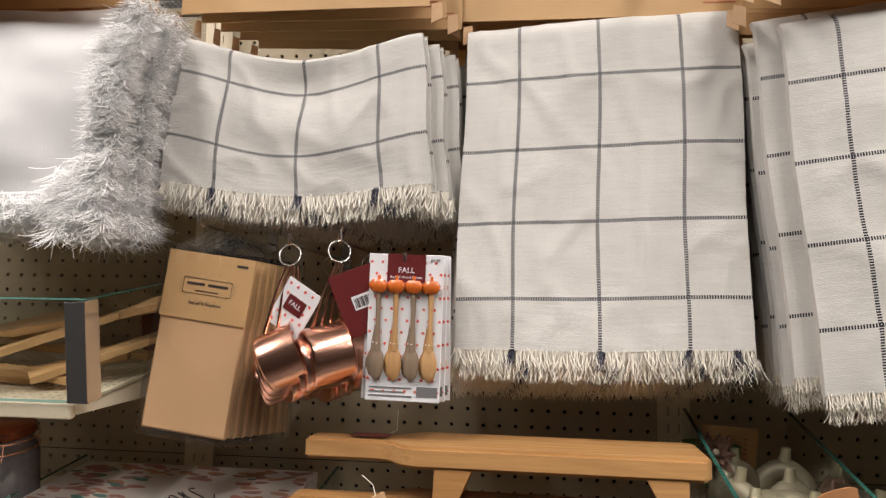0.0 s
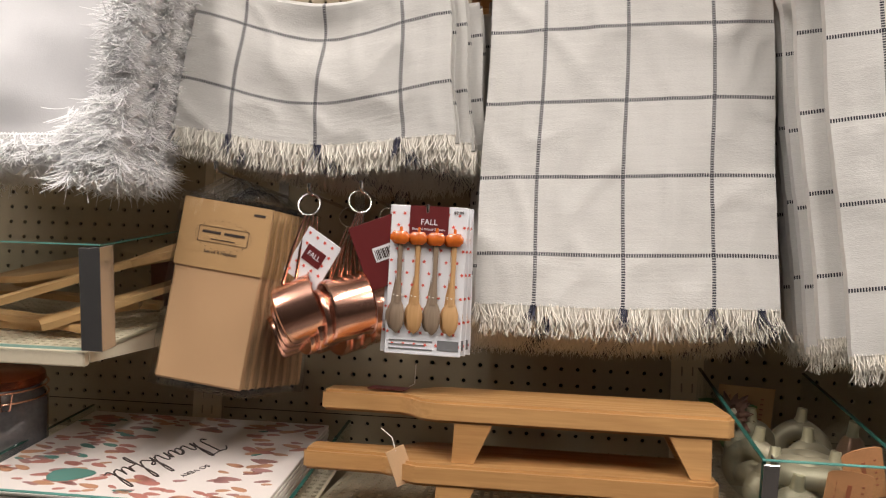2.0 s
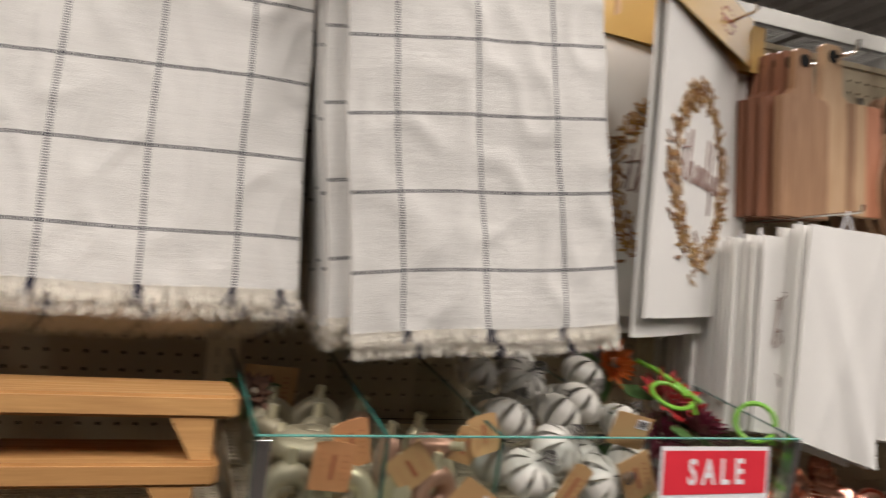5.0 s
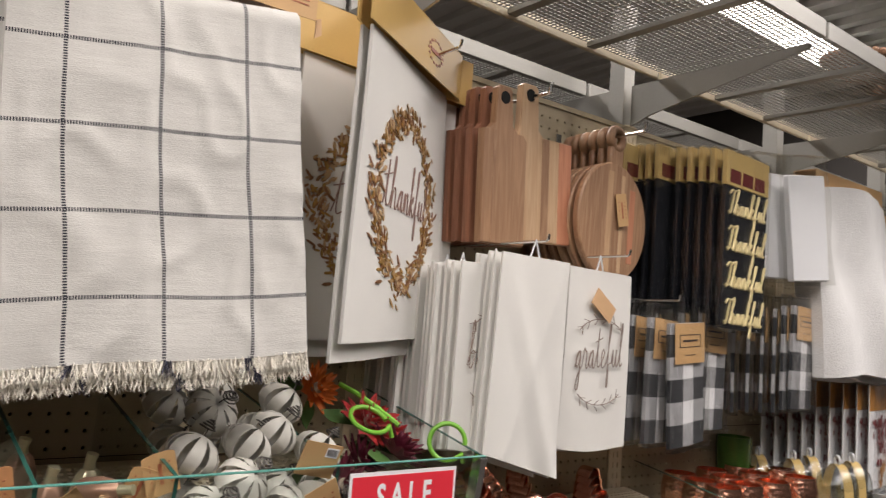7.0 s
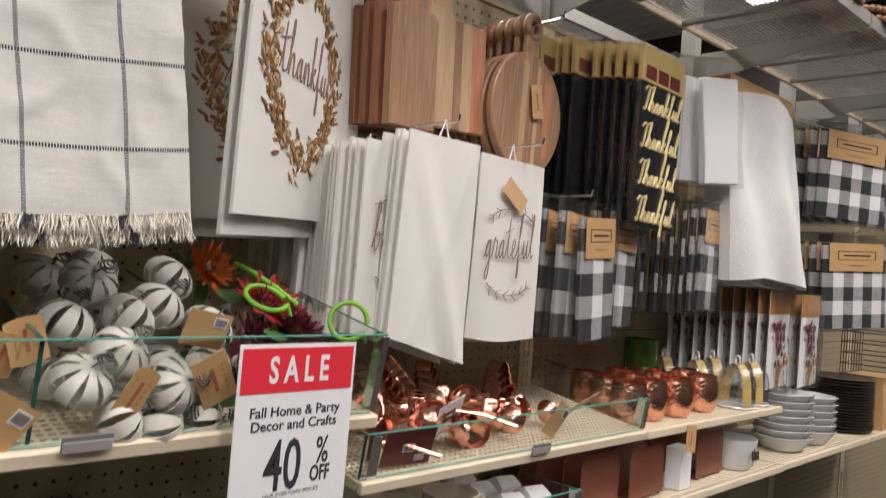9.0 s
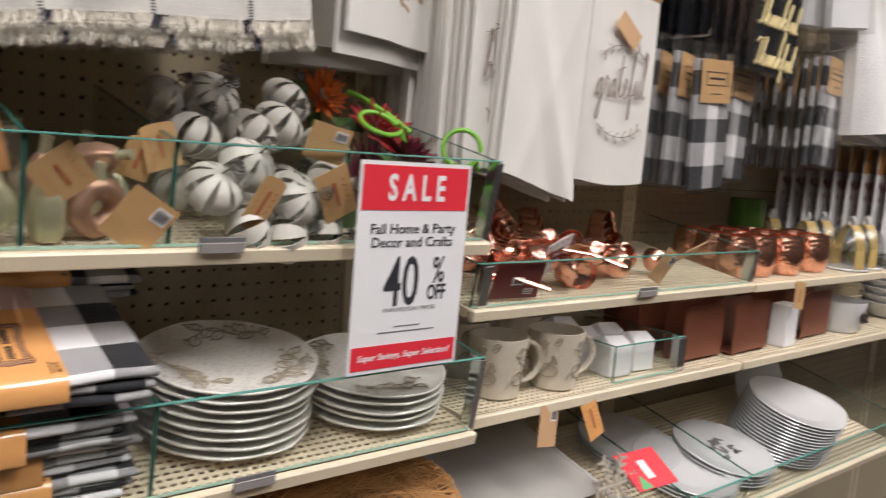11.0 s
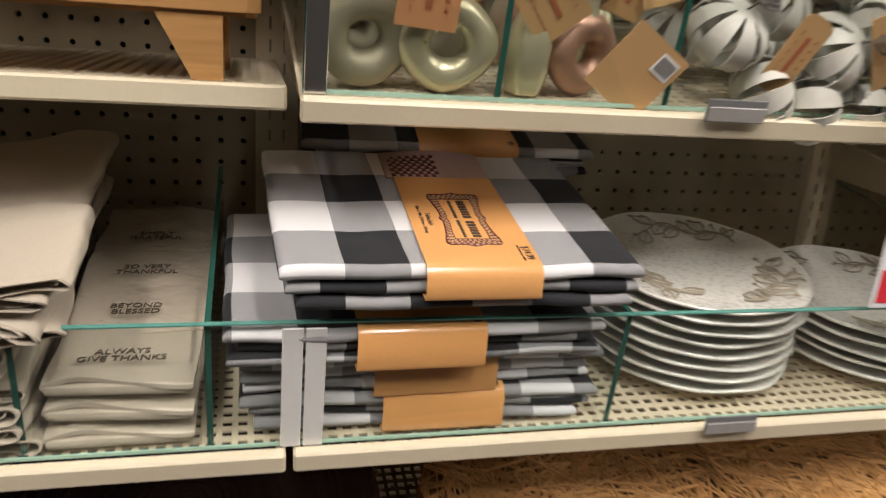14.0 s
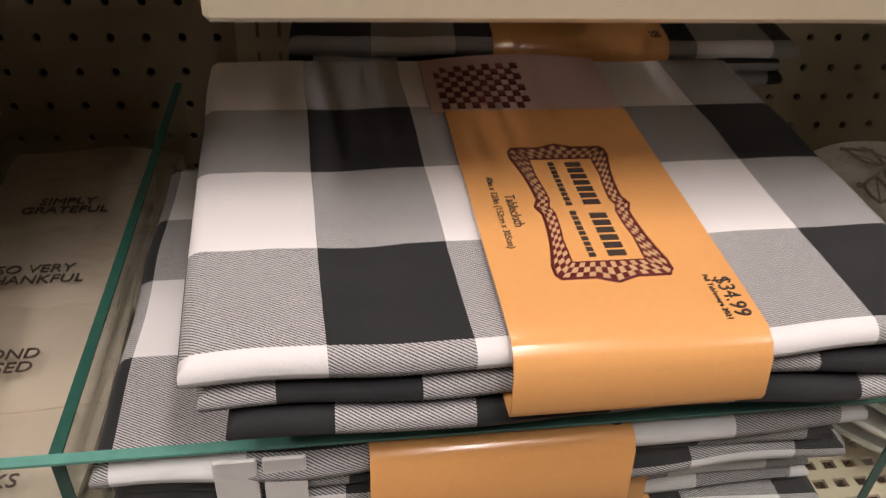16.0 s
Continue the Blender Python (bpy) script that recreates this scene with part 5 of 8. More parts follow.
kraft_tag(TRAY @ pose(0.268, -0.295, 0.062, 4, 18, 0), 0.036, 0.048, KRAFT, "kraft tag on a metal pumpkin")
SPK = strip_pumpkin(TRAY @ pose(0.345, -0.318, 0.040, 30, 10, 0), "round pumpkin of whitewashed tin strips", 0.0345)
rng = random.Random(21)
for x, y, z, rx, ry in ((0.443, -0.312, 0.036, 55, 20), (0.425, -0.322, -0.002, 75, -20), (0.478, -0.315, 0.0, 80, 30), (0.385, -0.300, 0.066, 40, -15), (0.490, -0.300, 0.052, 60, 30), (0.335, -0.262, 0.082, 25, 10), (0.402, -0.262, 0.092, 35, 20), (0.450, -0.235, 0.100, 30, 15), (0.510, -0.262, 0.078, 20, 35),
                        (0.345, -0.240, 0.010, 10, 0), (0.410, -0.240, 0.014, 20, 20), (0.470, -0.235, 0.020, 30, 10), (0.345, -0.170, 0.060, 25, 0), (0.410, -0.165, 0.075, 15, 0), (0.475, -0.160, 0.070, 20, 20), (0.350, -0.105, 0.100, 30, 10), (0.420, -0.100, 0.110, 10, 10), (0.385, -0.190, 0.120, 40, 0), (0.480, -0.185, 0.125, 35, -10), (0.375, -0.325, 0.0, 60, 0)):
    copy_thing(SPK, TRAY @ pose(x, y, z + 0.002, rx, ry, rng.uniform(0, 90)))
kraft_tag(TRAY @ pose(0.386, -0.352, 0.022, 6, 24, 0), 0.030, 0.068, KRAFT, "kraft tag on a tin pumpkin")
kraft_tag(TRAY @ pose(0.510, -0.352, 0.036, 6, -28, 0), 0.046, 0.068, KRAFT, "stamped kraft tag on a tin pumpkin", False, False)
kraft_tag(TRAY @ pose(0.472, -0.345, 0.104, 6, 12, 0), 0.056, 0.045, KRAFT, "kraft tag with a barcode on a tin pumpkin", True, False)
kraft_tag(TRAY @ pose(0.305, -0.30, 0.075, -6, -16, 4), 0.040, 0.052, KRAFT, "kraft tag on a tin pumpkin")
kraft_tag(TRAY @ pose(0.055, -0.09, 0.055, 0, 3, 0), 0.075, 0.060, KRAFT, "kraft tag standing at the back of the tray", False, False)

# ---- autumn flowers with green coiled stems ----
PETAL_RED = surface("red_silk_petal", (0.38, 0.012, 0.012), 0.6, vary=0.3, sheen=0.2)
PETAL_ORANGE = surface("orange_silk_petal", (0.65, 0.15, 0.02), 0.6, vary=0.25)
PETAL_WINE = surface("wine_silk_petal", (0.10, 0.006, 0.02), 0.6, vary=0.3)
STEM_GREEN = surface("lime_wrapped_stem", (0.17, 0.42, 0.035), 0.45, vary=0.25, fine=400, bump=0.4)
LEAF_GREEN = surface("silk_leaf_green", (0.06, 0.13, 0.03), 0.6, vary=0.3)


def silk_flower(m, mt, r, label, coil=True):
    t = thing("silk_flower", m, label, "flower", "silk autumn flowers")
    rg = random.Random(int(r * 10000))
    b = Buf()
    for row, (count, tilt, s) in enumerate(((14, 12, 1.0), (12, 34, 0.85), (9, 58, 0.62))):
        for i in range(count):
            a = 360 * i / count + rg.uniform(-8, 8)
            L = r * s * rg.uniform(0.85, 1.1)
            mm = pose(0, 0, 0.004 * row, 0, 0, a) @ pose(0, 0, 0, 0, -tilt - rg.uniform(-8, 8), 0)
            b.sheet(lambda u, v: mm @ Vector((L * (0.1 + 0.9 * v), (u - 0.5) * L * 0.36 * math.sin(math.pi * min(0.97, 0.2 + 0.8 * v)), 0.10 * L * abs(u - 0.5) + 0.1 * L * v * v)), 2, 4, (0, 0, 0.0006))
    part("petals", b, mt, t, "layered silk petals")
    part("eye", Buf().lathe([(0, 0.006), (r * 0.18, 0.008), (r * 0.2, 0.014), (r * 0.1, 0.02), (0, 0.021)], 16), ANTIQUE, t)
    lf = Buf()
    for a in (20, 150, 260):
        mm = pose(0, 0, -0.006, 0, 12, a)
        lf.sheet(lambda u, v: mm @ Vector((r * (0.3 + 1.0 * v), (u - 0.5) * r * 0.6 * math.sin(math.pi * (0.08 + 0.9 * v)), 0.06 * r * math.sin(6 * v))), 3, 6, (0, 0, 0.0007))
    part("leaves", lf, LEAF_GREEN, t, "green silk leaves")
    return t


silk_flower(TRAY @ pose(0.640, -0.20, 0.115, 35, 10, 0), PETAL_RED, 0.055, "red silk gerbera in a glass tray")
silk_flower(TRAY @ pose(0.575, -0.13, 0.150, 60, 0, 20), PETAL_ORANGE, 0.045, "orange silk sunflower in a glass tray")
silk_flower(TRAY @ pose(0.665, -0.25, 0.085, 30, 15, 60), PETAL_WINE, 0.055, "wine-red silk dahlia in a glass tray")
silk_flower(TRAY @ pose(0.565, -0.27, 0.05, 50, 0, 10), PETAL_WINE, 0.052, "wine-red silk dahlia in a glass tray")
silk_flower(TRAY @ pose(0.700, -0.18, 0.08, 25, 10, 90), PETAL_RED, 0.05, "red silk gerbera in a glass tray")
silk_flower(TRAY @ pose(0.610, -0.24, 0.07, 35, 20, 30), PETAL_WINE, 0.05, "wine-red silk dahlia in a glass tray")


def coil(c, r, tilt, turn, label, n=30, arc=330):
    pts = [pose(*c, tilt, 0, turn) @ Vector((r * math.cos(radians(arc) * i / n), r * math.sin(radians(arc) * i / n), 0.004 * i / n)) for i in range(n + 1)]
    pts.append(pose(*c, tilt, 0, turn) @ Vector((r * 1.05, -r * 0.9, -0.01)))
    solo("coiled_stem", Buf().tube(pts, 0.0036, n=8), STEM_GREEN, TRAY, label, "flower stem", "green coiled stems")


coil((0.722, -0.30, 0.122), 0.027, 72, -38, "lime green wrapped stem coiled into a ring")
coil((0.620, -0.235, 0.135), 0.030, 22, 0, "lime green wrapped stem coiled into a ring")
coil((0.70, -0.29, 0.04), 0.024, 80, 60, "lime green wrapped stem coiled into a ring")
solo("coiled_stem", Buf().tube([(0.612, -0.15, 0.165), (0.625, -0.18, 0.160), (0.650, -0.21, 0.145), (0.672, -0.24, 0.128)], 0.0042, n=8), STEM_GREEN, TRAY, "lime green wrapped flower stem", "flower stem", "green coiled stems")

# dried-look bouquet at the back of the tray
BURLAP = surface("burlap_petal", (0.17, 0.09, 0.06), 0.9, vary=0.25, fine=300, bump=0.5)
silk_flower(TRAY @ pose(0.030, -0.12, 0.085, 60, 0, 0), BURLAP, 0.034, "brown burlap flower on a wooden pick")


def price_clip(x, y, z, deg, label="grey price tag holder on the shelf lip"):
    t = thing("price_holder", slope(-y, z, deg), label, "price holder", "shelf price holders")
    part("back", Buf().box(x - 0.027, x + 0.027, y, y + 0.0015, 0, 0.019, 0.0005), INK_GREY, t, smooth=False)
    part("sleeve", Buf().box(x - 0.026, x + 0.026, y - 0.002, y - 0.0003, 0.001, 0.013, 0.0005), surface("smoky_plastic", (0.34, 0.32, 0.31), 0.2, vary=0.1), t, smooth=False)


price_clip(0.35, -0.3715, Z_TRAY - 0.002, 11)
price_clip(0.40, -0.3745, Z_LOW - 0.002, 9)
price_clip(1.18, -0.3345, 1.147, 9)


# ---- tablecloths ----
def fold_slab(x0, x1, y0, y1, zb, thick, seed, u0, v0, su, sv, skew=0.0):
    """One layer of folded cloth: a soft slab, rolled over along the front and both sides."""
    r = thick / 2
    k = 6

    def rail(a, b, n):
        rows = [(a + r * (1 - math.cos(math.pi / 2 * i / k)), math.sin(math.pi / 2 * i / k), r * math.pi / 2 * i / k) for i in range(k)]
        rows += [(a + r + (b - a - 2 * r) * i / n, 1.0, r * math.pi / 2 + (b - a - 2 * r) * i / n) for i in range(n + 1)]
        end = rows[-1][2]
        return rows + [(b - r * (1 - math.cos(math.pi / 2 * (k - i) / k)), math.sin(math.pi / 2 * (k - i) / k), end + r * math.pi / 2 * i / k) for i in range(1, k + 1)]

    xs, ys = rail(x0, x1, 30), rail(y0, y1, 22)
    roll = r * math.pi / 2
    vs, us, fs = [], [], []
    for side in (1, -1):
        for x, hx, sx in xs:
            for y, hy, sy in ys:
                w = Vector((x * 14, y * 14, seed * 3.7))
                n1, n2 = noise.noise(w), noise.noise(w * 2.6)
                z = zb + r + side * r * min(hx, hy) * (0.86 + 0.14 * n1)
                z += 0.0010 * n2 * (hx * hy) + 0.0018 * noise.noise(Vector((x * 12, y * 6, seed * 1.3)))
                px = x + skew * (y - y0) * (x1 - x) / (x1 - x0) + 0.0016 * noise.noise(Vector((seed, y * 18, zb * 300)))
                py = y + 0.0050 * noise.noise(Vector((x * 13, seed, zb * 200))) * (1 - min(1, (y - y0) / 0.05))
                vs.append((px, py, z))
                us.append(((sx - roll) * su + u0, (sy - roll) * sv + v0 if side > 0 else -(sy + roll) * sv + v0))
    nx, ny = len(xs), len(ys)
    for side in (0, 1):
        o = side * nx * ny
        for i in range(nx - 1):
            for j in range(ny - 1):
                q = (o + i * ny + j, o + (i + 1) * ny + j, o + (i + 1) * ny + j + 1, o + i * ny + j + 1)
                fs.append(q if side == 0 else q[::-1])
    return Buf().add(vs, fs, us)


PINK_CARD = surface("pale_pink_card", (0.55, 0.38, 0.34), 0.5, vary=0.06)


def tablecloth(m, seed, label, full, w=0.288, d=0.230, h=0.036, x0=-0.036, x1=0.056):
    t = thing("tablecloth_pack", m, label, "tablecloth", "packed tablecloths")
    rg = random.Random(seed)
    su, sv = 0.052 / 0.0490, 0.052 / 0.0545
    if full:
        layers = [(-0.131, w / 2 - 0.006, -0.003, -0.001, 0.0125, 0.020, 0.030, 0.0), (-w / 2 + 0.004, w / 2 - 0.002, 0.001, 0.0110, 0.0120, 0.083, 0.047, -0.03), (-w / 2, w / 2, 0.0, 0.0222, 0.0138, 0.0605, 0.0, -0.040)]
    else:
        layers = []
        for k in range(3):
            layers.append((-w / 2 + rg.uniform(0, 0.012), w / 2 - rg.uniform(0, 0.016), rg.uniform(0, 0.006), h * k / 3, h / 3 * 1.10, rg.uniform(0, 0.1), rg.uniform(0, 0.1), rg.uniform(-0.02, 0.02)))
        layers[-1] = (-w / 2, w / 2, 0.0, h * 0.62, h * 0.38, 0.052 + 0.02 * (seed - 4), 0.0, 0.0)
    for k, (a, b, y, zb, th, u0, v0, sk) in enumerate(layers):
        part("cloth_fold", fold_slab(a, b, y, d, zb, th, seed * 5 + k, u0, v0, su, sv, sk), BUFFALO, t, "black and white buffalo check twill")
    sl = Buf()
    low = h - 0.024 if full else 0.001
    prof = [(d - 0.002, low), (0.002, low), (-0.0080, low + 0.001), (-0.0088, low + 0.004), (-0.0055, h - 0.006), (-0.002, h - 0.0005), (0.004, h + 0.0022), (0.02, h + 0.0026), (d * 0.70, h + 0.0026)]
    vs = [(x, y, z) for x in (x0, x1) for y, z in prof] + [(x, y + 0.0008, z - 0.0008) for x in (x0, x1) for y, z in prof]
    n = len(prof)
    fs = []
    for i in range(n - 1):
        fs += [(i, i + 1, n + i + 1, n + i), (2 * n + i, 3 * n + i, 3 * n + i + 1, 2 * n + i + 1)]
        fs += [(i, 2 * n + i, 2 * n + i + 1, i + 1), (n + i, n + i + 1, 3 * n + i + 1, 3 * n + i)]
    fs += [(0, n, 3 * n, 2 * n), (n - 1, 3 * n - 1, 4 * n - 1, 2 * n - 1)]
    sl.add(vs, fs)
    part("sleeve", sl, GOLD_KRAFT, t, "glossy golden kraft paper sleeve")
    if full:
        z = h + 0.0027
        cx, cy = 0.010, 0.078

        def plaque(hw, hl):
            """A name plate with flared ends, a narrow waist and a small point in the middle of each side."""
            side = []
            for i in range(17):
                f = -1 + i / 8
                flare = hw * (0.80 + 0.20 * min(1.0, abs(f) * 1.15) ** 2.2)
                side.append((flare + (0.0022 if i == 8 else 0.0), hl * f * 0.95))
            cap = [(hw * 0.93, hl), (hw * 0.35, hl), (0.0, hl + 0.003), (-hw * 0.35, hl), (-hw * 0.93, hl)]
            pts = side + cap + [(-x, -y) for x, y in side] + [(-x, -y) for x, y in cap]
            fine = []
            for i in range(len(pts)):
                a, b = pts[i], pts[(i + 1) % len(pts)]
                n = max(1, int(math.hypot(b[0] - a[0], b[1] - a[1]) / 0.0026))
                fine += [(a[0] + (b[0] - a[0]) * q / n, a[1] + (b[1] - a[1]) * q / n) for q in range(n)]
            return fine

        rim = plaque(0.0225, 0.0455)
        inner = [(max(-0.0145, min(0.0145, x * 0.72)), max(-0.0365, min(0.0365, y * 0.82))) for x, y in rim]
        fr = Buf()
        fr.tube([(cx + x, cy + y, z) for x, y in rim], 0.0007, n=4, closed=True)
        fr.tube([(cx + x, cy + y, z) for x, y in inner], 0.00045, n=4, closed=True)
        part("emblem_frame", fr, MAROON, t, "plaque-shaped emblem outline", smooth=False)
        chk, pale = Buf(), Buf()
        n = len(rim)
        for i in range(n):
            p0, p1, q0, q1 = [Vector((cx + p[0], cy + p[1], z + 0.0001)) for p in (rim[i], rim[(i + 1) % n], inner[i], inner[(i + 1) % n])]
            for a in range(3):
                c = [p0.lerp(q0, a / 3), p1.lerp(q1, a / 3), p1.lerp(q1, (a + 1) / 3), p0.lerp(q0, (a + 1) / 3)]
                (chk if (i + a) % 2 == 0 else pale).add(c + [w2 - Vector((0, 0, 0.0003)) for w2 in c], [(0, 1, 2, 3), (0, 4, 5, 1), (1, 5, 6, 2), (2, 6, 7, 3), (3, 7, 4, 0)])
        part("gingham_border", chk, MAROON, t, "small brown gingham border", smooth=False, kind="stuff")
        part("gingham_ground", pale, KRAFT_PALE, t, "pale squares of the gingham border", smooth=False, kind="stuff")
        y2 = d * 0.70
        card = Buf().sheet(lambda u, v: (x0 - 0.006 + (x1 - x0 + 0.006) * u, y2 + 0.001 + 0.058 * v, h + 0.0014 + 0.004 * math.sin(math.pi * u * 0.9) * v), 14, 8, (0, 0, -0.0012))
        part("inner_card", card, PINK_CARD, t, "pale pink folded inner card")
        ging = Buf()
        for i in range(12):
            for k in range(8):
                if (i + k) % 2 == 0:
                    fx, fy = (i * 0.046 / 12) / (x1 - x0), k / 8
                    ging.box(x0 + 0.0038 * i, x0 + 0.0038 * (i + 1), y2 + 0.004 + 0.0055 * k, y2 + 0.0095 + 0.0055 * k, h + 0.0013 + 0.004 * math.sin(math.pi * fx * 0.9) * fy, h + 0.0021 + 0.004 * math.sin(math.pi * fx * 0.9) * fy)
        part("gingham_print", ging, MAROON, t, "brown gingham ribbon print", smooth=False, kind="stuff")
        bars = Buf()
        for dx, a, c, hw, cnt in ((0.0045, -0.034, 0.034, 0.0036, 14), (-0.0055, -0.034, 0.034, 0.0013, 20)):
            for q in range(cnt):
                if q != cnt // 2 - 1:
                    bars.box(cx + dx - hw, cx + dx + hw, cy + a + (c - a) * (q + 0.12) / cnt, cy + a + (c - a) * (q + 0.80) / cnt, z - 0.0003, z + 0.0003)
        part("brand_print", bars, INK, t, "dark printed bars", smooth=False, kind="stuff")
        lettering("Tablecloth", 0.0062, INK, t, pose(-0.0195, 0.076, z, 0, 0, -90), depth=0.0002, squash=0.85)
        lettering("60in x 120in (152cm x 305cm)", 0.0040, INK, t, pose(-0.0255, 0.076, z, 0, 0, -90), depth=0.0002)
        lettering("$34.99", 0.0092, INK, t, pose(0.0490, 0.019, z, 0, 0, -90), depth=0.0002, squash=0.85)
        lettering("Fall Tableware 2021", 0.0030, INK, t, pose(0.0435, 0.019, z, 0, 0, -90), depth=0.0002)
    else:
        lettering("99", 0.010, INK, t, pose(x1 - 0.008, 0.006, h + 0.0027, 0, 0, -90), depth=0.0002)
    return t


# loose stack below, the top pack tips forward over the glass
for k, (xl, xr, sl, sr, z0, dy) in enumerate(((-0.040, 0.272, 0.077, 0.183, 0.003, 0.0), (-0.040, 0.274, 0.068, 0.174, 0.0375, 0.004), (-0.052, 0.262, 0.050, 0.155, 0.0745, -0.012))):
    xc = (xl + xr) / 2
    tablecloth(LOW @ pose(xc, -0.346 + dy, z0 + 0.002, 0, 0, (-0.6, 0.8, 0.4)[k]), k + 2, "black and white checked tablecloth in a golden sleeve, stacked", False, xr - xl, 0.232, 0.036, sl - xc, sr - xc)
tablecloth(pose(0.1325, -0.3900, 1.1420 - 0.036 * 0.977, 12.2, 0.0, 0.0), 1, "black and white checked tablecloth tipped forward on the stack", True)
tablecloth(pose(0.174, -0.150, 1.1625, 14, 0, -3), 7, "black and white checked tablecloth lying behind the stack", False, 0.31, 0.14, 0.034, -0.036, 0.070)

# ---- stoneware plates ----
def relief_plate(m, r, label, deco, seed=1):
    t = thing("relief_plate", m, label, "plate", "stacked relief plates")
    prof = [(0, 0.0), (r * 0.55, 0.0), (r * 0.60, 0.003), (r * 0.93, 0.010), (r * 0.995, 0.0125), (r, 0.0145), (r * 0.985, 0.0158), (r * 0.90, 0.0125), (r * 0.62, 0.0065), (r * 0.52, 0.0058), (0, 0.0058)]
    part("body", Buf().lathe(prof, 64, None, lambda a, z: 1 + (0.008 * math.sin(9 * a) + 0.006 * math.sin(5 * a + 1)) * (z > 0.009)), CERAMIC, t, "white glazed stoneware")
    if deco:
        rg = random.Random(seed)
        b = Buf()

        def zz(q):
            f = q / r
            return 0.0062 if f < 0.55 else (0.0066 + (f - 0.55) * 0.0185 / 0.62 * 1.0 if f < 0.9 else 0.0135)

        def line(pts, w=0.0009):
            b.tube([(x, y, zz(math.hypot(x, y)) + 0.0002) for x, y in pts], w, n=5)

        def leafline(x, y, a, L):
            ca, sa = math.cos(a), math.sin(a)
            o = []
            for i in range(11):
                u = i / 10 * 2
                f, s = (u, 1) if u <= 1 else (2 - u, -1)
                wv = 0.28 * L * math.sin(math.pi * f) * s
                o.append((x + L * f * ca - wv * sa, y + L * f * sa + wv * ca))
            line(o, 0.0010)
            line([(x, y), (x + L * ca, y + L * sa)], 0.0005)

        for base, cnt in ((math.radians(20), 1), (math.radians(150), 1), (math.radians(265), 1)):
            st = []
            for i in range(16):
                a = base + i * 0.085
                q = r * (0.72 + 0.06 * math.sin(i * 0.7))
                st.append((q * math.cos(a), q * math.sin(a)))
                if i % 2:
                    leafline(*st[-1], a + math.pi / 2 + rg.choice((-1, 1)) * 0.9, r * rg.uniform(0.18, 0.28))
                if i % 3 == 0:
                    ang = a + rg.uniform(-1, 1) + 1.5
                    e = (st[-1][0] + 0.02 * math.cos(ang), st[-1][1] + 0.02 * math.sin(ang))
                    line([st[-1], e], 0.0005)
                    bx, by = e
                    line([(bx + 0.0022 * math.cos(2 * math.pi * j / 6), by + 0.0022 * math.sin(2 * math.pi * j / 6)) for j in range(7)], 0.0006)
            line(st, 0.0009)
        part("leaf_relief", b, ANTIQUE, t, "antiqued branch and leaf relief", smooth=True)
    return t


def plate_stack(x, y, n, r, seed, rot):
    base = relief_plate(LOW @ pose(x, y, 0.004), r, "white stoneware plate in a stack", False)
    rg = random.Random(seed)
    for k in range(1, n - 1):
        copy_thing(base, LOW @ pose(x + rg.uniform(-0.003, 0.003), y + rg.uniform(-0.003, 0.003), 0.004 + 0.0125 * k, 0, 0, rg.uniform(0, 360)))
    relief_plate(LOW @ pose(x, y, 0.004 + 0.0125 * (n - 1), 0, 0, rot), r, "white stoneware plate with antiqued branch relief, top of the stack", True, seed)


plate_stack(0.420, -0.225, 8, 0.117, 3, 10)
plate_stack(0.645, -0.232, 5, 0.113, 6, 200)

# ---- SALE sign ----
sg = thing("sale_sign", pose(0.599, -0.3865, 1.0975, 1.2, 0, 0), "white and red cardboard sale sign clipped to the glass", "sign")
W, H = 0.174, 0.272
part("board", Buf().box(-W / 2, W / 2, 0, 0.0016, 0, H), WHITE_PAPER, sg, "white card", smooth=False)
part("red_header", Buf().box(-W / 2 + 0.004, W / 2 - 0.004, -0.0006, -0.0001, H - 0.061, H - 0.005), SALE_RED, sg, "red header band", smooth=False)
part("red_footer", Buf().box(-W / 2 + 0.004, W / 2 - 0.004, -0.0006, -0.0001, 0.005, 0.036), SALE_RED, sg, "red footer band", smooth=False)
SIGN_INK = surface("sign_black", (0.035, 0.037, 0.045), 0.45, bump=0)
lettering("S A L E", 0.046, WHITE_PAPER, sg, pose(0, -0.0008, H - 0.034) @ FACE, depth=0.0002, squash=0.66, bold=0.0012, label="white capital letters")
lettering("Fall Home & Party\nDecor and Crafts", 0.0182, SIGN_INK, sg, pose(0, -0.0003, H - 0.094) @ FACE, depth=0.0003, bold=0.0002)
lettering("40", 0.092, SIGN_INK, sg, pose(-0.0135, -0.0003, 0.115) @ FACE, depth=0.0003, squash=0.60, bold=0.0008)
lettering("%", 0.050, SIGN_INK, sg, pose(0.0455, -0.0003, 0.130) @ FACE, depth=0.0003, squash=0.60, bold=0.0004)
lettering("OFF", 0.0285, SIGN_INK, sg, pose(0.0440, -0.0003, 0.1010) @ FACE, depth=0.0003, squash=0.62, bold=0.0006)
lettering("OUR EVERYDAY PRICES", 0.0072, INK_GREY, sg, pose(0.002, -0.0003, 0.0815) @ FACE, depth=0.0002, squash=1.1)
fp = Buf()
fp.box(-0.02, 0.02, -0.0005, -0.0001, 0.0585, 0.060).box(-0.045, 0.045, -0.0005, -0.0001, 0.0515, 0.053)
part("fine_print", fp, INK_GREY, sg, smooth=False)
lettering("Super Savings, Super Selection!", 0.0118, WHITE_PAPER, sg, pose(0, -0.0008, 0.0205) @ FACE, depth=0.0002, shear=0.2, bold=0.0002)

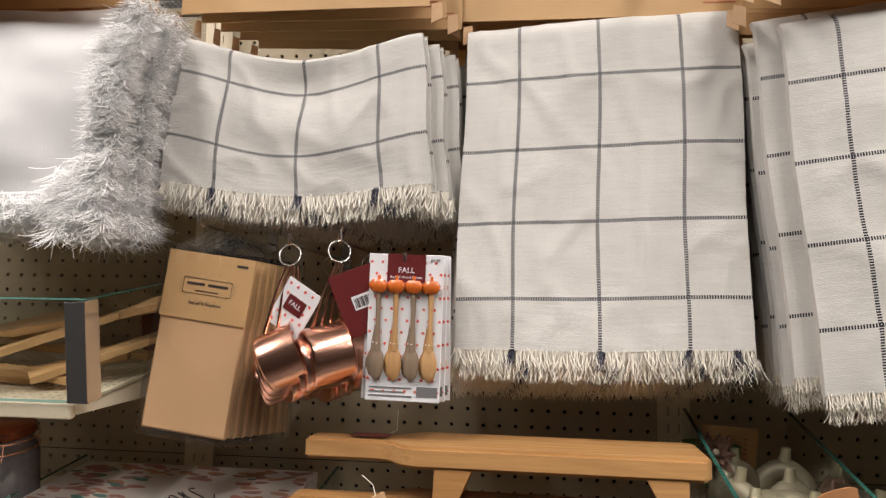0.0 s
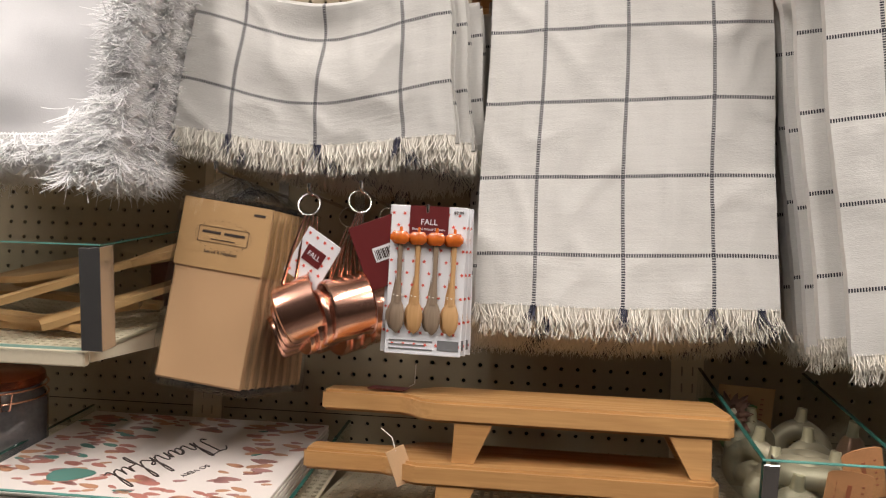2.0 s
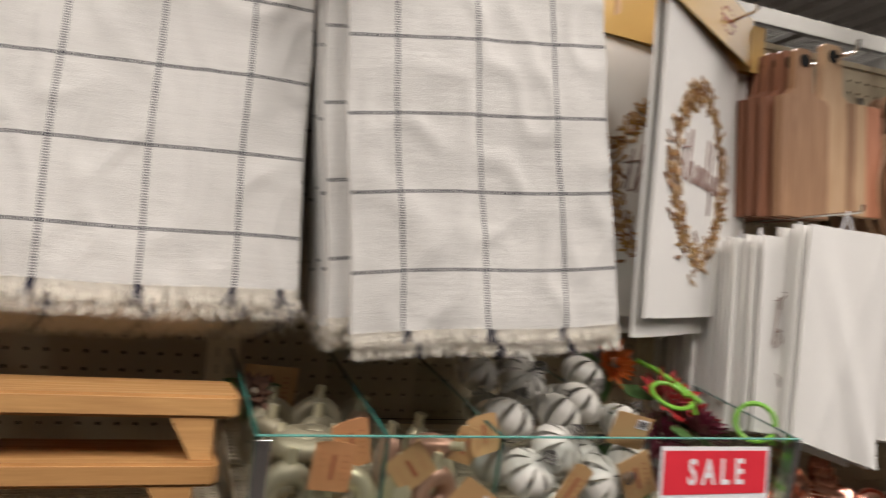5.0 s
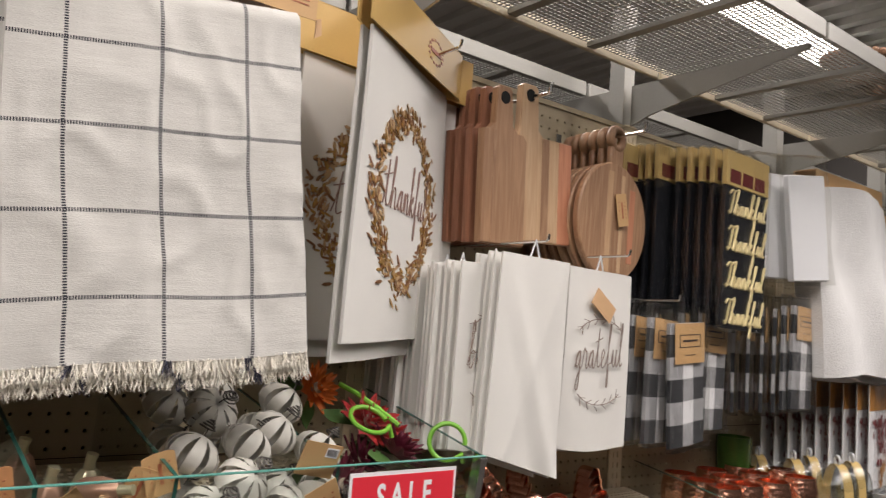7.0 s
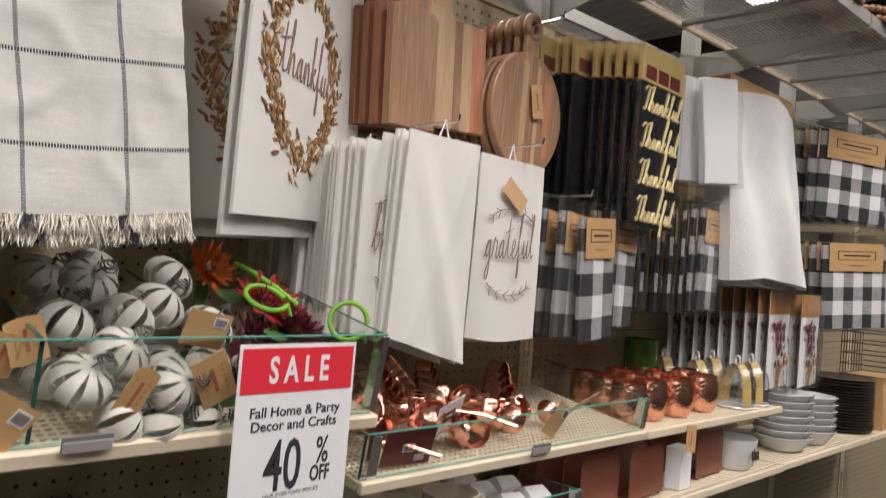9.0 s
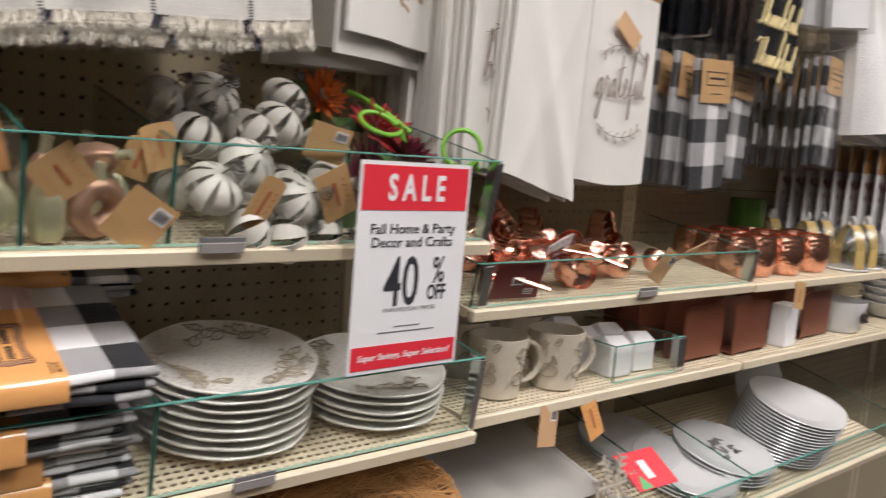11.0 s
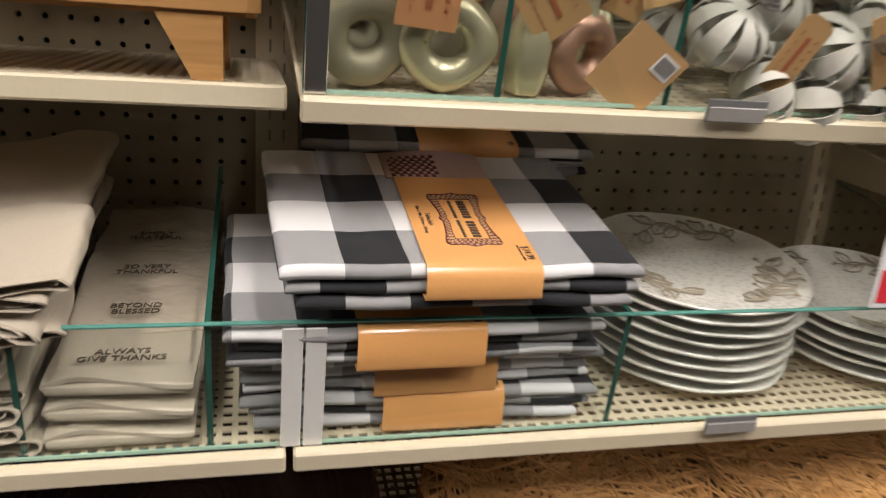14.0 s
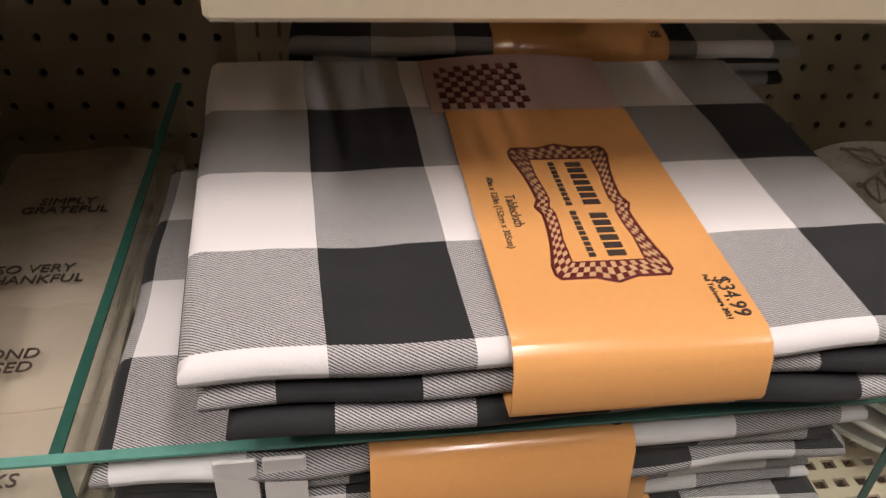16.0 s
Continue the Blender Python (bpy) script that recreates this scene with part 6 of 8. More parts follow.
# ---- bagged towels and canvas bundle on the lower shelf ----
BAG_CLOTH = surface("natural_cotton", (0.72, 0.635, 0.52), 0.85, vary=0.07, fine=500, bump=0.3)
CANVAS = surface("raw_canvas", (0.50, 0.435, 0.35), 0.9, vary=0.08, fine=420, bump=0.4)
WORDS = ["SIMPLY\nGRATEFUL", "SO VERY\nTHANKFUL", "BEYOND\nBLESSED", "ALWAYS\nGIVE THANKS"]


def towel_pack(m, words, label):
    t = thing("towel_pack", m, label, "tea towels", "bagged tea towels")
    b = Buf()
    for k in range(4):
        y0, y1 = 0.003 + 0.066 * k, 0.30
        b.sheet(lambda u, v: (-0.048 + 0.096 * u + 0.0015 * math.sin(9 * v + k), y0 + (y1 - y0) * v + 0.003 * math.sin(5 * u + 2 * k) * (1 - v), 0.008 + 0.0048 * k * 0.55 + 0.0016 * math.sin(7 * u + k) + 0.0035 * math.sin(math.pi * u) + 0.0022 * (1 - math.exp(-30 * v)) + 0.002 * noise.noise(Vector((u * 3, v * 5, k)))), 16, 22, (0, 0, -0.0034))
    b.box(-0.047, 0.047, 0.002, 0.3, 0.0, 0.0075, 0.003, 2)
    part("towels", b, BAG_CLOTH, t, "folded natural cotton towels, stepped")
    if words:
        for k, w in enumerate(WORDS[::-1]):
            lettering(w, 0.0092, INK, t, pose(0.0, 0.026 + 0.064 * k, 0.0172 + 0.0028 * k, 3, 0, 3), depth=0.0003, shear=0.1)
    bag = Buf().sheet(lambda u, v: (-0.053 + 0.106 * u, -0.004 + 0.31 * v, 0.0205 + 0.009 * v + 0.0012 * math.sin(14 * u + 22 * v) - 0.02 * max(0, 1 - v * 22)), 16, 24, (0, 0, -0.001))
    part("bag", bag, WRAP, t, "clear plastic bag").visible_shadow = False
    return t


for k in range(3):
    towel_pack(LOW @ pose(-0.130, -0.352 + 0.004 * k, 0.004 + 0.0215 * k, 0, 0, (1, -3, -2)[k]) @ Matrix.Diagonal((1.16, 1.04, 1.25, 1)), k == 2, "natural cotton tea towels with black words, in a clear bag")


def canvas_roll(m, label, n, w, d, h, seed):
    """Loosely stacked linen: each piece folded in thick layers, creased and sagging."""
    rg = random.Random(seed)
    t = thing("canvas_bundle", m, label, "table linen", "folded canvas linens")
    for k in range(n):
        b = Buf()
        hh = h / n
        z0 = hh * k
        off = rg.uniform(-0.012, 0.012)
        for q in range(2):
            zc, rr = z0 + hh * (0.27 + 0.46 * q), hh * 0.245
            push = rg.uniform(-0.010, 0.006)
            line = [(-w / 2, zc - rr)] + [(-w / 2 + (w - 0.02) * i / 9, zc - rr) for i in range(1, 10)]
            line += [(w / 2 - 0.02 + off + push + rr * 1.2 * math.sin(math.pi * i / 10), zc - rr * math.cos(math.pi * i / 10)) for i in range(11)]
            line += [(-w / 2 + (w - 0.02) * i / 12, zc + rr) for i in range(11, -1, -1)]
            sd = rg.uniform(0, 50)

            def fn(u, v, line=line, sd=sd, k=k, q=q):
                x, z = line[int(round(v * (len(line) - 1)))]
                y = -d / 2 + d * u
                p = Vector((x * 9 + sd, y * 9, z * 14))
                f = noise.noise(p)
                g = noise.noise(p * 2.7)
                c = 1 - abs(noise.noise(p * 1.6 + Vector((7, 3, 0))))
                e = max(0.0, 1 - u / 0.16)
                top = 1.0 if (k == n - 1 and q == 1 and v > 0.5) else 0.45
                return (x + 0.016 * f + 0.007 * g, y + 0.014 * g + 0.008 * f, z + top * (0.014 * f + 0.012 * (c - 0.8) + 0.006 * g) - e * e * (z - zc) * 0.3)
            b.sheet(fn, 30, len(line) - 1, (-0.002, 0, -0.001))
            b.sheet(lambda u, v, fn=fn: (fn(u, v)[0] - 0.009, fn(u, v)[1] + 0.004, fn(u, v)[2] * 0.6 + 0.4 * zc), 30, len(line) - 1, (-0.002, 0, 0))
        part("linen", b, CANVAS, t, "loosely folded natural canvas")
    return t


canvas_roll(LOW @ pose(-0.29, -0.205, 0.003), "folded natural canvas linens in a stack", 3, 0.20, 0.30, 0.097, 2)
canvas_roll(LOW @ pose(-0.265, -0.215, 0.100, 0, -3, 2), "rumpled natural canvas linen on top of the stack", 2, 0.21, 0.30, 0.058, 5)
canvas_roll(LOW @ pose(-0.52, -0.205, 0.003), "folded natural canvas linens in a stack", 4, 0.20, 0.30, 0.16, 9)

# ---- woven paper placemats on the bottom shelf ----
def woven_mat(m, r, seed, label, count=700):
    """Round mat of crossing flat paper ribbons over a disc painted as the shaded gaps."""
    rg = random.Random(seed)
    t = thing("woven_placemat", m, label, "placemat", "woven paper placemats")
    b = Buf()
    for i in range(count):
        a = rg.uniform(0, 2 * math.pi)
        q = r * math.sqrt(rg.uniform(0, 0.97))
        x, y = q * math.cos(a), q * math.sin(a)
        d = rg.uniform(0, math.pi)
        L = rg.uniform(0.07, 0.17)
        bend = rg.uniform(-0.007, 0.007)
        lift = 0.0018 + 0.0075 * i / count
        pts = []
        for s in (-1, -0.5, 0, 0.5, 1):
            px = x + s * L / 2 * math.cos(d) - bend * (1 - s * s) * math.sin(d)
            py = y + s * L / 2 * math.sin(d) + bend * (1 - s * s) * math.cos(d)
            rr = math.hypot(px, py)
            lim = r * (1 + 0.018 * math.sin(11 * a) + 0.02 * rg.random())
            if rr > lim:
                px, py = px * lim / rr, py * lim / rr
            pts.append((px, py, lift + rg.uniform(-0.0015, 0.0022)))
        b.tube(pts, rg.uniform(0.0010, 0.0015), n=4, flat=0.45)
    part("weave", b, PAPER_STRAW, t, "tangled golden paper strands", smooth=False, kind="stuff")
    # disc in a darker straw colour gives the shade between strands
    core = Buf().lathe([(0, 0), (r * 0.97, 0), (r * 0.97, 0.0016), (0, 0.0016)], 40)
    part("backing", core, MAT_GAP_SHADE, t, "darker disc painted as shade under the strands")
    return t


# straw colour darkened to stand for shade in the weave
MAT_GAP_SHADE = surface("shaded_paper_straw", (0.16, 0.075, 0.028), 0.85, vary=0.3, fine=90)
MATS = slope(0.40, 0.70, 12.0)
MT = woven_mat(MATS @ pose(0.303, -0.262, 0.128), 0.164, 1, "golden woven paper placemat, round, in a stack", 680)
for k in range(1, 11):
    copy_thing(MT, MATS @ pose(0.303 + 0.004 * math.sin(k * 2), -0.262, 0.128 - 0.0125 * k, 0, 0, 40 * k))
M2 = woven_mat(MATS @ pose(0.612, -0.255, 0.140, 0, -3, 0), 0.150, 2, "golden woven paper placemat, round, in a stack", 580)
for k in range(1, 12):
    copy_thing(M2, MATS @ pose(0.612 - 0.004 * math.sin(k * 3), -0.250, 0.137 - 0.0122 * k, 0, 0, 55 * k))
CHOC = surface("dark_brown_weave", (0.05, 0.022, 0.016), 0.75, vary=0.3, fine=120, bump=0.5)


def dark_placemat(m, label):
    """Round dark mat of coiled cord."""
    t = thing("dark_placemat", m, label, "placemat", "dark placemats")
    prof = [(0, 0.0), (0.178, 0.0), (0.181, 0.004)]
    for i in range(24):
        q = 0.178 - 0.0074 * i
        prof += [(q, 0.0086), (max(0.0, q - 0.0037), 0.0066)]
    part("coil", Buf().lathe(prof, 48), CHOC, t, "coiled dark brown cord")
    return t


for x0, y0, n in ((-0.09, -0.235, 15), (-0.47, -0.235, 9)):
    DM = dark_placemat(MATS @ pose(x0, y0, 0.003), "dark brown woven round placemat in a stack")
    for k in range(1, n):
        copy_thing(DM, MATS @ pose(x0 + 0.004 * math.sin(k * 2.3), y0 + 0.003 * math.sin(k * 1.3), 0.003 + 0.0092 * k, 0, 0, 37 * k))
kraft_tag(pose(-0.165, -0.405, 0.835, -8, 12, 0), 0.055, 0.07, KRAFT, "kraft tag with a barcode on the dark placemats", True, False)
kraft_tag(pose(0.115, -0.389, 0.80, -8, 4, 0), 0.05, 0.06, KRAFT, "kraft tag on the woven placemats", False, False)


# ---- overhead mesh shelves on both sides of the gondola ----
def mesh_shelf(x0, x1, y0, y1, z, label):
    t = thing("mesh_shelf", pose(x0, 0, z), label, "shelf", "overhead mesh shelves", "structure")
    w = x1 - x0
    b = Buf()
    n = int(w / 0.0125)
    for i in range(n + 1):
        b.box(w * i / n - 0.0019, w * i / n + 0.0019, y0, y1, -0.0005, 0.0008)
    k = int((y1 - y0) / 0.0125)
    for j in range(k + 1):
        y = y0 + (y1 - y0) * j / k
        b.box(0, w, y - 0.0019, y + 0.0019, -0.0010, 0.0004)
    part("mesh", b, GREY_STEEL, t, "punched grey steel mesh", smooth=False, kind="stuff")
    part("front_rail", Buf().box(0, w, y0 - 0.012, y0, -0.018, 0.022, 0.002), GREY_STEEL, t, smooth=False)
    part("rear_rail", Buf().box(0, w, y1, y1 + 0.010, -0.018, 0.012, 0.002), CREAM_METAL, t, smooth=False)
    for q in (0.33, 0.66):
        part("stiffener", Buf().box(w * q - 0.012, w * q + 0.012, y0, y1, -0.012, -0.0015), GREY_STEEL, t, smooth=False)
    return t


for b in range(FIRST_BAY, LAST_BAY):
    x0, x1 = b * BAY + 0.006, (b + 1) * BAY - 0.006
    if b > 0:
        mesh_shelf(x0, x1, -0.485, -0.085, 2.225, "grey punched steel shelf over the goods")
    mesh_shelf(x0, x1, 0.16, 0.60, 2.225, "grey punched steel shelf on the far side")
for b in range(FIRST_BAY, LAST_BAY + 1):
    br = Buf()
    for s in (-1, 1):
        pr = [(0.0 * s, 2.205), (0.0, 2.10), (0.06 * s, 2.12), (0.46 * s, 2.195), (0.46 * s, 2.205)]
        off = -0.002 if s < 0 else 0.062
        vs = [(-0.003, y + off, z) for y, z in pr] + [(0.003, y + off, z) for y, z in pr]
        br.add(vs, [(0, 1, 2, 3, 4), (9, 8, 7, 6, 5)] + [(i, i + 5, (i + 1) % 5 + 5, (i + 1) % 5) for i in range(5)])
    solo("shelf_bracket", br, GREY_STEEL, pose(b * BAY, 0, 0), "tapered grey steel bracket under the mesh shelves", "bracket", "overhead brackets", "structure", smooth=False)
for x in (1.25, 1.36, 1.62, 1.9, 2.3):
    solo("price_label", Buf().box(-0.022, 0.022, 0, 0.001, 0, 0.024), WHITE_PAPER, pose(x, 0.6105, 2.212), "white paper price label on the far shelf", "price label", "far shelf labels", smooth=False)


def beaded_mat(m, r, label):
    t = thing("beaded_mat", m, label, "placemat", "scalloped woven mats")
    part("disc", Buf().lathe([(0, 0), (r * 0.9, 0), (r * 0.93, 0.006), (r * 0.8, 0.014), (0, 0.016)], 36), surface("rush_weave", (0.22, 0.12, 0.07), 0.85, vary=0.25, fine=160, bump=0.6), t, "brown rush centre")
    b = Buf()
    n = 30
    for i in range(n):
        a = 2 * math.pi * i / n
        b.lathe([(0, -0.009), (0.0065, -0.006), (0.009, 0), (0.0065, 0.006), (0, 0.009)], 8, Matrix.Translation((r * math.cos(a), r * math.sin(a), 0.009)))
    part("bead_ring", b, surface("wooden_beads", (0.36, 0.20, 0.12), 0.6, vary=0.2), t, "ring of brown wooden beads")
    return t


BM = beaded_mat(pose(1.945, -0.415, 2.250, 8, 0, 0), 0.085, "brown scalloped rush mat stacked on the overhead shelf")
for x, y, z, rx in ((1.90, -0.40, 2.275, 4), (2.16, -0.42, 2.250, 6), (2.17, -0.42, 2.272, -4), (2.42, -0.43, 2.250, 5), (2.40, -0.42, 2.272, 0)):
    copy_thing(BM, pose(x, y, z, rx, 0, 20))

# ---- wreath towels ----
GOLD_LEAF = surface("gold_embroidery", (0.46, 0.27, 0.08), 0.35, metal=0.6, vary=0.35, big=60, each=0.2)
BRONZE_LEAF = surface("bronze_embroidery", (0.30, 0.15, 0.07), 0.4, metal=0.5, vary=0.3, big=60)
WREATH_CARD = surface("golden_brown_card", (0.60, 0.39, 0.13), 0.45, vary=0.07, fine=320, bump=0.06)
BROWN_THREAD = surface("brown_thread", (0.24, 0.14, 0.11), 0.6)
TAN_LEAF = surface("tan_embroidery", (0.52, 0.35, 0.19), 0.5, metal=0.3, vary=0.25, big=60)


def wreath_towel(m, label, seed=5):
    """A long towel on a folded card; local x across, hangs down from z = 0, faces -y."""
    rg = random.Random(seed)
    t = thing("wreath_towel", m, label, "tea towel", "wreath towels")

    def face(u, v, dy=0.0, dz=0.0, w=0.385):
        y = -0.006 * math.sin(3 * u + 2 * v) - 0.004 * math.sin(8 * u - 3 * v) * (1 - v) + dy
        return ((u - 0.5) * w * (0.93 + 0.05 * (1 - v)), y, -0.455 * (1 - v) + dz + 0.012 * (u - 0.5) * (1 - v))

    part("cloth", Buf().sheet(lambda u, v: face(u, v), 20, 26, (0, 0.005, 0)), OFFWHITE_CLOTH, t, "off-white cotton")
    part("back_layer", Buf().sheet(lambda u, v: face(u, v, 0.016, -0.028 * (1 - v)), 16, 18, (0, 0.005, 0)), OFFWHITE_CLOTH, t)
    bufs = [Buf(), Buf(), Buf()]
    for i in range(560):
        a = rg.uniform(0, 2 * math.pi)
        rx, rz = 0.122 + rg.gauss(0, 0.015), 0.130 + rg.gauss(0, 0.015)
        x, z = rx * math.cos(a) - 0.008, rz * math.sin(a) - 0.232
        dirn = a + math.pi / 2 + rg.choice((-0.7, 0.7)) + rg.uniform(-0.3, 0.3)
        L, W = rg.uniform(0.011, 0.021), rg.uniform(0.004, 0.0065)
        u, v = x / (0.385 * 0.95) + 0.5, 1 + z / 0.455
        yb = face(u, v)[1] - rg.uniform(0.0012, 0.003)
        pts = []
        for k in range(6):
            q = 2 * math.pi * k / 6
            px, pz = L / 2 * math.cos(q), W / 2 * math.sin(q)
            pts.append((x + px * math.cos(dirn) - pz * math.sin(dirn), yb - 0.001 * math.cos(q), z + px * math.sin(dirn) + pz * math.cos(dirn)))
        bufs[rg.randrange(3)].add(pts + [(p[0], p[1] + 0.0012, p[2]) for p in pts], [tuple(range(6))] + [(k, k + 6, (k + 1) % 6 + 6, (k + 1) % 6) for k in range(6)])
    for bf, mt in zip(bufs, (GOLD_LEAF, BRONZE_LEAF, TAN_LEAF)):
        part("wreath_leaves", bf, mt, t, "embroidered metallic leaves", smooth=False, kind="stuff")
    handwriting("thankful", 0.205, 0.082, 0.0011, BROWN_THREAD, t, pose(-0.004, 0, -0.228, 0, 0, 0) @ FACE, "brown stitched word", skin=lambda x, y: 0.0015 - face(0.5 + (x - 0.004) / 0.366, 1 + (y - 0.228) / 0.455)[1])
    part("header_front", Buf().box(-0.20, 0.20, -0.012, -0.010, 0.0, 0.085), WREATH_CARD, t, "golden kraft header card", smooth=False)
    part("header_back", Buf().box(-0.20, 0.20, 0.010, 0.012, 0.0, 0.085), WREATH_CARD, t, smooth=False)
    part("header_fold", Buf().box(-0.20, 0.20, -0.012, 0.012, 0.0852, 0.087), WREATH_CARD, t, smooth=False)
    st = Buf()
    for i in range(14):
        a = 2 * math.pi * i / 14
        st.box(0.06 + 0.034 * math.cos(a) - 0.004, 0.06 + 0.034 * math.cos(a) + 0.004, -0.0126, -0.012, 0.042 + 0.02 * math.sin(a) - 0.002, 0.042 + 0.02 * math.sin(a) + 0.002)
    st.box(0.034, 0.086, -0.0126, -0.012, 0.038, 0.046)
    part("stamp", st, INK_RUST, t, "stamped emblem", smooth=False, kind="stuff")
    return t


WT = wreath_towel(pose(0.690, -0.214, 1.990, 0, 0.0, 32), "off-white towel with a gold leaf wreath on a kraft header")
copy_thing(WT, pose(0.700, -0.120, 1.985, 0, 0, 6))
copy_thing(WT, pose(0.715, -0.085, 1.985, 0, 0, 2))
peg_hook(0.76, 2.035, 0.24, label="zinc peg hook through a towel header")

# ---- cutting boards ----
def paddle(m, w, h, mt, hx, hw, hh, label, strips=()):
    """A paddle board that hangs from the hole in its handle at the origin."""
    t = thing("cutting_board", m, label, "cutting board", "hanging paddle boards")
    bm = bmesh.new()
    out = [(0, 0), (w, 0), (w, h - 0.01), (w - 0.01, h), (hx + hw + 0.015, h), (hx + hw, h + 0.012), (hx + hw - 0.004, h + hh - 0.006), (hx + hw - 0.012, h + hh), (hx + 0.012, h + hh), (hx + 0.004, h + hh - 0.006), (hx, h + 0.012), (max(0.001, hx - 0.012), h), (0, h - 0.004)]
    f = [bm.verts.new((x, -0.008, z)) for x, z in out]
    g = [bm.verts.new((x, 0.008, z)) for x, z in out]
    bm.faces.new(f)
    bm.faces.new(g[::-1])
    n = len(out)
    for i in range(n):
        bm.faces.new((f[(i + 1) % n], f[i], g[i], g[(i + 1) % n]))
    bmesh.ops.recalc_face_normals(bm, faces=bm.faces[:])
    bmesh.ops.bevel(bm, geom=[e for e in bm.edges if abs(e.verts[0].co.y - e.verts[1].co.y) < 1e-6], offset=0.002, segments=2, affect="EDGES")
    bm.verts.index_update()
    b = Buf().add([v.co.copy() for v in bm.verts], [[v.index for v in fc.verts] for fc in bm.faces])
    bm.free()
    part("board", b, mt, t)
    for sx, sw, sm in strips:
        part("inlay_strip", Buf().box(sx, sx + sw, -0.0092, 0.0092, 0.001, h - 0.0015, 0.001), sm, t, "contrasting wood strip", smooth=False)
    # no hole is cut here; a near-black disc paints its darkness
    part("hang_hole_shade", Buf().lathe([(0.008, -0.0095), (0.012, -0.0095), (0.012, 0.0095), (0.008, 0.0095)], 20, pose(hx + hw / 2, 0, h + hh - 0.022, 90)), HOLE_SHADE, t, "near-black disc painted as the hanging hole's shade")
    return t


paddle(pose(0.978, -0.168, 1.734, 0, -2.5, 4), 0.162, 0.208, BOARD_PALE, 0.004, 0.056, 0.100, "pale acacia paddle board with a red strip, hung", ((0.070, 0.022, BOARD), (0.122, 0.0395, BOARD_RED)))
paddle(pose(0.877, -0.180, 1.718, 0, -2.0, 4), 0.120, 0.214, BOARD_BROWN, 0.030, 0.050, 0.085, "brown acacia paddle board hung on a hook", ((0.026, 0.010, BOARD),))
PD = paddle(pose(0.868, -0.155, 1.718, 0, -2, 4), 0.13, 0.215, BOARD_DARK, 0.03, 0.05, 0.085, "dark acacia paddle board hung on a hook")
for k in range(1, 5):
    copy_thing(PD, pose(0.866 - 0.003 * k, -0.155 + 0.024 * k, 1.720, 0, -2, 4))
peg_hook(1.006, 2.020, 0.215, label="stout zinc hook holding cutting boards", r=0.004, tip=0.02)


def round_board(m, label):
    t = thing("round_board", m, label, "cutting board", "hanging round boards")
    part("disc", Buf().lathe([(0, -0.008), (0.125, -0.008), (0.128, -0.005), (0.128, 0.005), (0.125, 0.008), (0, 0.008)], 56, pose(0, 0, 0, 90)), BOARD, t, "round striped acacia disc")
    for sx, sw, sm in ((-0.03, 0.02, BOARD_PALE), (0.02, 0.014, BOARD_PALE), (0.055, 0.022, BOARD_RED)):
        zz = math.sqrt(0.112 ** 2 - max(abs(sx), abs(sx + sw)) ** 2)
        part("inlay_strip", Buf().box(sx, sx + sw, -0.0088, 0.0088, -zz, zz, 0.001), sm, t, "contrasting wood strip", smooth=False)
    part("neck", Buf().box(-0.024, 0.024, -0.0075, 0.0075, 0.105, 0.165, 0.004), BOARD, t)
    part("handle_ring", Buf().tube([(0.022 * math.cos(a), 0, 0.182 + 0.022 * math.sin(a)) for a in [2 * math.pi * i / 24 for i in range(24)]], 0.0095, n=10, closed=True), BOARD, t, "ring handle end")
    return t


RB = round_board(pose(1.258, -0.172, 1.806, 0, 2, 6), "round striped acacia board with a ring handle, hung")
for k in range(1, 6):
    copy_thing(RB, pose(1.256 - 0.002 * k, -0.172 + 0.023 * k, 1.806 - 0.002 * k, 0, 2, 6))
kraft_tag(pose(1.285, -0.186, 1.80, 0, -12, 0), 0.034, 0.07, KRAFT, "kraft tag tied to the round board", False, False)
peg_hook(1.262, 1.994, 0.245, label="stout zinc hook holding round boards", r=0.004, tip=0.02)

# ---- printed flour sack towels ----
THREAD = surface("taupe_thread", (0.22, 0.16, 0.13), 0.7, vary=0.15)


def sprig(buf, cx, cz, r, a0, a1, y):
    pts = []
    for i in range(13):
        a = math.radians(a0 + (a1 - a0) * i / 12)
        pts.append((cx + r * math.cos(a), y, cz + r * 0.62 * math.sin(a)))
        if i % 2:
            for s in (-1, 1):
                d = a + math.pi / 2 + s * 0.7
                buf.tube([pts[-1], (pts[-1][0] + 0.016 * math.cos(d), y, pts[-1][2] + 0.016 * math.sin(d))], 0.0007, n=4)
    buf.tube(pts, 0.0009, n=4)


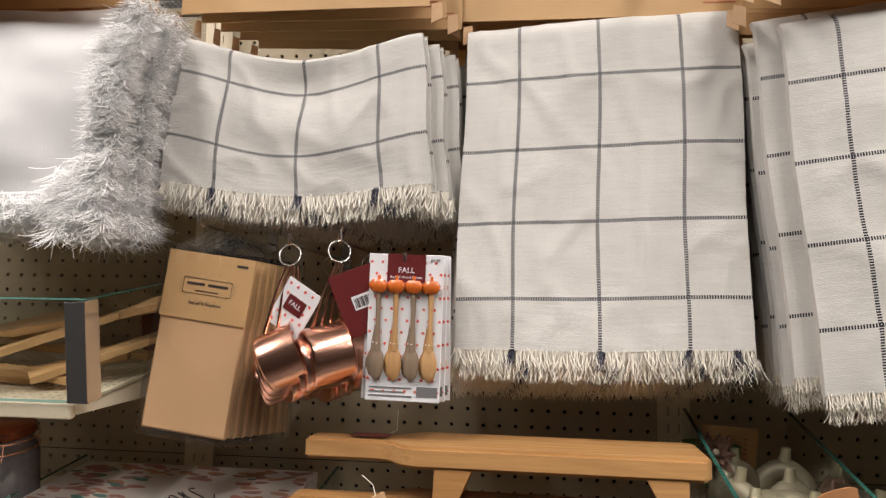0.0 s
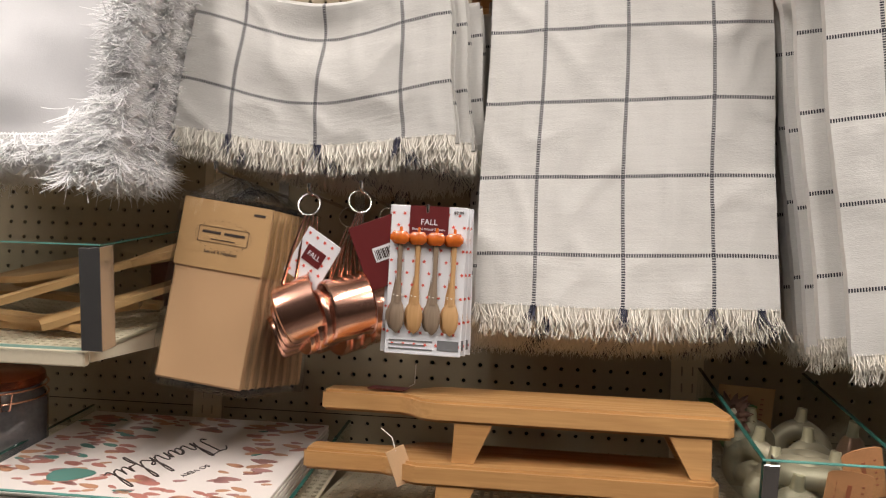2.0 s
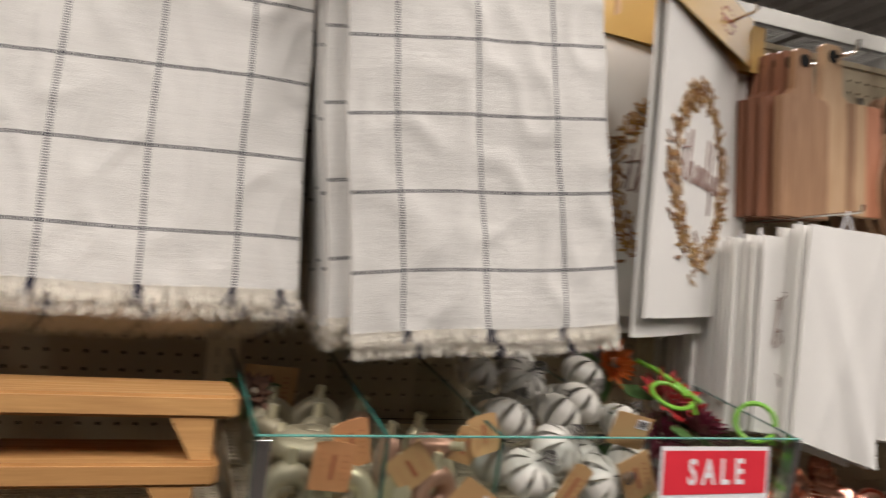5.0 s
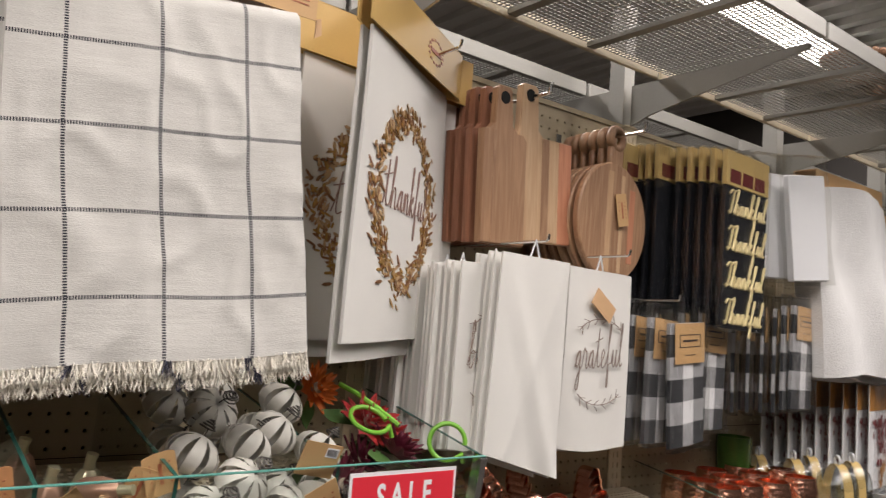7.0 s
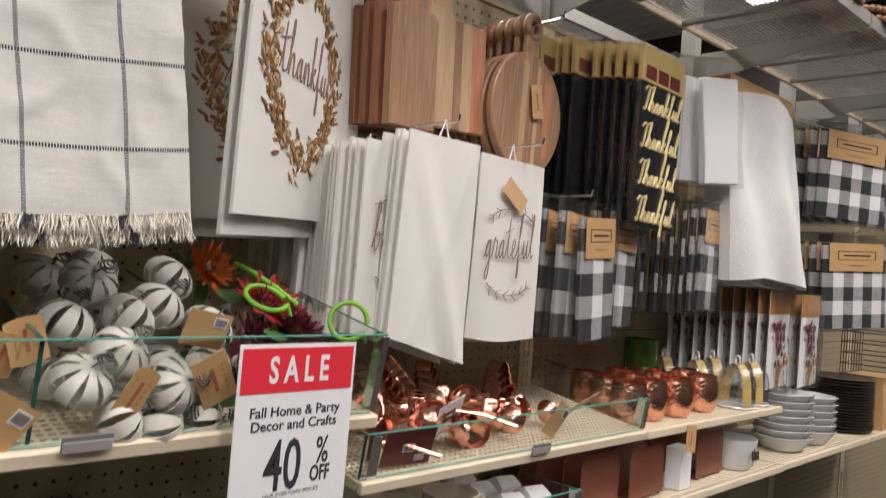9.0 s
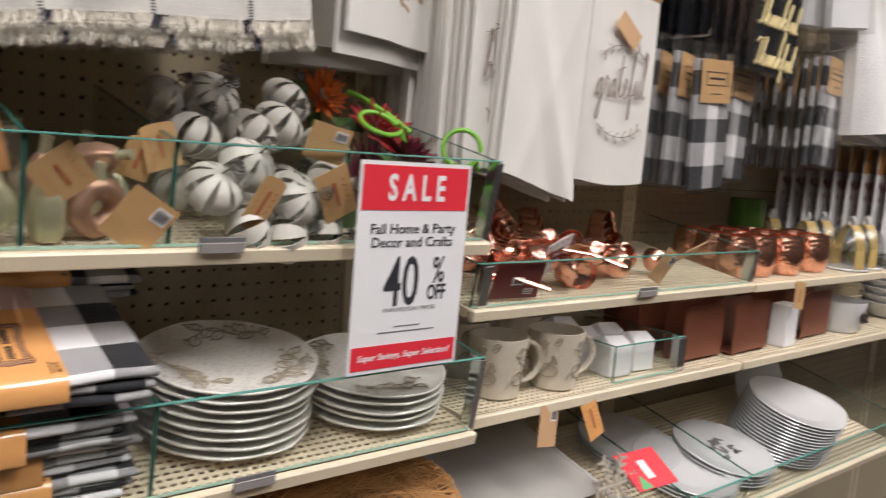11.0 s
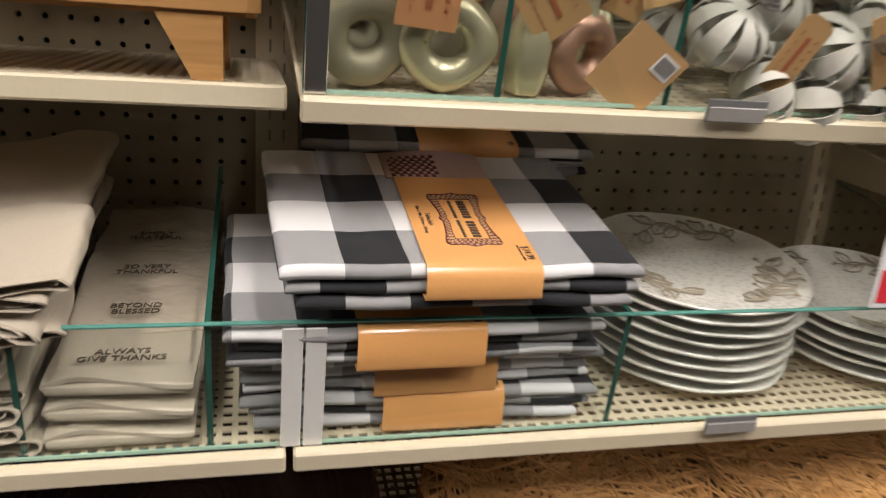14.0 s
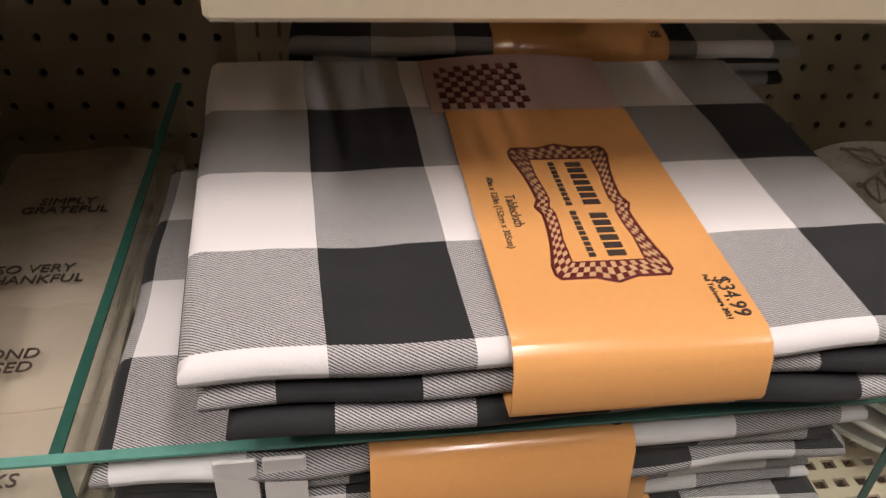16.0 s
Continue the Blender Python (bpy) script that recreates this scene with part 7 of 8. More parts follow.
def sack_towel(m, w, h, word, label, crease=0.0, size=0.075, layers=5, tag=False):
    t = thing("sack_towel", m, label, "tea towel", "flour sack towels")

    def face(u, v):
        y = -0.005 * math.sin(math.pi * u) - 0.003 * math.sin(7 * u + 2 * v)
        if crease:
            y -= crease * max(0.0, 0.5 - abs(u - 0.10 - 0.80 * (1 - v)) * 2.4) * (1.15 - v) + 0.4 * crease * max(0.0, 0.35 - abs(u - 0.95 + 0.75 * (1 - v)) * 2.6)
        return ((u - 0.5) * w * (1 - 0.04 * v), y, -h * (1 - v) - (0.0 if crease else 0.008 * math.sin(3 * u) * (1 - v)) - (0.040 * u * (1 - v) if crease else 0.0))

    part("front", Buf().sheet(face, 28, 28, (0, 0.004, 0)), OFFWHITE_CLOTH, t, "folded off-white cotton")
    for k in range(1, layers):
        part("fold", Buf().sheet(lambda u, v: Vector(face(u, v)) + Vector((-0.004 * k * (1 if k % 2 else 0.4), 0.015 * k, 0.004 * (k % 3) - 0.006)), 10, 10, (0, 0.006, 0)), OFFWHITE_CLOTH, t)
    if word:
        handwriting(word, w * 0.72, h * 0.25, 0.0010, THREAD, t, pose(-0.004, -0.0092, -h * 0.48, 0, -4, 0) @ FACE, "stitched word")
        b = Buf()
        sprig(b, 0, -h * 0.42, w * 0.38, 30, 150, -0.0098)
        sprig(b, 0, -h * 0.62, w * 0.38, 215, 325, -0.0098)
        part("sprig", b, THREAD, t, "stitched twig sprigs", smooth=False, kind="stuff")
    part("hanger_loop", Buf().tube([(-0.01, 0.004, 0), (0, 0.004, 0.03), (0.01, 0.004, 0)], 0.002, n=6), WHITE_PAPER, t, "white plastic loop")
    if tag:
        part("swing_tag", Buf().box(0.0, 0.07, -0.012, -0.011, -0.075, -0.04, m=pose(0, 0, 0, 0, 32, 0)), KRAFT_PALE, t, "kraft tag", smooth=False)
    return t


sack_towel(pose(0.868, -0.250, 1.672, 0, 0, 8), 0.19, 0.305, "blessed", "folded off-white towel embroidered with a word", tag=False)
sack_towel(pose(0.908, -0.305, 1.690, 0, 2.0, -4), 0.158, 0.330, "", "plain folded off-white towel with a diagonal crease", 0.022)
sack_towel(pose(1.150, -0.245, 1.690, 0, 1, 3), 0.205, 0.338, "grateful", "folded off-white towel embroidered with a word and sprigs", tag=True)
for k in range(1, 4):
    sack_towel(pose(0.845 + 0.012 * k, -0.235 + 0.06 * k, 1.665, 0, 0, 8), 0.19, 0.30, "", "folded off-white towel hanging deep on the hook", 0.0)
    sack_towel(pose(1.10 + 0.01 * k, -0.215 + 0.055 * k, 1.680, 0, 0, 6), 0.2, 0.33, "", "folded off-white towel hanging deep on the hook", 0.0)
peg_hook(0.935, 1.722, 0.30, label="thin zinc hook holding towels")
peg_hook(1.172, 1.722, 0.29, label="thin zinc hook holding towels")

# ---- buffalo check napkin packs ----
def plaid_pack(m, w, h, label, cardh=0.085, small=True):
    t = thing("plaid_napkin_pack", m, label, "napkins", "bagged plaid napkins")
    part("cloth", Buf().sheet(lambda u, v: ((u - 0.5) * w, -0.003 * math.sin(5 * u), -h * (1 - v)), 10, 12, (0, 0.008, 0), lambda u, v: (u * w, v * h)), BUFFALO_SMALL, t, "black and white check cotton")
    part("label_card", Buf().box(-w * 0.42, w * 0.42, -0.006, -0.0048, -cardh, 0.0), KRAFT, t, "kraft label card", smooth=False)
    b = Buf()
    for a, c, d, e in ((-0.3, 0.3, 0.40, 0.42), (-0.3, 0.3, 0.70, 0.72), (-0.3, -0.285, 0.40, 0.72), (0.285, 0.3, 0.40, 0.72), (-0.21, 0.21, 0.54, 0.59), (-0.15, 0.15, 0.2, 0.22)):
        b.box(a * w, c * w, -0.0066, -0.006, -cardh * (1 - d), -cardh * (1 - e))
    part("emblem", b, INK, t, "printed frame emblem", smooth=False, kind="stuff")
    part("bag", Buf().sheet(lambda u, v: ((u - 0.5) * w * 1.06, -0.009 - 0.002 * math.sin(9 * u + 12 * v), -h * 1.03 * (1 - v) + 0.03 * v), 10, 14, (0, 0.018, 0)), WRAP, t, "clear plastic bag").visible_shadow = False
    return t


PP = plaid_pack(pose(1.408, -0.270, 1.604, 0, -4, 4), 0.140, 0.258, "black and white checked napkins in a clear bag")
for x, y, z, rz in ((1.372, -0.238, 1.608, 12), (1.345, -0.200, 1.61, 20), (1.33, -0.165, 1.61, 26), (1.32, -0.13, 1.61, 20), (1.565, -0.232, 1.628, 4), (1.53, -0.20, 1.625, 14), (1.49, -0.15, 1.62, 22), (1.48, -0.11, 1.62, 22),
                    (1.950, -0.252, 1.672, 6), (1.92, -0.225, 1.668, 20), (1.90, -0.20, 1.66, 30), (1.85, -0.19, 1.66, 34), (1.80, -0.18, 1.66, 36), (1.75, -0.17, 1.66, 36), (1.70, -0.16, 1.66, 36)):
    copy_thing(PP, pose(x, y, z, 0, 2, rz))
for hx, hz in ((1.385, 1.65), (1.515, 1.665), (1.985, 1.70)):
    peg_hook(hx, hz, 0.26)

# ---- black banners with gold words ----
BLACK_CARD = surface("black_gloss_card", (0.012, 0.013, 0.016), 0.25, vary=0.2, coat=0.3)
GOLD_FOIL = surface("gold_foil", (0.66, 0.55, 0.28), 0.4, metal=0.25, vary=0.1)


def banner_pack(m, words, label):
    t = thing("banner_pack", m, label, "banner", "bagged word banners")
    part("panel", Buf().box(-0.095, 0.095, -0.003, 0.005, -0.37, -0.05, 0.001), BLACK_CARD, t, "black panel", smooth=False)
    part("header", Buf().box(-0.096, 0.096, -0.005, 0.006, -0.05, 0.03, 0.001), OLIVE_GOLD, t, "golden header card", smooth=False)
    for k in range(3):
        part("picture", Buf().box(-0.08 + 0.055 * k, -0.035 + 0.055 * k, -0.0058, -0.005, -0.042, -0.012), MAROON, t, "small printed picture", smooth=False)
    if words:
        for k in range(4):
            handwriting("Thankful", 0.168, 0.058, 0.0026, GOLD_FOIL, t, pose(0.0, -0.0045, -0.096 - 0.082 * k) @ FACE, "gold foil word", 0.25)
    part("bag", Buf().sheet(lambda u, v: ((u - 0.5) * 0.2, -0.008 - 0.0015 * math.sin(11 * u + 9 * v), -0.378 + 0.41 * v), 10, 14, (0, 0.016, 0)), WRAP, t, "clear plastic sleeve").visible_shadow = False
    return t


banner_pack(pose(1.600, -0.282, 1.968, 0, 1.0, 2), True, "black banner pack with gold foil words, hung")
BP = banner_pack(pose(1.595, -0.250, 1.975, 0, 0, 4), False, "black banner pack hung deeper on the hook")
for k in range(1, 5):
    copy_thing(BP, pose(1.595 - 0.012 * k, -0.250 + 0.022 * k, 1.978, 0, 0, 4))
for k in range(4):
    copy_thing(BP, pose(1.505 - 0.008 * k, -0.165 + 0.02 * k, 1.978, 0, 0, 4))
for k in range(4):
    copy_thing(BP, pose(1.43 - 0.008 * k, -0.125 + 0.02 * k, 1.972, 0, 0, 4))

# ---- white throw, white pack, far plaid packs ----
FLEECE = surface("white_fleece", (0.72, 0.71, 0.69), 0.95, vary=0.08, big=14, fine=220, bump=0.8, dist=0.003, sheen=0.4)


def fleece_throw(m, label):
    """A thick throw folded over a card; it swells and swings out towards its foot."""
    t = thing("fleece_throw", m, label, "throw blanket")

    def fold(u, v, k):
        drop = 1 - v
        w = Vector((u * 4 + k * 3, v * 2.5, 1.0 + k))
        x = (u - 0.5) * (0.44 + 0.12 * drop) + 0.130 * drop + 0.055 * k * drop
        y = -0.030 * math.sin(math.pi * u) ** 0.6 - 0.014 * math.sin(11 * u + 2 * v) * (0.3 + drop) - 0.016 * drop + 0.034 * k + 0.016 * noise.noise(w)
        z = -0.49 * drop + 0.014 * math.sin(5 * u + 2 * k) * drop + 0.022 * math.sin(math.pi * u) * (1 - drop) ** 3
        return (x, y, z)

    for k in range(3):
        part("fold", Buf().sheet(lambda u, v: fold(u, v, k), 34, 26, (0, 0.03, 0)), FLEECE, t, "soft white fleece fold")
    part("header_card", Buf().box(-0.20, 0.20, -0.008, -0.006, -0.01, 0.05).box(-0.20, 0.20, 0.05, 0.052, 0.0, 0.05).box(-0.20, 0.20, -0.008, 0.052, 0.05, 0.052), KRAFT, t, "kraft header card", smooth=False)
    return t


fleece_throw(pose(2.150, -0.265, 1.985, 0, 0, 0), "soft white fleece throw on a kraft header")
wp = thing("white_pack", pose(1.880, -0.275, 2.005, 0, -5, -22), "white paper pack in clear film, hung", "paper pack")
part("sheets", Buf().box(-0.056, 0.056, -0.01, 0.012, -0.27, 0.0, 0.003), WHITE_PAPER, wp)
part("bag", Buf().sheet(lambda u, v: ((u - 0.5) * 0.13, -0.015 - 0.004 * math.sin(8 * u + 10 * v), -0.28 + 0.33 * v), 8, 12, (0, 0.03, 0)), WRAP, wp).visible_shadow = False
copy_thing(wp, pose(1.840, -0.21, 2.010, 0, -2, -10))
FP = plaid_pack(pose(2.830, -0.300, 2.020, 0, 2, -25), 0.30, 0.29, "large black and white checked cloth pack, hung", 0.095)
for k in range(1, 6):
    copy_thing(FP, pose(2.820 - 0.012 * k, -0.300 + 0.040 * k, 2.018, 0, 2, -16))
copy_thing(FP, pose(3.21, -0.30, 2.02, 0, 2, -20))
for k in range(5):
    copy_thing(FP, pose(2.885 - 0.012 * k, -0.300 + 0.040 * k, 1.655, 0, -3, -22 + 2 * k))
copy_thing(FP, pose(3.26, -0.29, 1.66, 0, 1, -18))
peg_hook(2.83, 2.05, 0.30)
peg_hook(2.885, 1.69, 0.30)

# ---- carded floral picks ----
WINE_PRINT = surface("wine_flower_print", (0.20, 0.03, 0.035), 0.5, vary=0.4, big=40)
OCHRE_PRINT = surface("ochre_print", (0.48, 0.22, 0.05), 0.5, vary=0.3, big=40)


def flower_card(m, label):
    rg = random.Random(3)
    t = thing("floral_card", m, label, "craft pack", "carded florals")
    part("card", Buf().box(-0.10, 0.10, 0, 0.002, -0.29, 0.0), WHITE_PAPER, t, "pale card", smooth=False)
    part("top_band", Buf().box(-0.10, 0.10, -0.001, 0.0, -0.07, 0.0), OCHRE_PRINT, t, "orange leaf band", smooth=False)
    b, g = Buf(), Buf()
    for i in range(46):
        x, z = rg.gauss(0, 0.035), rg.uniform(-0.22, -0.085)
        leaf_shape(b, x, -0.003 - 0.004 * rg.random(), z, rg.uniform(0.008, 0.018), rg.random() * 3)
    for i in range(10):
        leaf_shape(g, rg.uniform(-0.02, 0.08), -0.006, rg.uniform(-0.28, -0.2), rg.uniform(0.012, 0.02), rg.random() * 3)
    part("dark_blooms", b, WINE_PRINT, t, "wine-red blooms", smooth=False, kind="stuff")
    part("ochre_leaves", g, OCHRE_PRINT, t, "ochre leaves", smooth=False, kind="stuff")
    part("bag", Buf().sheet(lambda u, v: ((u - 0.5) * 0.21, -0.014 - 0.002 * math.sin(9 * u), -0.295 + 0.3 * v), 6, 8, (0, 0.018, 0)), WRAP, t).visible_shadow = False
    return t


FC = flower_card(pose(2.40, -0.258, 1.475, 0, 0, 6), "wine-red floral pick set on a printed card")
for k in range(1, 9):
    copy_thing(FC, pose(2.40 - 0.026 * k, -0.258 + 0.026 * k, 1.475, 0, 0, 8))
copy_thing(FC, pose(2.63, -0.262, 1.468, 0, 0, 6))
for k in range(1, 4):
    copy_thing(FC, pose(2.63 - 0.02 * k, -0.262 + 0.03 * k, 1.468, 0, 0, 8))

# ---- copper measuring sets heaped in the glass tray ----
rng = random.Random(31)
for i in range(7):
    copy_thing(CU, CUP_TRAY @ pose(0.830 + 0.056 * i + rng.uniform(-0.01, 0.01), -0.17 + rng.uniform(-0.05, 0.02), 0.040 + 0.010 * (i % 3), 82 + rng.uniform(-8, 8), rng.uniform(-20, 20), rng.uniform(-60, 60)) @ Matrix.Scale(0.82, 4))
for i in range(34):
    solo("foil_cup", Buf().lathe([(0, 0), (0.018, 0.001), (0.026, 0.014), (0.027, 0.022), (0.025, 0.022), (0.022, 0.012), (0, 0.004)], 22), COPPER_FOIL,
         CUP_TRAY @ pose(0.82 + 0.0145 * i + rng.uniform(-0.015, 0.015), -0.27 + 0.13 * rng.random(), 0.026 + 0.03 * (i % 3) * 0.7 * (1 - i / 40), rng.uniform(20, 110), rng.uniform(-40, 40), rng.uniform(0, 360)), "shiny copper measuring cup in a heap", "measuring cup", "heaped copper cups")
for i in range(4):
    x = 0.82 + 0.06 * i
    solo("copper_spoon", Buf().tube([(0, 0, 0), (0.05, 0.02, 0.006), (0.11, 0.03, 0.004)], [0.003, 0.004, 0.0045], n=8, flat=0.5), COPPER, CUP_TRAY @ pose(x, -0.27 + 0.02 * (i % 3), 0.04 + 0.012 * (i % 4), 0, rng.uniform(-14, 14), rng.uniform(-60, 40)), "long copper spoon handle in the heap", "spoon", "copper spoon handles")
hang_tag(CUP_TRAY @ pose(0.872, -0.308, 0.068, 8, 0, -4), 0.10, 0.064, MAROON, "dark brown card with a barcode label", False, True)
hang_tag(CUP_TRAY @ pose(0.975, -0.285, 0.098, 20, -18, 6), 0.066, 0.075, WHITE_PAPER, "white tag with red leaves and a maroon panel", True)
kraft_tag(CUP_TRAY @ pose(1.12, -0.22, 0.050, 60, 10, -8), 0.10, 0.032, KRAFT_PALE, "pale kraft label strip", False, False)
kraft_tag(CUP_TRAY @ pose(1.25, -0.29, 0.012, 10, 25, 0), 0.045, 0.07, KRAFT_PALE, "pale kraft tag with a barcode", True, False)
kraft_tag(CUP_TRAY @ pose(1.38, -0.26, 0.045, 40, -18, 0), 0.08, 0.045, KRAFT_PALE, "pale kraft tag among copper cups", False, False)

# ---- copper mugs, cloches, green mug ----
def copper_mug(m, label):
    t = thing("copper_mug", m, label, "mug", "hammered copper mugs")
    part("body", Buf().lathe([(0, 0), (0.030, 0), (0.036, 0.006), (0.044, 0.035), (0.044, 0.06), (0.039, 0.088), (0.038, 0.094), (0.0365, 0.094), (0.0375, 0.086), (0.042, 0.058), (0.042, 0.036), (0.034, 0.008), (0, 0.004)], 36), COPPER_HAM, t, "hammered copper barrel")
    part("handle", Buf().tube([(0.038, 0, 0.08), (0.062, 0, 0.083), (0.070, 0, 0.06), (0.066, 0, 0.03), (0.043, 0, 0.02)], [0.004, 0.0042, 0.0045, 0.0042, 0.004], n=8), COPPER, t, "plain copper handle")
    return t


CM = copper_mug(pose(1.812, -0.252, 1.1495, 0, 0, 60), "hammered copper mug on the shelf")
for x, y in ((1.955, -0.246), (1.700, -0.245), (1.745, -0.17), (1.88, -0.165), (1.63, -0.175), (1.66, -0.095), (1.80, -0.095), (1.58 + 0.03, -0.245), (2.02, -0.165), (1.94, -0.09)):
    copy_thing(CM, pose(x, y, 1.1495, 0, 0, rng.uniform(20, 160)))
BOTTLE_GREEN = surface("green_glass_mug", (0.05, 0.11, 0.02), 0.2, vary=0.2, coat=0.4)
gm = thing("green_tumbler", pose(1.965, -0.055, 1.1495), "dark green glass tumbler at the back", "tumbler")
part("body", Buf().lathe([(0, 0), (0.042, 0), (0.046, 0.08), (0.047, 0.165), (0.044, 0.165), (0.043, 0.08), (0, 0.006)], 30), BOTTLE_GREEN, gm)


def cloche(m, label):
    t = thing("glass_cloche", m, label, "cloche", "small glass cloches")
    g = part("dome", Buf().lathe([(0.052, 0.006), (0.053, 0.06), (0.047, 0.088), (0.028, 0.108), (0.008, 0.114), (0.0, 0.115)], 32, closed=True), CLOCHE_GLASS, t, "clear glass dome")
    g.visible_shadow = False
    part("base", Buf().lathe([(0, 0), (0.054, 0), (0.056, 0.003), (0.054, 0.006), (0, 0.006)], 32), PORCELAIN, t)
    part("knob", Buf().tube([(0.012 * math.cos(a), 0, 0.127 + 0.012 * math.sin(a)) for a in [2 * math.pi * i / 20 for i in range(20)]], 0.0035, n=8, closed=True), PORCELAIN, t, "glass ring knob")
    vs, n = [], 20
    for i in range(n + 1):
        a = math.pi * i / n
        for s in (-0.016, 0.016):
            vs.append((0.055 * math.cos(a), s * 0.75 - 0.002, 0.007 + 0.111 * math.sin(a) ** 0.8))
    bnd = Buf().add(vs + [(x * 1.02, y, z + 0.001) for x, y, z in vs], [(2 * i, 2 * i + 1, 2 * i + 3, 2 * i + 2) for i in range(n)] + [(2 * n + 2 + 2 * i, 2 * n + 2 + 2 * i + 2, 2 * n + 2 + 2 * i + 3, 2 * n + 2 + 2 * i + 1) for i in range(n)])
    part("paper_band", bnd, OLIVE_GOLD, t, "golden paper band")
    return t


CL = cloche(pose(2.125, -0.262, 1.1495, 0, 0, 55), "small clear glass cloche with a golden paper band")
for x, y in ((2.225, -0.255), (2.07, -0.17), (2.18, -0.16), (2.03, -0.09)):
    copy_thing(CL, pose(x, y, 1.1495, 0, 0, 50))
kraft_tag(pose(1.742, -0.338, 1.085, -4, 10, 0), 0.045, 0.062, KRAFT, "kraft tag hanging over the shelf lip", False, False)

# ---- stoneware mugs ----
def relief_mug(m, label):
    t = thing("stoneware_mug", m, label, "mug", "relief stoneware mugs")
    part("body", Buf().lathe([(0, 0), (0.036, 0), (0.039, 0.003), (0.043, 0.05), (0.050, 0.1), (0.050, 0.103), (0.0475, 0.103), (0.041, 0.05), (0.036, 0.008), (0, 0.006)], 44, None, lambda a, z: 1 + 0.008 * math.sin(4 * a + 30 * z)), STONEWARE, t, "antiqued cream stoneware")
    hd = Buf()
    for o in (0.0, 2.1, 4.2):
        pts = []
        for i in range(22):
            f = i / 21
            a = math.radians(80 - 165 * f)
            pts.append((0.045 + 0.042 * math.cos(a) + 0.003 * math.cos(14 * f + o), 0.003 * math.sin(14 * f + o), 0.055 + 0.036 * math.sin(a)))
        hd.tube(pts, 0.0032, n=7)
    part("handle", hd, STONEWARE, t, "twisted twig handle")
    b = Buf()

    def on(a, z):
        r = 0.0395 + 0.0105 * (z / 0.1) ** 1.2 + 0.0006
        return (r * math.cos(a), r * math.sin(a), z)

    for base in (-2.6, -1.2, 0.9, 2.2):
        b.tube([on(base - 0.5 + 0.1 * i, 0.022 + 0.006 * math.sin(i) + 0.004 * i) for i in range(10)], 0.0015, n=5)
        for da, z, L, s in ((-0.2, 0.078, 0.3, 1), (0.2, 0.062, 0.25, -1), (0.3, 0.086, 0.28, 1)):
            pts = []
            for i in range(11):
                q = i / 10 * 2
                fq, sg2 = (q, 1) if q <= 1 else (2 - q, -1)
                pts.append(on(base + da + L * fq, z + 0.010 * fq * s + 0.007 * math.sin(math.pi * fq) * sg2))
            b.tube(pts, 0.0013, n=5)
            b.tube([on(base + da, z), on(base + da + L, z + 0.010 * s)], 0.0010, n=4)
        bird = [on(base + 0.05 + 0.36 * math.cos(q) * (1 + 0.2 * math.cos(q)), 0.038 + 0.012 * math.sin(q)) for q in [2 * math.pi * i / 18 for i in range(18)]]
        b.tube(bird, 0.0017, n=5, closed=True)
        b.tube([on(base - 0.1, 0.036), on(base + 0.15, 0.042), on(base + 0.45, 0.03)], 0.0014, n=5)
        b.tube([on(base + 0.02, 0.062), on(base + 0.05, 0.075), on(base - 0.05, 0.09)], 0.0014, n=5)
    part("relief", b, ANTIQUE, t, "bird and branch relief lines")
    return t


RM = relief_mug(pose(0.881, -0.268, 0.9865, 0, 0, -12), "cream stoneware mug with bird relief and twig handle")
copy_thing(RM, pose(1.012, -0.276, 0.9865, 0, 0, -8))
copy_thing(RM, pose(0.90, -0.15, 0.9865, 0, 0, 30))
copy_thing(RM, pose(1.03, -0.15, 0.9865, 0, 0, 60))
kraft_tag(pose(0.928, -0.352, 0.914, -6, 10, 6), 0.048, 0.068, KRAFT_PALE, "pale kraft tag with a barcode over the shelf lip", True, False)
kraft_tag(pose(1.058, -0.352, 0.908, -6, -22, 0), 0.036, 0.076, GOLD_KRAFT, "golden kraft tag over the shelf lip", False)

# ---- white boxes, napkin holders, bowl ----
for i, (x, y) in enumerate(((1.175, -0.27), (1.255, -0.262), (1.175, -0.19), (1.255, -0.185), (1.20, -0.11))):
    wb = thing("white_gift_box", pose(x, y, 0.9865, 0, 0, -6), "small white gable-top box", "box", "small white boxes")
    part("body", Buf().box(-0.028, 0.028, -0.028, 0.028, 0, 0.058, 0.002), WHITE_PAPER, wb, smooth=False)
    part("roof", Buf().add([(-0.028, -0.028, 0.058), (0.028, -0.028, 0.058), (0.028, 0.028, 0.058), (-0.028, 0.028, 0.058), (-0.022, 0, 0.074), (0.028, 0, 0.072)], [(0, 1, 5, 4), (2, 3, 4, 5), (1, 2, 5), (3, 0, 4), (0, 3, 2, 1)]), WHITE_PAPER, wb, smooth=False)
glass_bin(1.125, 1.335, 0.335, 0.985, 0.07, label="low clear acrylic bin with metal corners", clips=(1.322,))
BROWN_METAL = surface("copper_brown_enamel", (0.24, 0.085, 0.05), 0.35, metal=0.4, vary=0.12, big=14, fine=120, bump=0.25)


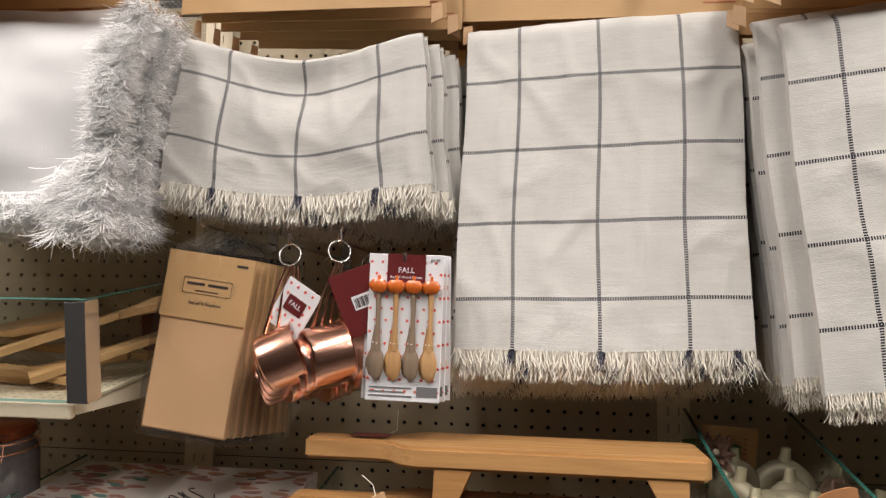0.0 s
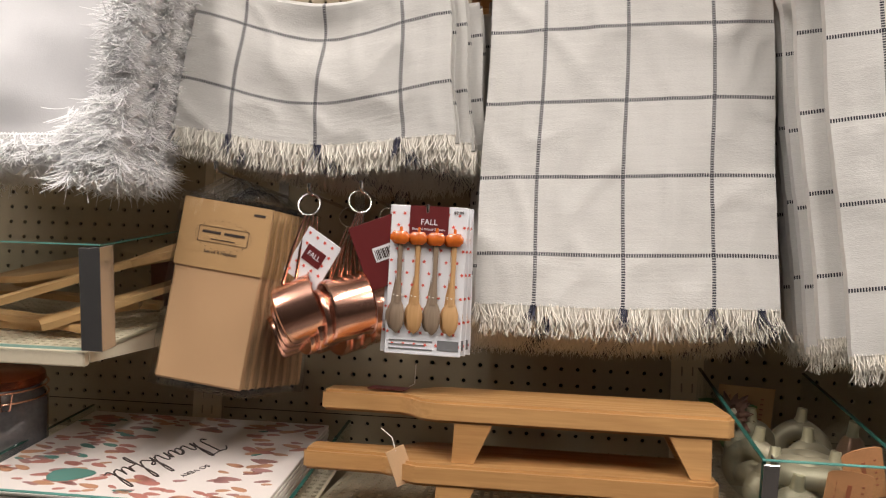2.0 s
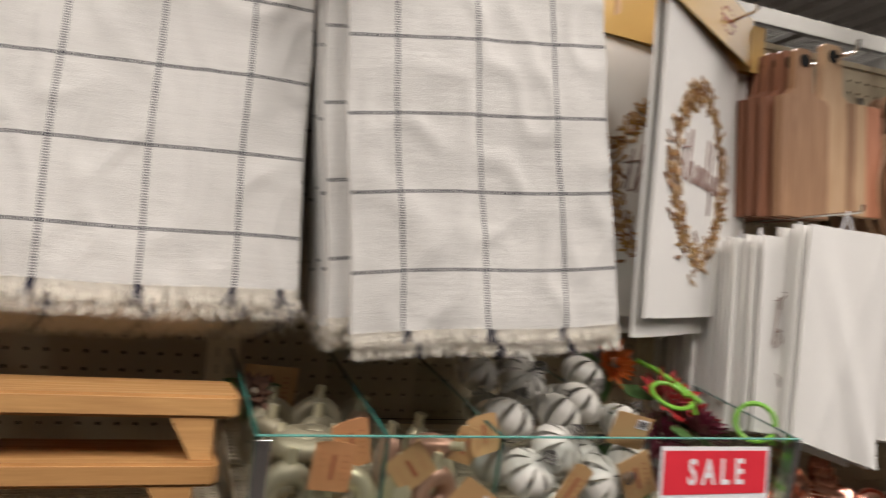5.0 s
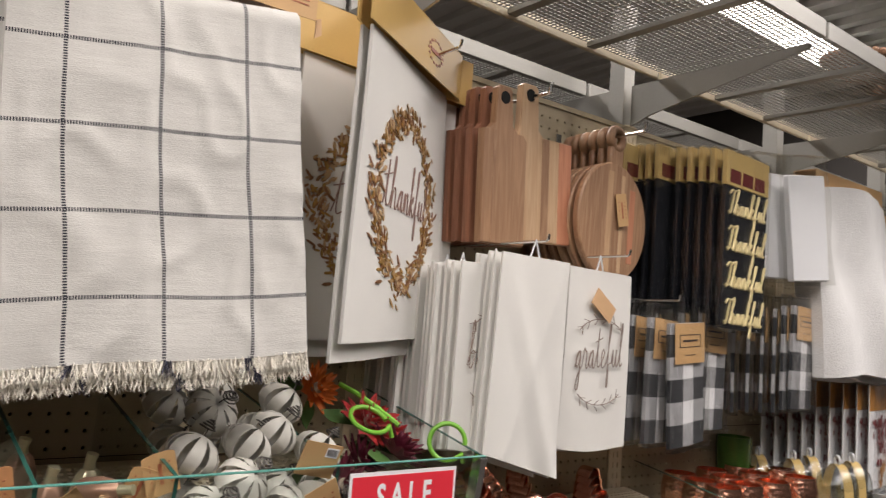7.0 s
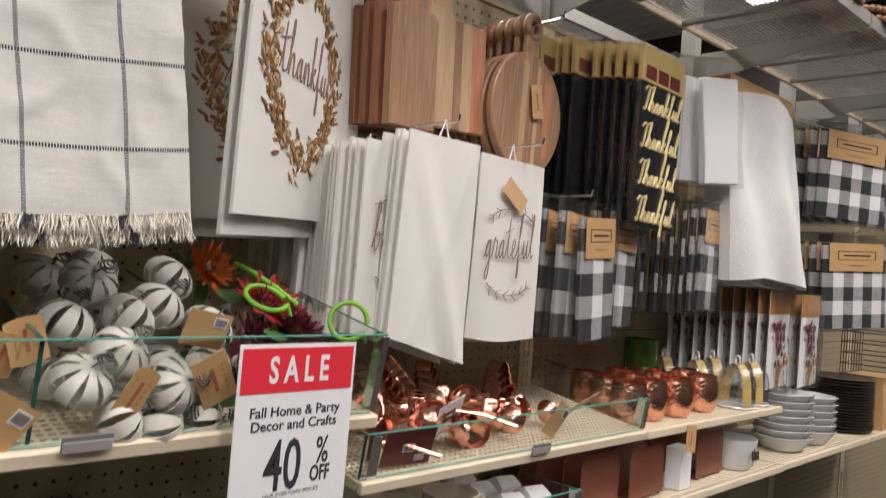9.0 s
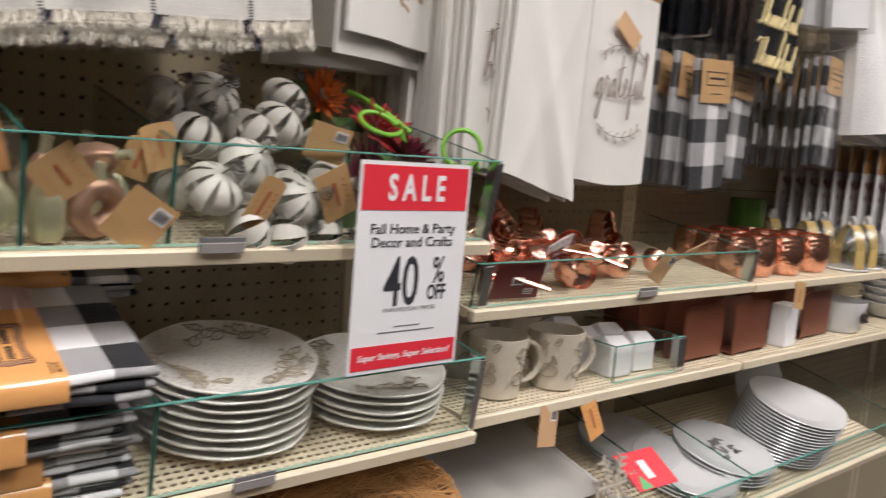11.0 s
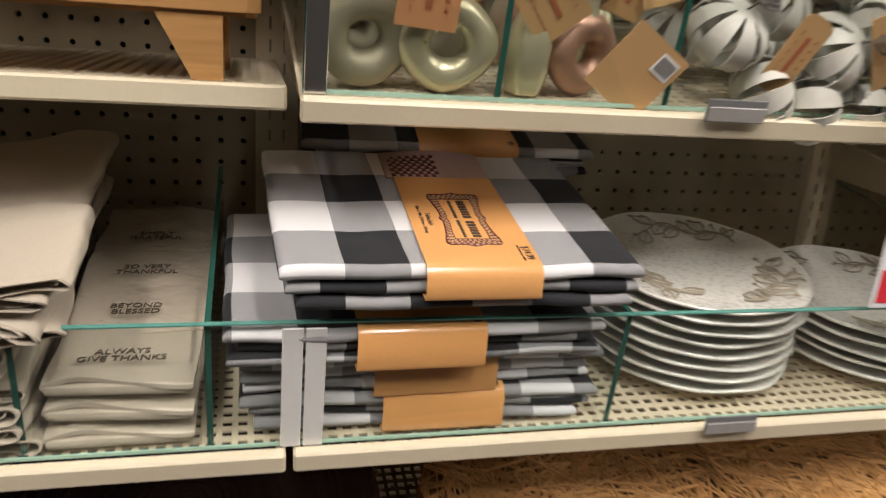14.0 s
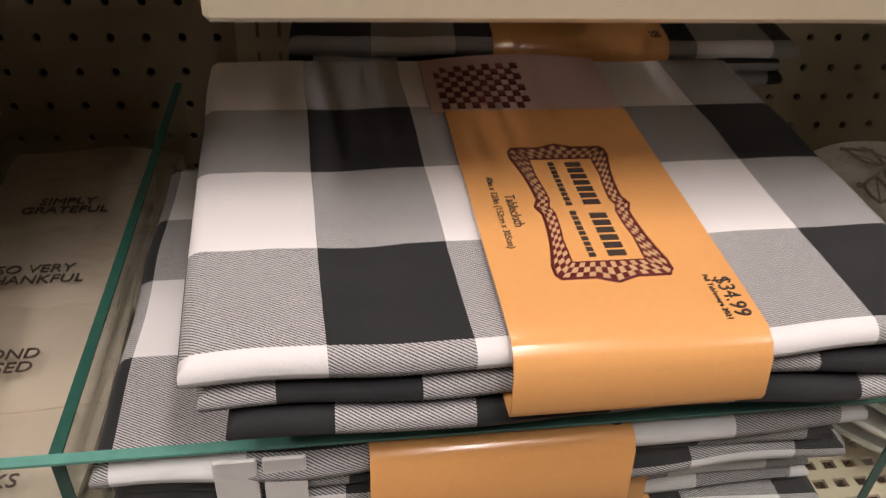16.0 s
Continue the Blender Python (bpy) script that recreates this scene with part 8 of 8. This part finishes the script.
def napkin_holder(m, label):
    t = thing("napkin_holder", m, label, "napkin holder", "brown metal napkin holders")
    for y in (-0.022, 0.022):
        out = [(-0.075, 0.006), (0.075, 0.006)] + [(0.055 + 0.02 * math.cos(a), 0.098 + 0.02 * math.sin(a)) for a in [math.radians(15 * i) for i in range(7)]] + [(-0.055 - 0.02 * math.sin(a), 0.098 + 0.02 * math.cos(a)) for a in [math.radians(15 * i) for i in range(7)]]
        n = len(out)
        part("panel", Buf().add([(x, y - 0.001, z) for x, z in out] + [(x, y + 0.001, z) for x, z in out], [tuple(range(n)), tuple(range(2 * n - 1, n - 1, -1))] + [(i, i + n, (i + 1) % n + n, (i + 1) % n) for i in range(n)]), BROWN_METAL, t, "embossed copper-brown panel", smooth=False)
    part("base", Buf().box(-0.075, 0.075, -0.022, 0.022, 0.005, 0.008), BROWN_METAL, t, smooth=False)
    for x in (-0.062, 0.062):
        part("foot", Buf().lathe([(0, 0), (0.005, 0.001), (0.006, 0.003), (0.004, 0.006), (0, 0.006)], 12, Matrix.Translation((x, -0.018, 0))), BROWN_METAL, t)
    return t


NH = napkin_holder(pose(1.448, -0.268, 0.9865, 0, 0, 2), "copper-brown metal napkin holder with rounded corners")
for x, y in ((1.618, -0.278), (1.40, -0.19), (1.57, -0.19), (1.95, -0.262), (1.86, -0.18), (1.45, -0.10), (2.02, -0.18), (1.70, -0.11)):
    copy_thing(NH, pose(x, y, 0.9865, 0, 0, 2))
bx = thing("white_gift_box", pose(1.775, -0.292, 0.9865, 0, 0, 4), "tall narrow white carton", "box", "small white boxes")
part("body", Buf().box(-0.03, 0.03, -0.02, 0.02, 0, 0.10, 0.0015), WHITE_PAPER, bx, smooth=False)
bw = thing("word_bowl", pose(2.12, -0.262, 0.9865, 0, 0, 0), "white ceramic bowl with a black word", "bowl")
part("body", Buf().lathe([(0, 0), (0.05, 0), (0.058, 0.01), (0.066, 0.07), (0.067, 0.082), (0.064, 0.082), (0.055, 0.012), (0, 0.006)], 40), PORCELAIN, bw)
lettering("tha", 0.05, INK, bw, pose(0.0, -0.0665, 0.045, -8) @ FACE, depth=0.0015, squash=0.7, shear=0.3)

# ---- bottom shelf: trays, snowflake server, plates ----
GREY_TRAY = surface("pale_grey_tray", (0.40, 0.39, 0.365), 0.5, vary=0.06, big=4)
for k in range(9):
    tr = thing("serving_tray", BOTTOM @ pose(0.80 + 0.004 * (k % 3), -0.375, 0.004 + 0.0115 * k, 0, 0, 0.4 * (k % 2)), "pale grey rectangular tray in a stack", "tray", "stacked grey trays")
    part("panel", Buf().box(0.004, 0.296, 0.004, 0.331, 0.0, 0.0085, 0.002, 2), GREY_TRAY, tr)
    for nm, bx0, bx1, by0, by1 in (("front_rim", 0, 0.30, 0, 0.004), ("rear_rim", 0, 0.30, 0.331, 0.335), ("side_rim", 0, 0.004, 0.004, 0.331), ("side_rim", 0.296, 0.30, 0.004, 0.331)):
        part(nm, Buf().box(bx0, bx1, by0, by1, 0.0, 0.0105, 0.0012), PORCELAIN, tr, "white raised rim")
sv = thing("snowflake_server", BOTTOM @ pose(0.900, -0.345, 0.115, 0, 0, -2), "nickel server with a snowflake finial and red card", "serving utensil")
part("blade", Buf().box(0, 0.17, -0.012, 0.012, 0, 0.003, 0.001).box(0.0, 0.05, -0.016, 0.016, -0.001, 0.012, 0.003), surface("nickel", (0.55, 0.50, 0.44), 0.2, metal=1.0), sv, "brushed nickel handle")
sn = Buf()
for k in range(6):
    mm = pose(0.205, 0.012, 0.012, 55, 0, 0) @ pose(0, 0, 0, 0, 0, 60 * k)
    sn.tube([mm @ Vector((0, 0, 0)), mm @ Vector((0.052, 0, 0))], 0.0032, n=6)
    for q in (0.018, 0.032, 0.045):
        for s in (-1, 1):
            sn.tube([mm @ Vector((q, 0, 0)), mm @ Vector((q + 0.010, s * 0.013, 0))], 0.0028, n=6)
part("snowflake", sn, surface("polished_nickel", (0.66, 0.60, 0.52), 0.32, metal=0.6), sv, "openwork snowflake")
part("red_card", Buf().box(0.235, 0.345, -0.02, 0.062, 0.002, 0.0035, m=pose(0, 0, 0.012, 18, 0, 0)), SALE_RED, sv, "red snow-printed card", smooth=False)
part("barcode_label", Buf().box(0.278, 0.298, 0.0, 0.04, 0.0038, 0.0044, m=pose(0, 0, 0.012, 18, 0, 0)), WHITE_PAPER, sv, smooth=False)
part("tree_print", Buf().add([pose(0, 0, 0.012, 18, 0, 0) @ Vector(p) for p in ((0.245, -0.018, 0.0042), (0.275, -0.018, 0.0042), (0.26, 0.012, 0.0042), (0.245, -0.018, 0.0037), (0.275, -0.018, 0.0037), (0.26, 0.012, 0.0037))], [(0, 1, 2), (0, 3, 4, 1), (1, 4, 5, 2), (2, 5, 3, 0)]), surface("print_green", (0.10, 0.42, 0.16), 0.5), sv, "green tree print", smooth=False)


def flat_plate(m, r, label, group="stacked white plates"):
    t = thing("white_plate", m, label, "plate", group)
    part("body", Buf().lathe([(0, 0), (r * 0.6, 0), (r * 0.66, 0.003), (r * 0.97, 0.0098), (r, 0.0105), (r * 0.985, 0.0122), (r * 0.66, 0.0055), (r * 0.6, 0.0045), (0, 0.0045)], 56), PORCELAIN, t)
    return t


PT = flat_plate(BOTTOM @ pose(1.850, -0.262, 0.004), 0.118, "thin white porcelain plate in a stack")
for k in range(1, 15):
    copy_thing(PT, BOTTOM @ pose(1.850 + 0.001 * k, -0.262 - 0.001 * k, 0.004 + 0.0085 * k, 0.25 * k, 0, 0))
for x, y, n in ((1.625, -0.255, 4), (1.47, -0.26, 3), (1.42, -0.14, 3), (2.08, -0.2, 6)):
    for k in range(n):
        copy_thing(PT, BOTTOM @ pose(x, y, 0.004 + 0.009 * k))
lf = Buf()
for i in range(14):
    flat_leaf(lf, 0.03 * math.cos(i), 0.03 * math.sin(i * 1.7), 0.0, 0.014, i)
solo("plate_print", lf, INK_GREY, BOTTOM @ pose(1.625, -0.255, 0.0375), "grey leaf print on a white plate", "print", kind="stuff", smooth=False)
flat_plate(BOTTOM @ pose(2.03, -0.09, 0.06, 60, 0, 0), 0.12, "clear pale plate standing at the back")

# ---- far bowls and dark plates ----
def square_bowl(m, label):
    t = thing("white_bowl", m, label, "bowl", "stacked white bowls")
    part("body", Buf().lathe([(0, 0), (0.05, 0), (0.06, 0.006), (0.085, 0.045), (0.082, 0.046), (0.056, 0.009), (0, 0.005)], 40, None, lambda a, z: 1 + 0.05 * math.cos(4 * a) * (z > 0.02)), PORCELAIN, t)
    return t


SB = square_bowl(pose(2.50, -0.245, 0.9865, 0, 0, 20), "white porcelain bowl in a stack")
for sx, n in ((2.50, 7), (2.70, 6)):
    for k in range(0 if sx > 2.6 else 1, n):
        copy_thing(SB, pose(sx, -0.245, 0.9865 + 0.022 * k, 0, 0, 20))
DARKPL = surface("dark_stoneware", (0.06, 0.045, 0.035), 0.4, vary=0.2)
for k in range(18):
    dp = thing("dark_plate", pose(3.10 + 0.002 * (k % 3), -0.20, 0.9865 + 0.0105 * k), "dark glazed stoneware plate in a stack", "plate", "stacked dark plates")
    part("body", Buf().lathe([(0, 0), (0.07, 0), (0.12, 0.009), (0.124, 0.011), (0.12, 0.0125), (0.07, 0.004), (0, 0.004)], 40), DARKPL, dp)
bk = thing("wire_basket", pose(3.32, -0.25, 1.18), "black wire basket on the far shelf", "basket")
wr = Buf()
for i in range(9):
    wr.tube([(-0.12 + 0.03 * i, -0.08, 0), (-0.12 + 0.03 * i, -0.08, 0.16)], 0.0015, n=5)
    wr.tube([(-0.12 + 0.03 * i, 0.08, 0), (-0.12 + 0.03 * i, 0.08, 0.16)], 0.0015, n=5)
for z in (0, 0.04, 0.08, 0.12, 0.16):
    wr.tube([(-0.12, -0.08, z), (0.12, -0.08, z), (0.12, 0.08, z), (-0.12, 0.08, z)], 0.002, n=5, closed=True)
part("wire_mesh", wr, DARKPL, bk, kind="stuff")
part("stand", Buf().box(-0.1, 0.1, -0.07, 0.07, -0.195, 0.0, 0.003), KRAFT, bk, "carton under the basket")
